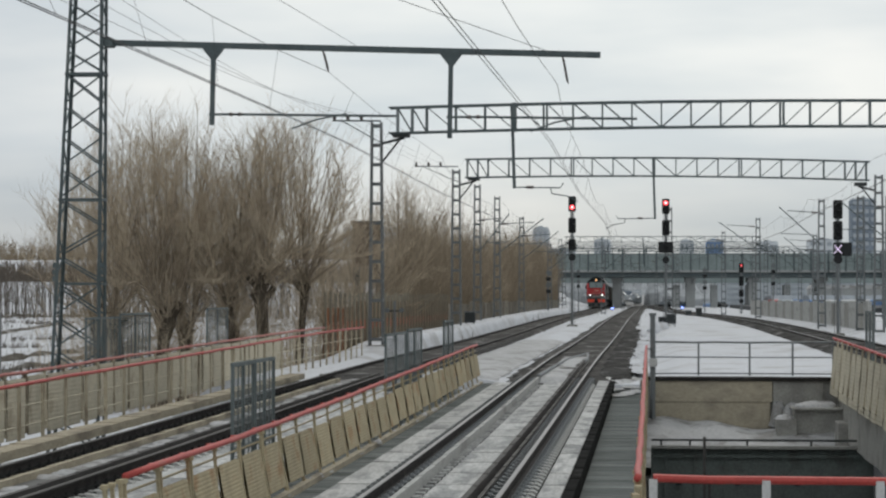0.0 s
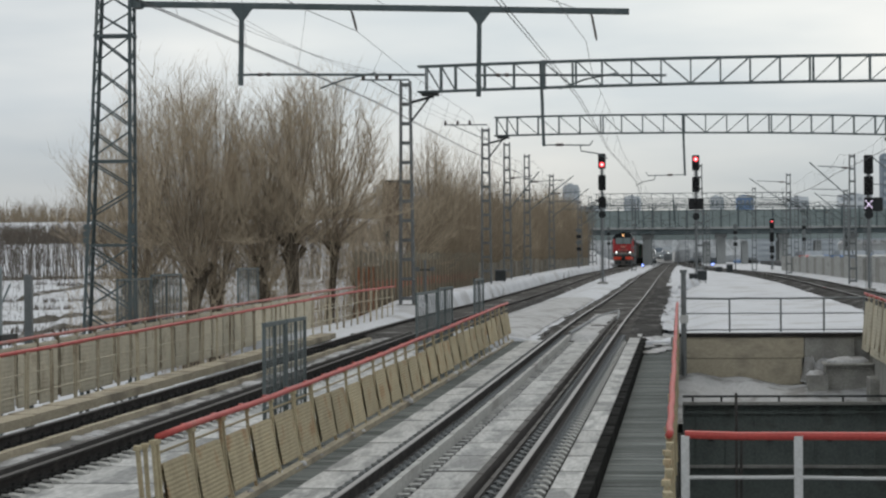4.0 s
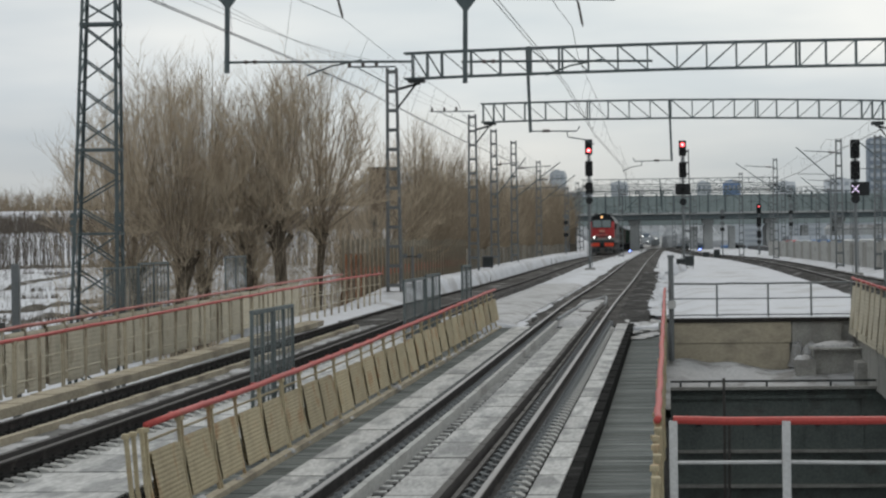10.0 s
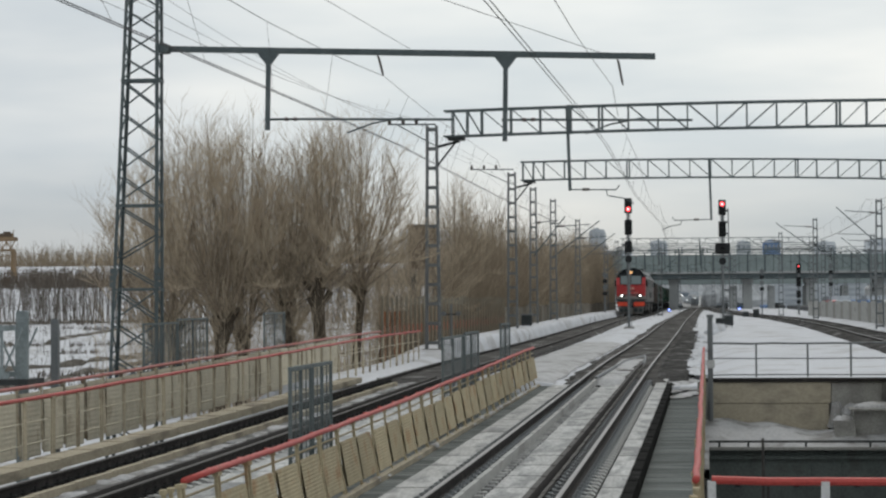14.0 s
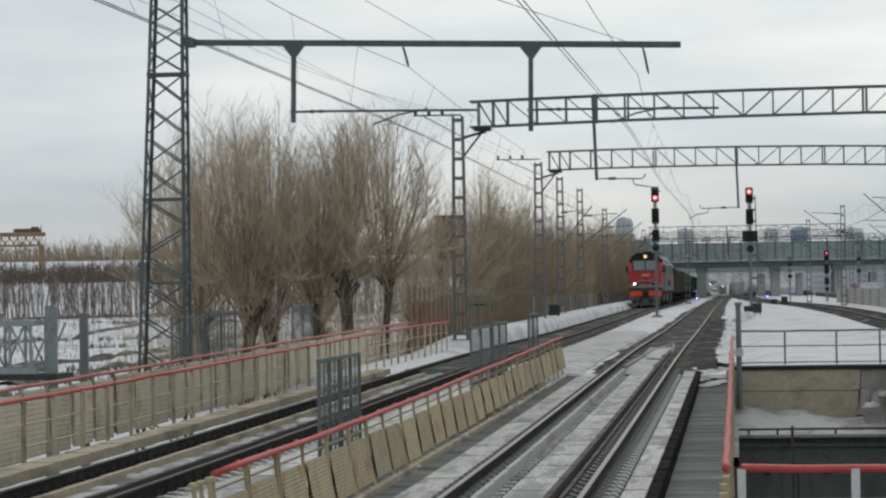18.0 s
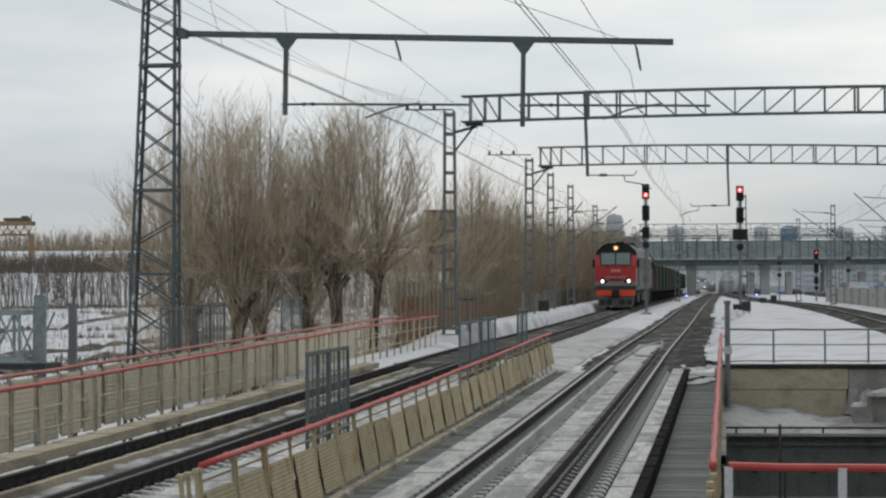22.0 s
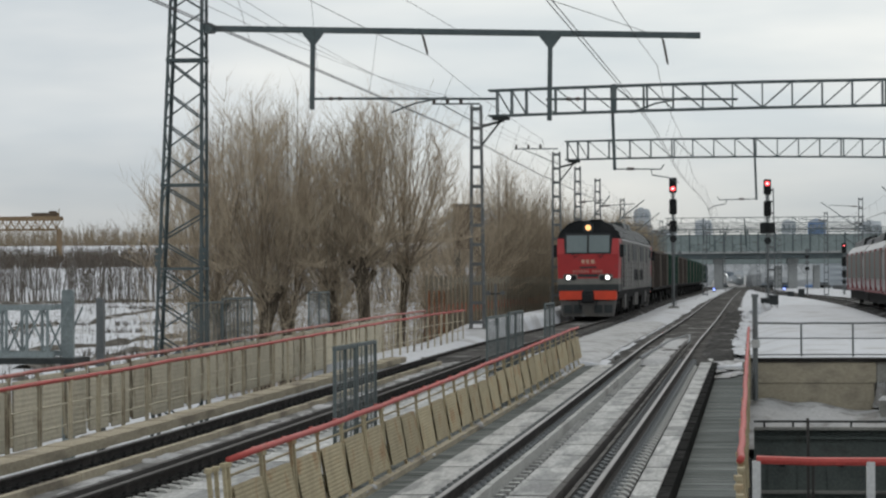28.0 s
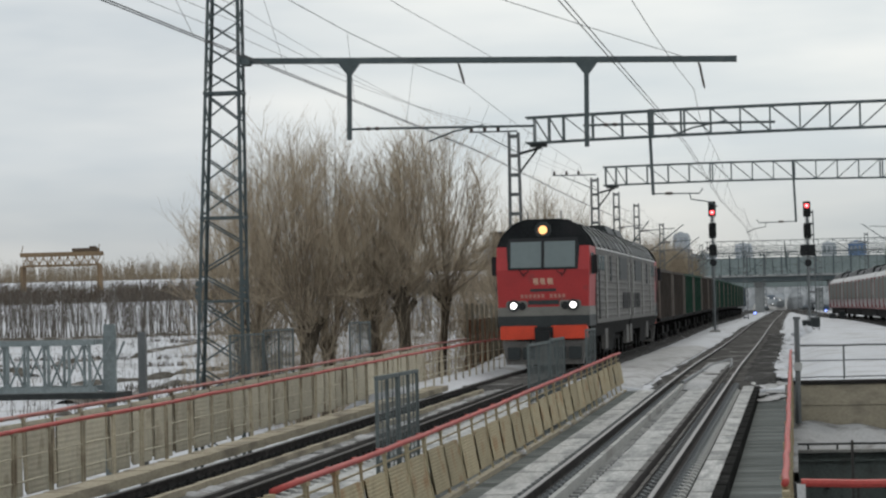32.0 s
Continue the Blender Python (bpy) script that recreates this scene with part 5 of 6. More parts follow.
            branch(crown, p, d, rnd.uniform(0.3, 0.8), rnd.uniform(0.004, 0.0065), 0.05, rnd, 2, 3, 0.14)
    return trunk, limb, crown


def plant(x, y, height, trunk_h, trunk_r, spread, twigs, seed, rods=11, label="bare grey-brown pollard willow with a domed crown of fine twigs"):
    rnd = random.Random(seed)
    e = thing("tree", x, y, ground_z(x, y), label, "tree", "bare trees")
    t, l, c = willow(rnd, height, trunk_h, trunk_r, spread, twigs, rods)
    part("trunk", t, BARK, e, "dark rough trunk")
    part("branchwork", l, LIMB, e, "upright brown limbs")
    part("crown", c, TWIG, e, "haze of fine bare twigs")
    return e


plant(-19.2, 87, 10.8, 3.3, 0.24, 2.7, 8, 1, 11)
plant(-17.6, 86, 10.9, 3.6, 0.24, 2.5, 8, 2, 11)
plant(-17.0, 88, 11.1, 3.0, 0.26, 2.6, 8, 12, 11)
plant(-14.95, 87, 9.8, 3.9, 0.18, 2.4, 8, 3, 11)
plant(-13.75, 87, 10.2, 4.2, 0.25, 2.6, 8, 4, 12)
plant(-12.85, 88, 9.7, 3.5, 0.15, 2.6, 8, 6, 11)
plant(-18.4, 91, 10.6, 3.8, 0.17, 2.8, 7, 7, 10)
plant(-15.9, 91, 8.7, 3.0, 0.14, 2.4, 6, 15, 9)
big = [plant(-20.9, 90, 9.2, 3.2, 0.17, 2.7, 6, 5, 10), plant(-14.2, 122, 8.6, 2.6, 0.2, 2.6, 5, 8, 9), plant(-13.0, 127, 9.4, 2.8, 0.2, 2.0, 5, 9, 9)]
for k, (src, x, y, s) in enumerate(((2, -16.5, 165, 0.9), (1, -14.5, 185, 0.85), (0, -17.5, 200, 1.05), (2, -14.4, 222, 0.85), (1, -16.5, 246, 1.0), (2, -14.2, 270, 0.85),
                                    (0, -15.6, 300, 1.0), (2, -14.6, 330, 0.9), (1, -19, 140, 0.9), (2, -21, 175, 0.95), (1, -13.6, 176, 0.72), (2, -13.4, 205, 0.72),
                                    (0, -13.6, 240, 0.8), (1, -13.3, 290, 0.8), (2, -16.5, 352, 0.9), (1, -20, 385, 0.95), (2, -14.0, 145, 0.8), (0, -14.4, 158, 0.8), (1, -13.2, 190, 0.75))):
    o = copy_thing(big[src], pose(x, y, ground_z(x, y), 0, 0, 70 * k + 30))
    o.scale = (s * 1.08, s * 1.08, s * 1.08)
    o["label"] = "bare brown tree in the belt beside the line"


def thicket(name, label, rnd, spots, h0, h1, rods, mat, thick=0.03):
    """Many thin leafless stems."""
    b = Build()
    for x, y in spots:
        z = ground_z(x, y) - 0.2
        h = rnd.uniform(h0, h1)
        s = branch(b, (x, y, z), (rnd.uniform(-0.1, 0.1), rnd.uniform(-0.1, 0.1), 1), h, thick * rnd.uniform(0.7, 1.5), 0.05, rnd, 3, 3, 0.08)
        for k in range(rods):
            i = rnd.randrange(0, 3)
            p = s[i].lerp(s[i + 1], rnd.random())
            a = rnd.uniform(0, 6.28)
            branch(b, p, (math.cos(a) * 0.6, math.sin(a) * 0.6, rnd.uniform(0.5, 1.2)), h * rnd.uniform(0.18, 0.42), thick * 0.5, 0.08, rnd, 2, 3, 0.2)
    return tagged(part(name, b, mat), label, "thicket", kind="stuff")


def grove(name, label, rnd, n, x0, x1, y0, y1, h0, h1, mat):
    """Slender bare trees whose twigs start high up."""
    b = Build()
    for _ in range(n):
        x, y = rnd.uniform(x0, x1), rnd.uniform(y0, y1)
        z = ground_z(x, y) - 0.2
        h = rnd.uniform(h0, h1)
        s = branch(b, (x, y, z), (rnd.uniform(-0.12, 0.12), rnd.uniform(-0.1, 0.1), 1), h, rnd.uniform(0.03, 0.075), 0.03, rnd, 4, 4, 0.09)
        for k in range(12):
            u = rnd.uniform(1.0, 3.9)
            p = s[int(u)].lerp(s[int(u) + 1], u % 1)
            a = rnd.uniform(0, 6.28)
            branch(b, p, (math.cos(a) * 0.6, math.sin(a) * 0.6, rnd.uniform(0.5, 1.2)), h * rnd.uniform(0.12, 0.3), 0.024, 0.08, rnd, 2, 3, 0.2)
    return tagged(part(name, b, mat), label, "trees", kind="stuff")


rnd = random.Random(11)
thicket("thicket", "tan shoots and undergrowth between the willow trunks", random.Random(5), [(rnd.uniform(-22, -12.2), rnd.uniform(84, 97)) for _ in range(420)], 1.0, 4.6, 12, TWIG, 0.012)
grove("far_grove", "grove of slender dark leafless trees on snow", rnd, 1250, -125, -17, 290, 328, 5.0, 7.4, GROVE)
thicket("thicket", "low grey brush in front of the far grove", rnd, [(rnd.uniform(-120, -16), rnd.uniform(270, 296)) for _ in range(700)], 0.5, 1.5, 6, SCRUB, 0.022)
thicket("thicket", "dense dark scrub on the far embankment slope", rnd, [(-20 - rnd.random() * 140, y) for y in [rnd.uniform(392, 418) for _ in range(4200)]], 1.6, 3.2, 4, SCRUB, 0.09)
thicket("thicket", "brown scrub along the far skyline", rnd, [(-25 - rnd.random() * 190, rnd.uniform(462, 600)) for _ in range(4600)], 2.2, 5.6, 4, THICKET, 0.09)
thicket("thicket", "brown bushes between the trees and the line", rnd, [(-12.6 - (1.3 + 3.7 * step(124, 190, d)) * rnd.random() ** 1.5 - 4.6 * step(325, 400, d), d) for d in [rnd.uniform(124, 400) for _ in range(4300)]], 3.4, 8.0, 8, THICKET, 0.026)
thicket("thicket", "low dry brush under the willow trees", rnd, [(rnd.uniform(-23, -12.4), rnd.uniform(82, 116)) for _ in range(900)], 0.4, 1.6, 6, TWIG, 0.012)
thicket("thicket", "sparse dry stalks sticking out of the snow field", rnd, [(cx + rnd.gauss(0, 0.06 * cy * 0.6), cy + rnd.gauss(0, 3)) for cx, cy in [(-15 - 0.33 * d * rnd.random(), d) for d in [rnd.uniform(92, 285) for _ in range(150)]] for _ in range(24)], 0.25, 1.0, 3, GROVE, 0.02)


def bank(y, tilt, seed):
    """A straggling strip of dry reeds across the snow field."""
    r = random.Random(seed)
    b = Build()
    for k in range(1100):
        u = 30 * r.random()
        x = -13.5 - u * (1.6 + y * 0.004)
        yy = y + tilt * u + 3 * noise.noise((u * 0.35, seed, 0)) + r.gauss(0, 0.5)
        if noise.noise((u * 0.6, seed + 7.3, 1.0)) < -0.12:
            continue
        z = ground_z(x, yy) - 0.05
        h = r.uniform(0.12, 0.5)
        b.tube([(x, yy, z), (x + r.uniform(-0.15, 0.15), yy, z + h)], [0.05, 0.008], 3, False)
    return tagged(part("reed_bank", b, GROVE), "straggling strip of dry reeds across the snow field", "reeds", kind="stuff")


for k, (y, tilt) in enumerate(((104, 0.5), (128, -0.3), (156, 0.6), (196, -0.5), (238, 0.4), (262, -0.3))):
    bank(y, tilt, k)


def furrow(x0, y0, x1, y1, half, high, seed, mat, label):
    """A long low ridge of bare earth at the lip of a ditch."""
    b = Build()
    n, cols = 90, 7
    run = Vector((x1 - x0, y1 - y0)).normalized()
    ax, ay = -run.y, run.x
    for j in range(n + 1):
        u = j / n
        bend = 1.6 * noise.noise((u * 7, seed, 0.5))
        x, y = x0 + (x1 - x0) * u + ax * bend, y0 + (y1 - y0) * u + ay * bend
        w = half * (0.75 + 0.7 * noise.noise((u * 14, seed, 3.0)))
        for c in range(cols):
            v = c / (cols - 1) * 2 - 1
            h = high * (1 - v * v) * (0.7 + 0.8 * noise.noise((u * 22, seed, 7.0)))
            px, py = x + ax * v * w, y + ay * v * w
            b.v.append((px, py, ground_z(px, py) + max(h, 0.0) + 0.01))
    b.f = [(j * cols + c, j * cols + c + 1, (j + 1) * cols + c + 1, (j + 1) * cols + c) for j in range(n) for c in range(cols - 1)]
    b.smooth = True
    return tagged(part("earth_bank", b, mat), label, "ditch bank", kind="stuff")


for x0, y0, x1, y1, half, high, seed in ((-38.5, 100, -38.5, 200, 0.8, 0.3, 1.0), (-33, 108, -34.5, 165, 0.7, 0.25, 2.0), (-53, 170, -60, 245, 0.6, 0.25, 3.0),
                                             (-110, 262, -66, 322, 1.4, 0.5, 4.0), (-48, 150, -80, 215, 0.8, 0.3, 5.0), (-24, 92, -22, 140, 0.5, 0.2, 6.0), (-19, 96, -30, 96, 0.6, 0.25, 7.0)):
    furrow(x0, y0, x1, y1, half, high, seed, MUD, "bare muddy lip of a ditch across the snow field")


# ---- beyond the left fence ----
def orange_fence():
    e = thing("sheet_fence", -12.3, 91.5, 0.0, "rusty brown sheet fence with pale posts and an orange strip", "fence", "", "structure")
    y = 0.0
    while y < 57:
        z = ground_z(-12.3, 91.5 + y)
        part("post", Build().box(-0.05, 0.05, y - 0.05, y + 0.05, z - 0.5, 2.55 + random.uniform(-0.08, 0.05)), BEIGE, e)
        if y < 56:
            part("sheet", Build().box(-0.09, -0.06, y + 0.02, y + 1.48, z - 0.3, 1.95 if y < 9 else 2.2), ORANGE_FENCE if y < 5 else FENCE_BROWN, e)
            part("orange_strip", Build().box(-0.058, -0.045, y + 0.06, y + 1.44, 1.0 + random.uniform(-0.06, 0.06), 1.38), ORANGE_NET, e, "faded orange warning strip")
        y += 1.5


orange_fence()


def rear_fence():
    e = thing("sheet_fence", -12.4, 148, 0.0, "weathered brown-grey panel fence along the tree belt", "fence", "", "structure")
    for k in range(60):
        part("panel", Build().box(-0.06, 0.06, k * 3.0 + 0.05, k * 3.0 + 2.95, -0.3, 1.9 + 0.25 * random.random()), PANEL_DARK, e)


rear_fence()


def hut():
    e = thing("trackside_hut", -20.0, 170, 2.0, "rusty brown metal-clad tower cabin above the trees", "cabin")
    part("cabin", Build().box(-0.95, 0.95, 0, 2.5, 2.6, 5.6, 0.03), HUT, e)
    part("roof", Build().box(-1.05, 1.05, -0.1, 2.6, 5.6, 5.75), DARKSTEEL, e)
    for x in (-0.8, 0.8):
        for y in (0.2, 2.3):
            part("leg", Build().box(x - 0.1, x + 0.1, y - 0.1, y + 0.1, -3.6, 2.6), DARKSTEEL, e)


hut()


def lying_truss():
    """A lattice girder footbridge that carries pipes past the bridge."""
    e = thing("pipe_bridge", -15.37, 42.4, 0.92, "grey-green lattice pipe bridge ending at a square post", "pipe bridge")
    e.scale = (1.06, 1.06, 1.06)
    for y in (0, 0.9):
        for z in (0.12, 0.92):
            part("chord", Build().bar((-8, y, z), (2.75, y, z), 0.09), PIPE_STEEL, e)
        k = 0
        for x in np.arange(-7.8, 2.7, 0.36):
            part("web", Build().bar((x, y, 0.12), (x + 0.0, y, 0.92), 0.045), PIPE_STEEL, e)
            part("web", Build().bar((x, y, 0.12 if k % 2 else 0.92), (x + 0.36, y, 0.92 if k % 2 else 0.12), 0.03), PIPE_STEEL, e)
            k += 1
    part("end_post", Build().box(2.8, 3.0, 0.3, 0.4, -3.4, 1.22, 0.02), PIPE_STEEL, e, "square end post")
    part("sill", Build().box(-8, 3.1, -0.05, 1.0, -0.04, 0.06), DARKSTEEL, e)
    p = thing("timber_post", -12.3, 45, -2.2, "grey weathered timber post", "post")
    part("shaft", Build().box(-0.07, 0.07, -0.07, 0.07, 0, 4.25, 0.015), GALV, p)


lying_truss()


def far_crane():
    e = thing("gantry_crane", -123, 400, 7.0, "ochre lattice gantry crane beam above the far trees", "crane")
    part("beam", Build().box(-7.5, 6.6, 0, 0.5, 6.0, 6.7, 0.1), CRANE, e, "ochre top girder")
    part("beam", Build().box(-7.5, 6.6, 1.7, 2.2, 6.0, 6.7, 0.1), CRANE, e, "ochre top girder")
    part("lower_chord", Build().box(-7.0, 6.3, 0.2, 2.0, 4.3, 4.6, 0.06), CRANE, e, "rusty lower chord")
    for k, x in enumerate(np.arange(-7, 6.2, 0.72)):
        part("truss_bar", Build().bar((x, 0.1, 6.0 if k % 2 else 4.5), (x + 0.72, 0.1, 4.5 if k % 2 else 6.0), 0.16), CRANE, e)
        part("truss_bar", Build().bar((x, 0.1, 4.5), (x, 0.1, 6.0), 0.1), CRANE, e)
    part("trolley", Build().box(1.6, 6.0, 0.2, 2, 6.75, 7.3, 0.1).box(4.6, 5.6, 0.4, 1.8, 7.3, 7.6), HUT, e, "brown trolley")
    for x in (-7.3, 6.2):
        part("end_frame", Build().box(x - 0.2, x + 0.2, 0, 2.2, 0.0, 4.4, 0.06).bar((x, 0.2, 6.6), (x + 0.3, 0.2, 7.9), 0.12), CRANE, e)


far_crane()


# ---- right side: retaining wall, parked cars, distance ----
def right_wall():
    e = thing("retaining_wall", 0, 138, -0.1, "dirty grey-beige concrete panel wall beside the curved track", "wall", "", "structure")
    for k in range(37):
        y = k * 3.0
        x = 12.7 - 0.00007 * (78 + y) ** 2
        part("panel", Build().prism([(x - 0.1, -0.4), (x + 0.1, -0.4), (x + 0.1, 2.15 + 0.1 * (k % 3 == 0)), (x - 0.1, 2.15 + 0.1 * (k % 3 == 0))], y + 0.03, y + 2.97,
             (12.7 - 0.00007 * (81 + y) ** 2 - x, 0)), CONCRETE if k % 3 == 1 else PALE_CONC, e)


right_wall()


def parked_car(x, y, z, mat, rz):
    e = thing("parked_car", x, y, z, "parked passenger car behind the wall, seen far off", "car", "parked cars")
    e.rotation_euler = (0, 0, radians(rz))
    part("body", Build().prism([(-2.1, 0.3), (2.1, 0.3), (2.15, 0.75), (1.3, 0.9), (-1.8, 0.95), (-2.15, 0.8)], -0.85, 0.85), mat, e)
    part("cabin", Build().prism([(-1.5, 0.93), (1.0, 0.9), (0.5, 1.45), (-1.1, 1.48)], -0.75, 0.75), CITY_GLASS, e)
    for wx in (-1.35, 1.35):
        for wy in (-0.88, 0.7):
            w = part("wheel", Build().tube([(wx, wy, 0.32), (wx, wy + 0.18, 0.32)], 0.32, 12), UNDER, e)
    for wy in (-0.6, 0.6):
        part("headlight", Build().box(2.1, 2.18, wy - 0.15, wy + 0.15, 0.6, 0.75), WHITE, e)


crnd = random.Random(4)
tagged(part('parking_lot', Build().box(13.6, 75, 282, 424, -0.6, 1.2), ASPHALT), 'raised wet parking lot behind the wall', 'parking lot', kind='structure')
for k in range(34):
    parked_car(19 + crnd.uniform(-3, 32), 292 + crnd.uniform(0, 110), 1.2, crnd.choice((CITY_B, CITY_A, LOCO_DARK, WHITE, CITY_BLUE, EMU_RED)), crnd.uniform(-20, 20) + 90)
for k in range(16):
    parked_car(-6 + crnd.uniform(-4, 22), 520 + crnd.uniform(0, 150), 0.1, crnd.choice((CITY_B, CITY_A, LOCO_DARK, WHITE, CITY_BLUE)), crnd.uniform(60, 120))


def building(x, y, w, d, h, mat, floors, cols, label):
    e = thing("apartment_building", x, y, 0, label, "building", "far buildings")
    part("wall", Build().box(-w / 2, w / 2, 0, d, -1, h, 0.1), mat, e)
    part("roof", Build().box(-w / 2 + 0.3, w / 2 - 0.3, 0.3, d - 0.3, h, h + 0.5), CITY_A, e)
    part("lift_house", Build().box(-w * 0.2, w * 0.12, 2, d * 0.6, h + 0.5, h + 0.9), mat, e)
    me = Build().box(-w / cols * 0.28, w / cols * 0.28, -0.15, 0.2, 0, h / floors * 0.5).mesh("window", CITY_GLASS)
    for i in range(cols):
        for j in range(floors):
            o = new("window", me)
            o.parent = e
            o.location = (-w / 2 + w * (i + 0.5) / cols, 0, h * (j + 0.3) / floors)


building(77.8, 900, 8.8, 14, 38.5, CITY_TOWER, 13, 4, "tall grey apartment tower in the distance")
building(68, 960, 13, 14, 25, CITY_B, 8, 4, "pale grey apartment block in the distance")
building(-29, 640, 4.0, 12, 20.5, CITY_A, 7, 3, "dark grey block beyond the tree belt")
building(18.3, 700, 4.8, 12, 18.5, CITY_BLUE, 6, 4, "blue clad building beyond the overpass")
building(10.2, 690, 4, 12, 18.2, CITY_B, 6, 3, "pale bluish building beyond the overpass")
building(38.4, 800, 6.4, 12, 20.4, CITY_B, 7, 4, "pale grey office block in the distance")
building(-15.9, 800, 5.6, 12, 21.2, CITY_B, 7, 4, "pale grey office block in the distance")
building(60, 560, 90, 14, 7.5, CITY_A, 6, 8, "long grey block in the distance")
building(-45, 1100, 22, 14, 24, CITY_B, 7, 7, "hazy pale block in the distance")
building(-150, 1300, 30, 14, 40, CITY_B, 9, 7, "hazy pale tower in the distance")


def low_shed(x, y, w, h, mat, label):
    e = thing("low_shed", x, y, 0, label, "shed", "far sheds")
    part("wall", Build().box(-w / 2, w / 2, 0, 8, -1, h), mat, e)
    part("roof", Build().prism([(-w / 2 - 0.3, h), (w / 2 + 0.3, h), (w / 2 - 0.5, h + 0.7), (-w / 2 + 0.5, h + 0.7)], -0.3, 8.3), SNOW_DIRTY, e, "snowy low roof")
    n = max(int(w / 3), 1)
    for k in range(n):
        part("opening", Build().box(-w / 2 + w * (k + 0.3) / n, -w / 2 + w * (k + 0.7) / n, -0.08, 0.1, h * 0.3, h * 0.7), CITY_GLASS, e)


low_shed(40, 480, 18, 4.2, PIER, "long low grey shed beyond the parked cars")
low_shed(-24, 462, 8, 4.4, CITY_A, "low dark shed beside the tree belt")
low_shed(30, 575, 30, 6.0, CITY_A, "wide grey warehouse beyond the overpass")
tagged(part("street", Build().prism([(-9.0, -1.2), (-1.6, -1.2), (-1.6, -0.3), (-9.0, -0.3)], 500, 594, (0, 3.5)), SNOW_DIRTY), "snowy street rising beyond the overpass", "street", kind="structure")
for k in range(16):
    e = thing("parked_lamp_car", crnd.uniform(-7.6, -2.4), 535 + k * 3.6, -0.2 + 0.037 * (35 + k * 3.6), "distant car with lit headlamps on the snowy street", "car", "distant cars")
    part("body", Build().prism([(-0.9, 0.2), (0.9, 0.2), (0.8, 1.4), (-0.8, 1.4)], 0, 3.8), crnd.choice((CITY_A, CITY_TOWER, CITY_B, CITY_A, WHITE)), e)
    for sx in (-0.65, 0.65):
        part("headlamp", Build().disc((sx, 0, 0.65), (0, -1, 0), 0.09, 0.03, 8), LAMP_WHITE if k % 2 else WHITE, e)


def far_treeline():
    """Rows of bare trees and roofs, haze put into their colour, that close the view beneath the overpass."""
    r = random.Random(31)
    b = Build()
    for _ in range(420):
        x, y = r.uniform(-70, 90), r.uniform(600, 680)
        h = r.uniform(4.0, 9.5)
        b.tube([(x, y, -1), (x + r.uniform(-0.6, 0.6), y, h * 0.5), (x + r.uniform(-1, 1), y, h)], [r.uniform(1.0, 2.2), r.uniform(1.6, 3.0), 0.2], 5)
    # plain box added to fill the sky gaps behind the trees
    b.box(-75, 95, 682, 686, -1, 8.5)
    tagged(part("far_woods", b, PAINTED_HAZE), "grey belt of bare woods with haze painted in, far beyond the overpass", "woods", kind="stuff")


far_treeline()


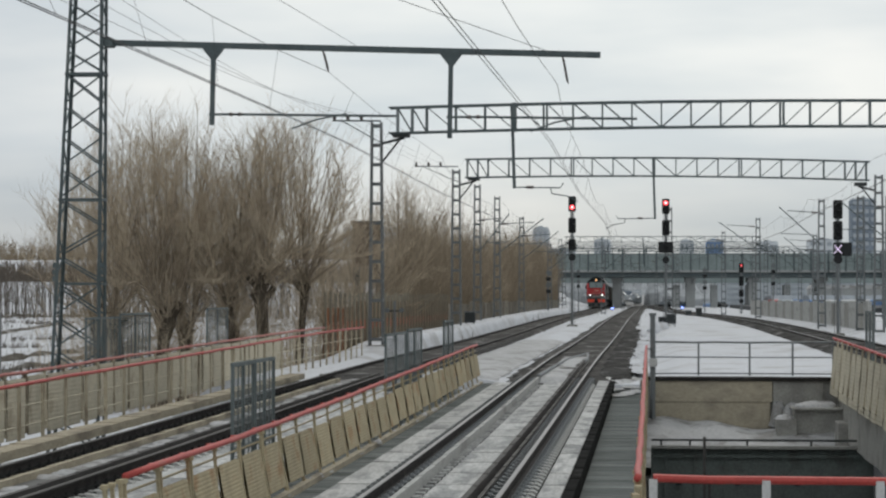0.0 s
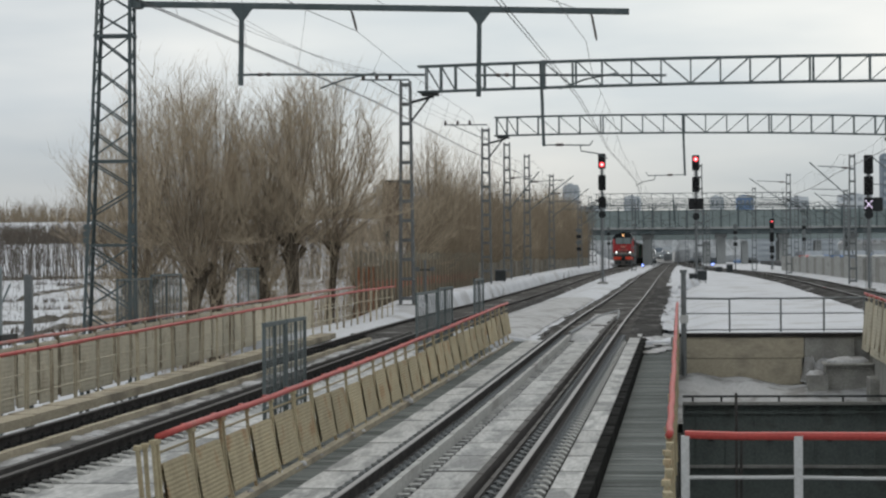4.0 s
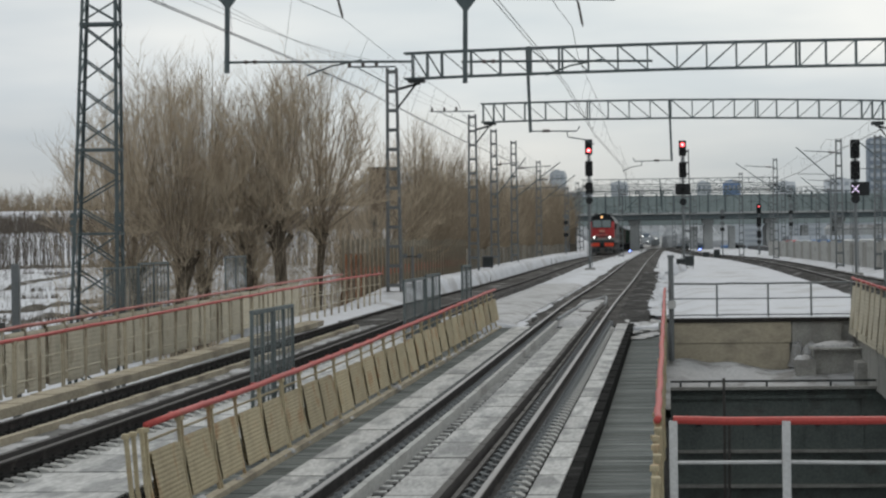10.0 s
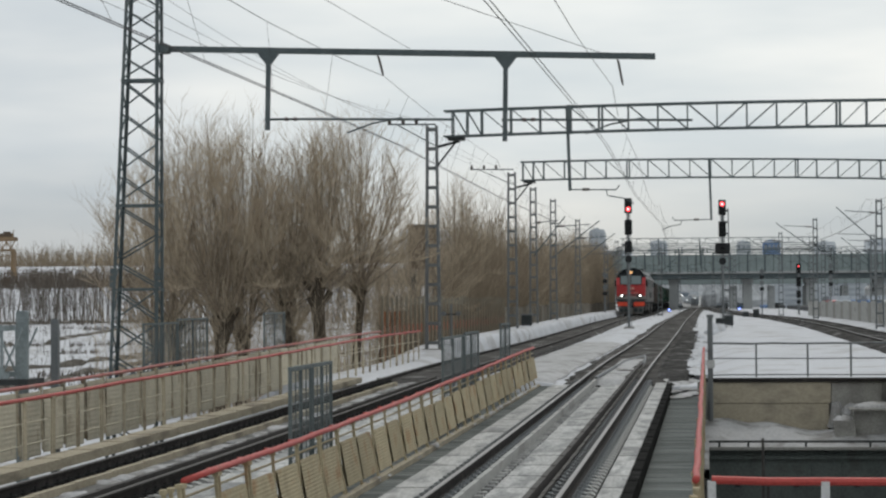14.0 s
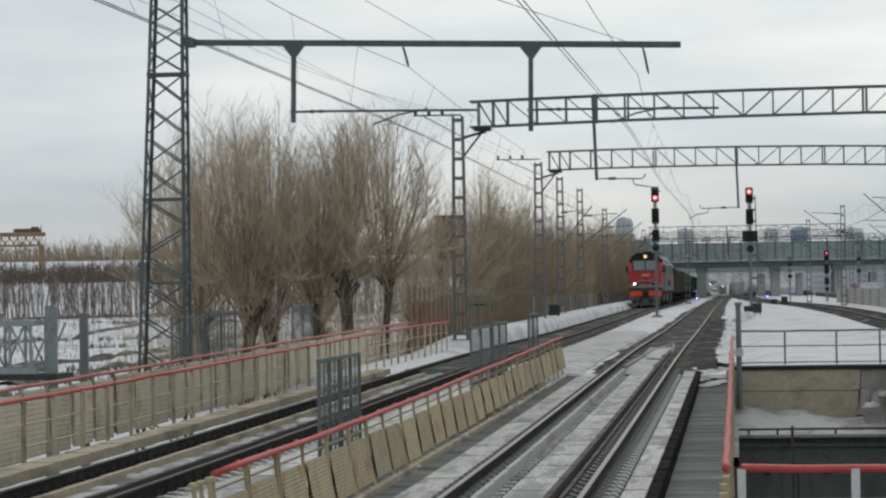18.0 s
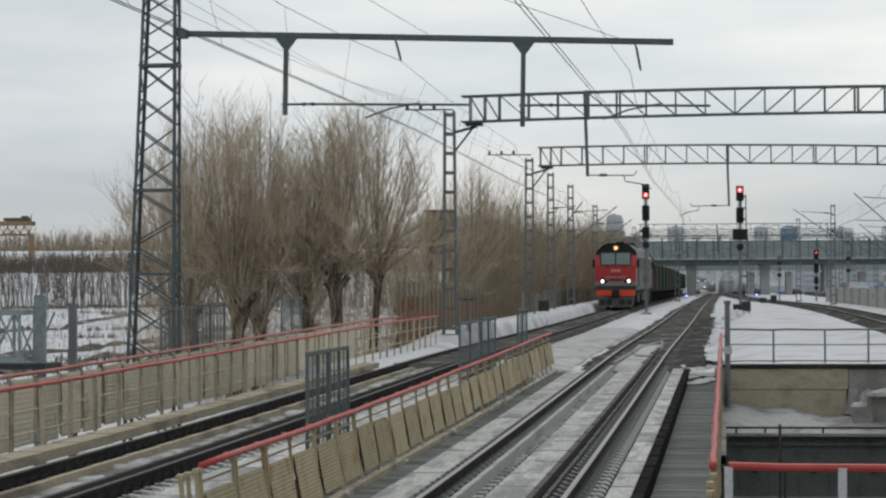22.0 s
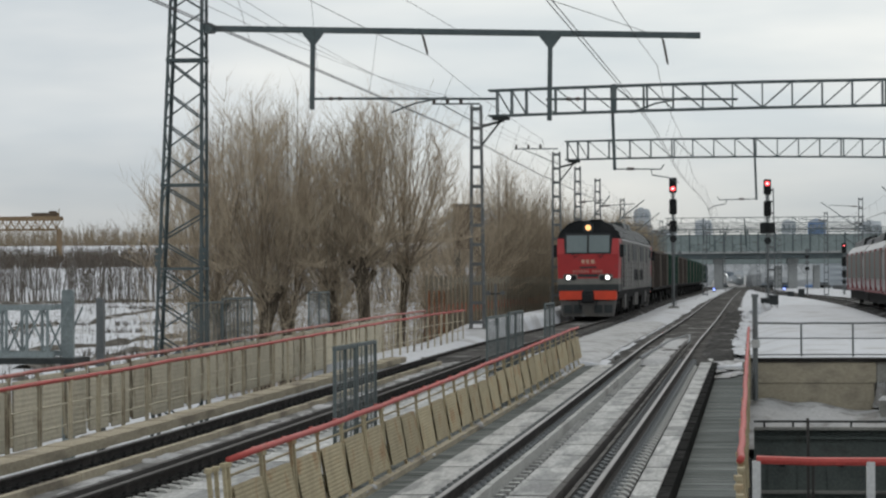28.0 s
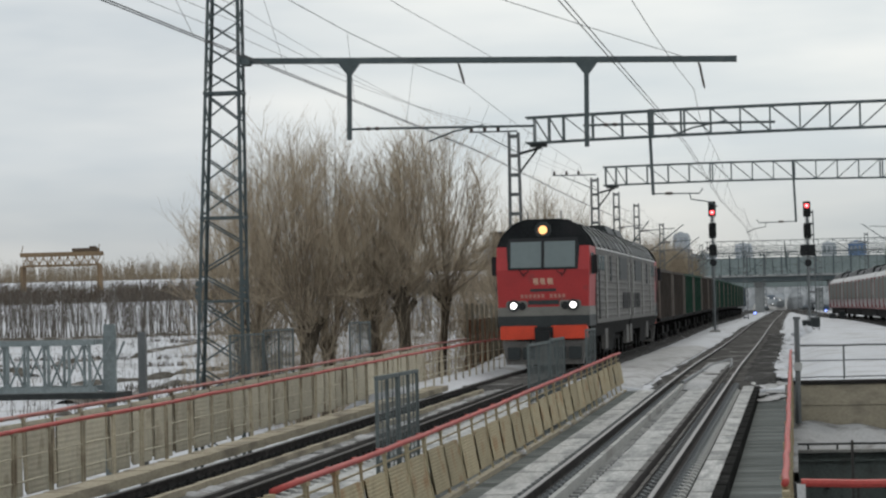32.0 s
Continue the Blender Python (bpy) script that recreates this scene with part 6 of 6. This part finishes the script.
# ---- freight locomotive: two coupled sections ----
def loco_section(e, y0, sgn):
    """One section; its cab stands at y0 and the body runs along sgn."""
    def Y(d):
        return y0 + sgn * d * 1.1

    def run(prof, a, b, **kw):
        bb = Build().prism(prof, Y(a), Y(b))
        if sgn < 0:
            bb.f = [tuple(reversed(q)) for q in bb.f]
        return bb

    side = [(-1.54, 1.45), (1.54, 1.45), (1.54, 3.98), (1.28, 4.42), (0.85, 4.82), (-0.85, 4.82), (-1.28, 4.42), (-1.54, 3.98)]
    body = part("body", run(side, 2.3, 17.7), LOCO_GREY, e, "ribbed grey engine compartment")
    part("roof", run([(-1.55, 4.0), (1.55, 4.0), (1.295, 4.44), (0.86, 4.85), (-0.86, 4.85), (-1.295, 4.44)], 2.31, 17.69), LOCO_TOP, body, "grimy dark sloping roof")
    for k in range(9):
        z = 1.62 + k * 0.24
        for s in (-1, 1):
            part("side_rib", run([(s * 1.538, z), (s * 1.565, z + 0.03), (s * 1.565, z + 0.09), (s * 1.538, z + 0.12)][::s], 2.35, 17.6), LOCO_GREY, body)
    for k in range(8):
        a = 2.7 + k * 2.1
        for s in (-1, 1):
            part("roof_rib", Build().bar((s * 1.54, Y(a), 4.0), (s * 1.28, Y(a), 4.45), 0.06).bar((s * 1.28, Y(a), 4.45), (s * 0.84, Y(a), 4.86), 0.06), ROOF_STRIPE, body)
    for s in (-1, 1):
        part("gutter", run([(s * 1.54, 3.96), (s * 1.575, 3.96), (s * 1.575, 4.01), (s * 1.54, 4.02)][::s], 2.32, 17.68), ROOF_STRIPE, body, "pale gutter edge")
    for k in range(12):
        a = 2.85 + k * 1.15
        for s in (-1, 1):
            c = Build()
            c.quad((s * 1.49, Y(a), 4.09), (s * 1.30, Y(a), 4.41), (s * 1.30, Y(a + 0.85), 4.41), (s * 1.49, Y(a + 0.85), 4.09))
            c.v = [(x + s * 0.012, y, z + 0.012) for x, y, z in c.v]
            i = len(c.v)
            c.v += [(x - s * 0.02, y, z - 0.02) for x, y, z in c.v]
            c.f += [(i + 3, i + 2, i + 1, i)]
            part("roof_grille", c, LOCO_DARK, body)
    part("fan_shroud", run([(-1.0, 4.8), (1.0, 4.8), (0.85, 5.12), (-0.85, 5.12)], 13.9, 17.4), LOCO_DARK, body, "dark raised cooling hood")
    part("exhaust", run([(-0.3, 4.8), (0.3, 4.8), (0.25, 5.12), (-0.25, 5.12)], 6.5, 7.6), UNDER, body)
    for s in (-1, 1):
        for a, w, z, h, m in ((3.1, 0.7, 3.25, 0.5, GLASS), (4.4, 0.7, 3.25, 0.5, GLASS), (7.8, 0.6, 2.9, 0.9, LOCO_DARK), (12.0, 3.6, 3.0, 0.85, LOCO_DARK), (5.55, 0.7, 1.6, 2.2, LOCO_LIGHT), (10.7, 0.7, 1.6, 2.2, LOCO_LIGHT), (16.4, 0.75, 1.6, 2.1, LOCO_LIGHT)):
            part("side_panel", Build().box(min(s * 1.55, s * 1.58), max(s * 1.55, s * 1.58), min(Y(a), Y(a + w)), max(Y(a), Y(a + w)), z, z + h), m, body)
        for k in range(4):
            part("louvre", Build().box(min(s * 1.57, s * 1.6), max(s * 1.57, s * 1.6), min(Y(13.4 + k), Y(13.8 + k)), max(Y(13.4 + k), Y(13.8 + k)), 1.9, 2.5), BLACK, body)
        part("handrail", Build().tube([(s * 1.62, Y(2.45), 1.6), (s * 1.62, Y(2.45), 3.3)], 0.025, 6), DARKSTEEL, body)
    # cab
    cab_prof = [(-1.52, 2.08), (1.52, 2.08), (1.52, 4.0), (-1.52, 4.0)]
    cab = Build()
    front = lambda z: 0.0 if z < 3.3 else (z - 3.3) * 0.28

    def ring(pr):
        return [(x, Y(front(z)), z) for x, z in pr], [(x, Y(2.3), z) for x, z in pr]
    lo = [(-1.48, 2.05), (-1.52, 3.25), (-1.52, 4.02), (1.52, 4.02), (1.52, 3.25), (1.48, 2.05)]
    f, bk = ring(lo)
    i = len(cab.v)
    cab.v += f + bk
    cab.f += [(i, i + 5, i + 4, i + 1), (i + 1, i + 4, i + 3, i + 2)]
    cab.f += [(i + k, i + k + 1, i + 7 + k, i + 6 + k) for k in range(5)] + [(i + 5, i, i + 6, i + 11)]
    cab_ob = part("cab", cab, LOCO_RED, e, "bright red cab front")
    cap = Build()
    hi = [(-1.525, 4.021), (-1.38, 4.38), (-1.0, 4.78), (-0.6, 4.93), (0.6, 4.93), (1.0, 4.78), (1.38, 4.38), (1.525, 4.021)]
    f, bk = ring(hi)
    f = [(x, y + sgn * 0.25 * max(z - 4.5, 0), z) for x, y, z in f]
    i = len(cap.v)
    cap.v += f + bk
    cap.f += [tuple(range(i + 7, i - 1, -1))] + [(i + k, i + k + 1, i + 9 + k, i + 8 + k) for k in range(7)]
    part("roof_cap", cap, LOCO_ROOF, cab_ob, "black rounded cab roof")
    # windscreen surround and panes
    def on(x, z, out=0.0):
        return (x, Y(front(z) - out), z)
    sur = Build()
    sur.quad(on(-1.14, 3.26, 0.012), on(1.14, 3.26, 0.012), on(1.2, 4.03, 0.012), on(-1.2, 4.03, 0.012))
    sur.quad(on(-1.2, 4.03, 0.012), on(1.2, 4.03, 0.012), on(1.12, 4.3, 0.012), on(-1.12, 4.3, 0.012))
    part("window_surround", sur, BLACK, cab_ob)
    for s in (-1, 1):
        g = Build()
        g.quad(on(s * 0.05, 3.33, 0.03), on(s * 1.05, 3.33, 0.03), on(s * 1.06, 4.18, 0.03), on(s * 0.05, 4.18, 0.03))
        part("windscreen", g, GLASS, cab_ob, "large flat windscreen pane")
        part("wiper", Build().bar(on(s * 0.62, 3.05, 0.05), on(s * 0.78, 3.3, 0.06), 0.06, 0.03).bar(on(s * 0.45, 3.22, 0.06), on(s * 0.66, 3.08, 0.06), 0.04, 0.03), BLACK, cab_ob)
        part("mirror", Build().box(min(s * 1.56, s * 1.74), max(s * 1.56, s * 1.74), min(Y(0.5), Y(0.7)), max(Y(0.5), Y(0.7)), 3.1, 3.72, 0.03), BLACK, cab_ob, "black door mirror")
        part("side_window", Build().box(min(s * 1.521, s * 1.54), max(s * 1.521, s * 1.54), min(Y(0.75), Y(1.6)), max(Y(0.75), Y(1.6)), 3.1, 3.8), GLASS, cab_ob)
        part("headlight", Build().disc(on(s * 0.97, 2.1, 0.05), (0, -sgn, 0), 0.10, 0.05, 16), LAMP_WHITE if sgn > 0 else GLASS, cab_ob, "glowing round headlight" if sgn > 0 else "")
        part("lamp_housing", Build().box(min(s * 0.52, s * 1.22), max(s * 0.52, s * 1.22), min(Y(-0.012), Y(0.02)), max(Y(-0.012), Y(0.02)), 1.94, 2.26, 0.06), LOCO_LIGHT, cab_ob, "light grey lamp housing")
        part("headlight_ring", Build().tube([on(s * 0.97, 2.1, 0.0), on(s * 0.97, 2.1, 0.07)], 0.19, 16), LOCO_DARK, cab_ob)
        part("marker_lamp", Build().disc(on(s * 0.70, 2.08, 0.0), (0, -sgn, 0), 0.13, 0.06, 14), BLACK, cab_ob)
        part("bumper_half", Build().box(min(s * 0.22, s * 1.42), max(s * 0.22, s * 1.42), min(Y(-0.12), Y(0.25)), max(Y(-0.12), Y(0.25)), 1.0, 1.44, 0.04), LOCO_ORANGE, cab_ob, "orange-red buffer beam half")
        part("antenna", Build().tube([(s * 0.55, Y(0.9), 4.9), (s * 0.55, Y(0.9), 5.2)], 0.02, 5), BLACK, cab_ob)
    part("window_bar", Build().bar(on(0, 3.3, 0.035), on(0, 4.2, 0.035), 0.09, 0.03), BLACK, cab_ob)
    part("top_lamp", Build().disc(on(0, 4.56, 0.02), (0, -sgn, 0), 0.14, 0.03, 20), LAMP_WARM if sgn > 0 else GLASS, cab_ob, "warm glowing roof headlamp" if sgn > 0 else "")
    part("lamp_ring", Build().tube([on(0, 4.56, -0.1), on(0, 4.56, 0.035)], 0.27, 20), LOCO_DARK, cab_ob)
    # front lettering as plain shapes
    em = Build()
    for x, w in ((-0.32, 0.16), (-0.1, 0.16), (0.14, 0.18)):
        em.box(x, x + w, min(Y(-0.02), Y(0.01)), max(Y(-0.02), Y(0.01)), 2.83, 2.98).box(x + 0.03, x + w + 0.02, min(Y(-0.02), Y(0.01)), max(Y(-0.02), Y(0.01)), 2.78, 2.82)
    part("emblem", em, GOLD, cab_ob, "pale angular emblem shape")
    nb = Build()
    for k in range(11):
        if k != 6:
            nb.box(-0.74 + k * 0.136, -0.65 + k * 0.136, min(Y(-0.02), Y(0.01)), max(Y(-0.02), Y(0.01)), 2.34, 2.46)
    part("number_bars", nb, LETTER, cab_ob, "row of small pale bars")
    part("front_slot", Build().box(-0.42, 0.42, min(Y(-0.015), Y(0.01)), max(Y(-0.015), Y(0.01)), 2.55, 2.64), LOCO_DARK, cab_ob, "thin dark bar")
    # flat plate whose dark colour is painted shade, no real recess
    part("number_plate_shade", Build().box(-0.5, 0.5, min(Y(-0.012), Y(0.01)), max(Y(-0.012), Y(0.01)), 2.12, 2.27), LOCO_DARK, cab_ob, "dark plate painted as shade below the bars")
    part("light_band", run([(-1.5, 1.76), (1.5, 1.76), (1.5, 2.049), (-1.5, 2.049)], -0.03, 2.28), LOCO_LIGHT, e, "light grey front band")
    part("dark_band", run([(-1.5, 1.40), (1.5, 1.40), (1.5, 1.759), (-1.5, 1.759)], -0.05, 2.28), LOCO_DARK, e, "dark grey front band")
    part("coupler", Build().box(-0.24, 0.24, min(Y(-0.55), Y(0.3)), max(Y(-0.55), Y(0.3)), 0.92, 1.26, 0.05).box(-0.3, 0.3, min(Y(-0.14), Y(0.1)), max(Y(-0.14), Y(0.1)), 0.85, 1.4), BLACK, e, "black automatic coupler")
    part("plow", run([(-1.25, 0.18), (1.25, 0.18), (1.38, 0.95), (-1.38, 0.95)], 0.0, 0.35), LOCO_GREY, e, "grimy grey track guard")
    for x in (-1.0, -0.5, 0.5, 1.0):
        part("step", Build().box(x - 0.2, x + 0.2, min(Y(-0.1), Y(0.02)), max(Y(-0.1), Y(0.02)), 0.35, 0.75, 0.02), LOCO_DARK, e)
    for s in (-0.75, 0.75):
        part("brake_hose", Build().tube([(s * 0.6, Y(-0.14), 1.0), (s * 0.55, Y(-0.3), 0.7), (s * 0.45, Y(-0.2), 0.55)], 0.035, 6), BLACK, e)
    # underframe, bogies
    part("underframe", run([(-1.4, 1.0), (1.4, 1.0), (1.5, 1.449), (-1.5, 1.449)], 0.4, 17.7), UNDER, e, "grimy underframe")
    part("fuel_tank", run([(-1.35, 0.4), (1.35, 0.4), (1.4, 1.0), (-1.4, 1.0)], 6.6, 11.0), UNDER, e)
    for b0 in (1.6, 11.6):
        bog = part("bogie", Build().box(-1.2, 1.2, min(Y(b0), Y(b0 + 5.0)), max(Y(b0), Y(b0 + 5.0)), 0.45, 0.95, 0.08), UNDER, e)
        for k in range(3):
            for s in (-1, 1):
                part("wheel", Build().tube([(s * 0.72, Y(b0 + 0.7 + 1.8 * k), 0.525), (s * 0.86, Y(b0 + 0.7 + 1.8 * k), 0.525)], 0.525, 20), UNDER, bog)
                part("axle_box", Build().box(min(s * 0.95, s * 1.3), max(s * 0.95, s * 1.3), min(Y(b0 + 0.5 + 1.8 * k), Y(b0 + 0.9 + 1.8 * k)), max(Y(b0 + 0.5 + 1.8 * k), Y(b0 + 0.9 + 1.8 * k)), 0.35, 0.75), UNDER, bog)
        for s in (-1, 1):
            part("grey_box", Build().box(min(s * 1.3, s * 1.45), max(s * 1.3, s * 1.45), min(Y(b0 + 4.8), Y(b0 + 5.9)), max(Y(b0 + 4.8), Y(b0 + 5.9)), 0.5, 1.3, 0.03), LOCO_GREY, bog, "dark equipment box")


loco = thing("freight_locomotive", LEFT_X, 300, rise(300), "red and grey two-section diesel locomotive with lit headlamps", "locomotive")
loco_section(loco, 0.6, 1)
loco_section(loco, 39.97, -1)
part("gangway", Build().box(-0.8, 0.8, 20.0, 20.6, 1.3, 3.9), BLACK, loco, "black rubber gangway between sections")


def gondola(mat, label):
    e = thing("gondola_wagon", LEFT_X, 340, 0, label, "wagon", "freight wagons")
    body = part("body", Build().box(-1.5, 1.5, 0.55, 13.3, 1.32, 3.62), mat, e)
    for s in (-1, 1):
        for k in range(8):
            y = 0.65 + k * 1.79
            part("rib", Build().box(min(s * 1.5, s * 1.58), max(s * 1.5, s * 1.58), y - 0.1, y + 0.1, 1.3, 3.59), WAGON_RIB if k in (0, 7) else mat, body)
        part("top_rim", Build().box(min(s * 1.44, s * 1.6), max(s * 1.44, s * 1.6), 0.5, 13.35, 3.6, 3.72), mat, body)
        part("sill", Build().box(min(s * 1.4, s * 1.55), max(s * 1.4, s * 1.55), 0.5, 13.35, 1.15, 1.32), UNDER, body)
    part("load", Build().prism([(-1.4, 3.5), (1.4, 3.5), (0.6, 3.7), (-0.5, 3.74)], 0.7, 13.2), UNDER, body, "dark bulk load")
    part("frame", Build().box(-0.35, 0.35, 0.0, 13.9, 0.85, 1.3), UNDER, e)
    for b0 in (1.4, 10.4):
        bog = part("bogie", Build().box(-1.1, 1.1, b0, b0 + 2.1, 0.4, 0.85, 0.06), UNDER, e)
        for k in (0.15, 1.95):
            for s in (-1, 1):
                part("wheel", Build().tube([(s * 0.72, b0 + k, 0.475), (s * 0.86, b0 + k, 0.475)], 0.475, 16), UNDER, bog)
    return e


g_brown = gondola(WAGON_BROWN, "rust-brown open gondola wagon with side ribs")
g_green = gondola(WAGON_GREEN, "dark green open gondola wagon with side ribs")
g_blue = gondola(WAGON_BLUE, "dark blue open gondola wagon with side ribs")
wagons = []
for k in range(17):
    if k == 0:
        wagons.append(g_brown)
    elif k == 2:
        wagons.append(g_green)
    elif k == 15:
        wagons.append(g_blue)
    else:
        wagons.append(copy_thing(g_brown if k in (1, 4, 5) else g_green, pose(LEFT_X, 400 + k, 0)))


# ---- commuter train leaving on the curved track ----
def commuter_car(first):
    e = thing("commuter_train_car", 9, 150, 0, "silver-grey commuter train car with red doors", "train car", "commuter train")
    prof = [(-1.6, 0.95), (1.6, 0.95), (1.72, 1.4), (1.74, 2.8), (1.66, 3.45), (1.3, 3.85), (-1.3, 3.85), (-1.66, 3.45), (-1.74, 2.8), (-1.72, 1.4)]
    L = 22.0
    body = Build().prism(prof, -L + 0.3, -1.6 if first else -0.3)
    b = part("body", body, EMU_GREY, e, "silver-grey ribbed body")
    if first:
        nb = Build()
        n = len(prof)
        rings = ((-1.6, 1.0, 0.0), (-0.7, 0.95, -0.02), (-0.15, 0.82, -0.1), (0.1, 0.6, -0.3))
        for y, s, dz in rings:
            nb.v += [(x * s, y, 0.95 + (z - 0.95) * (s if z > 2.6 else 1) + (0 if z < 2 else dz)) for x, z in prof]
        for j in range(3):
            nb.f += [(j * n + a, j * n + (a + 1) % n, (j + 1) * n + (a + 1) % n, (j + 1) * n + a) for a in range(n)]
        nb.f.append(tuple(range(3 * n, 4 * n)))
        nb.smooth = True
        part("nose", nb, EMU_GREY, e, "rounded grey nose")
        part("nose_stripe", Build().box(-1.3, 1.3, 0.02, 0.14, 0.9, 1.3, 0.03), EMU_RED, e, "red lower nose band")
        part("nose_window", Build().box(-0.85, 0.85, -0.3, 0.0, 2.4, 3.2, 0.05), GLASS, e, "dark front window")
    for s in (-1, 1):
        part("window_band", Build().box(min(s * 1.65, s * 1.755), max(s * 1.65, s * 1.755), -L + 0.6, -1.7, 1.75, 3.3), EMU_GLASS, b, "dark window band")
        for y in (-3.4, -9.0, -14.6, -20.2):
            part("door", Build().box(min(s * 1.65, s * 1.77), max(s * 1.65, s * 1.77), y - 0.32, y + 0.32, 1.1, 3.4), EMU_DOOR, b, "dull red sliding door")
        part("red_stripe", Build().box(min(s * 1.65, s * 1.75), max(s * 1.65, s * 1.75), -L + 0.4, -1.7, 0.98, 1.06), EMU_DOOR, b)
    for y0, y1, w, z1 in ((-L + 0.8, -L + 6.4, 1.2, 4.3), (-L + 7.2, -L + 12.0, 1.3, 4.45), (-L + 12.8, -2.6, 1.25, 4.35)):
        part("roof_gear", Build().prism([(-w, 3.8), (w, 3.8), (w - 0.12, z1 - 0.15), (w - 0.4, z1), (0.4 - w, z1), (0.12 - w, z1 - 0.15)], y0, y1), BLACK, b, "dark roof equipment")
    part("skirt", Build().box(-1.4, 1.4, -L + 0.6, -0.8, 0.35, 0.94), UNDER, e)
    for b0 in (-4.6, -19.6):
        bog = part("bogie", Build().box(-1.15, 1.15, b0, b0 + 2.6, 0.3, 0.8, 0.05), UNDER, e)
        for k in (0.3, 2.3):
            for s in (-1, 1):
                part("wheel", Build().tube([(s * 0.72, b0 + k, 0.45), (s * 0.86, b0 + k, 0.45)], 0.45, 16), UNDER, bog)
    return e


commuter = [commuter_car(True), commuter_car(False)]
commuter.append(copy_thing(commuter[1], pose(9, 90, 0)))
commuter.append(copy_thing(commuter[1], pose(9, 70, 0)))


# ---- what moves ----
FREIGHT = ((0, 393.0), (3, 366.0), (6, 337.0), (9, 306.5), (12, 276.0), (14, 256.5), (17, 228.2), (18.5, 214.0), (20, 199.5), (23, 169.8), (25, 149.7), (28, 119.2), (31, 88.4),
           (32, 78.1))
COMMUTER = ((0, -430.0), (10, -220.0), (20, -10.0), (25, 112.0), (27.5, 165.0), (28, 175.0), (29, 196.0), (30, 218.0), (31, 240.0), (32, 260.5))


def motions():
    def freight_pose(y, length):
        turn = math.degrees(math.atan2(left_x(y) - left_x(y + length), length))
        return pose(left_x(y), y, rise(y), math.degrees(math.atan((rise(y + 10) - rise(y)) / 10)), 0, turn)
    walk(loco, [(t, freight_pose(y, 39.0)) for t, y in FREIGHT])
    for k, wgn in enumerate(wagons):
        walk(wgn, [(t, freight_pose(y + 40.8 + 13.92 * k, 13.5)) for t, y in FREIGHT])
    for k, car in enumerate(commuter):
        rows = []
        for t, y in COMMUTER:
            a = y - 22.2 * k
            x0, x1 = right_x(a), right_x(a - 18)
            rows.append((t, pose(x0, a, rise(a) + right_lift(a), 0, 0, math.degrees(math.atan2(x1 - x0, 18)))))
        walk(car, rows)


motions()
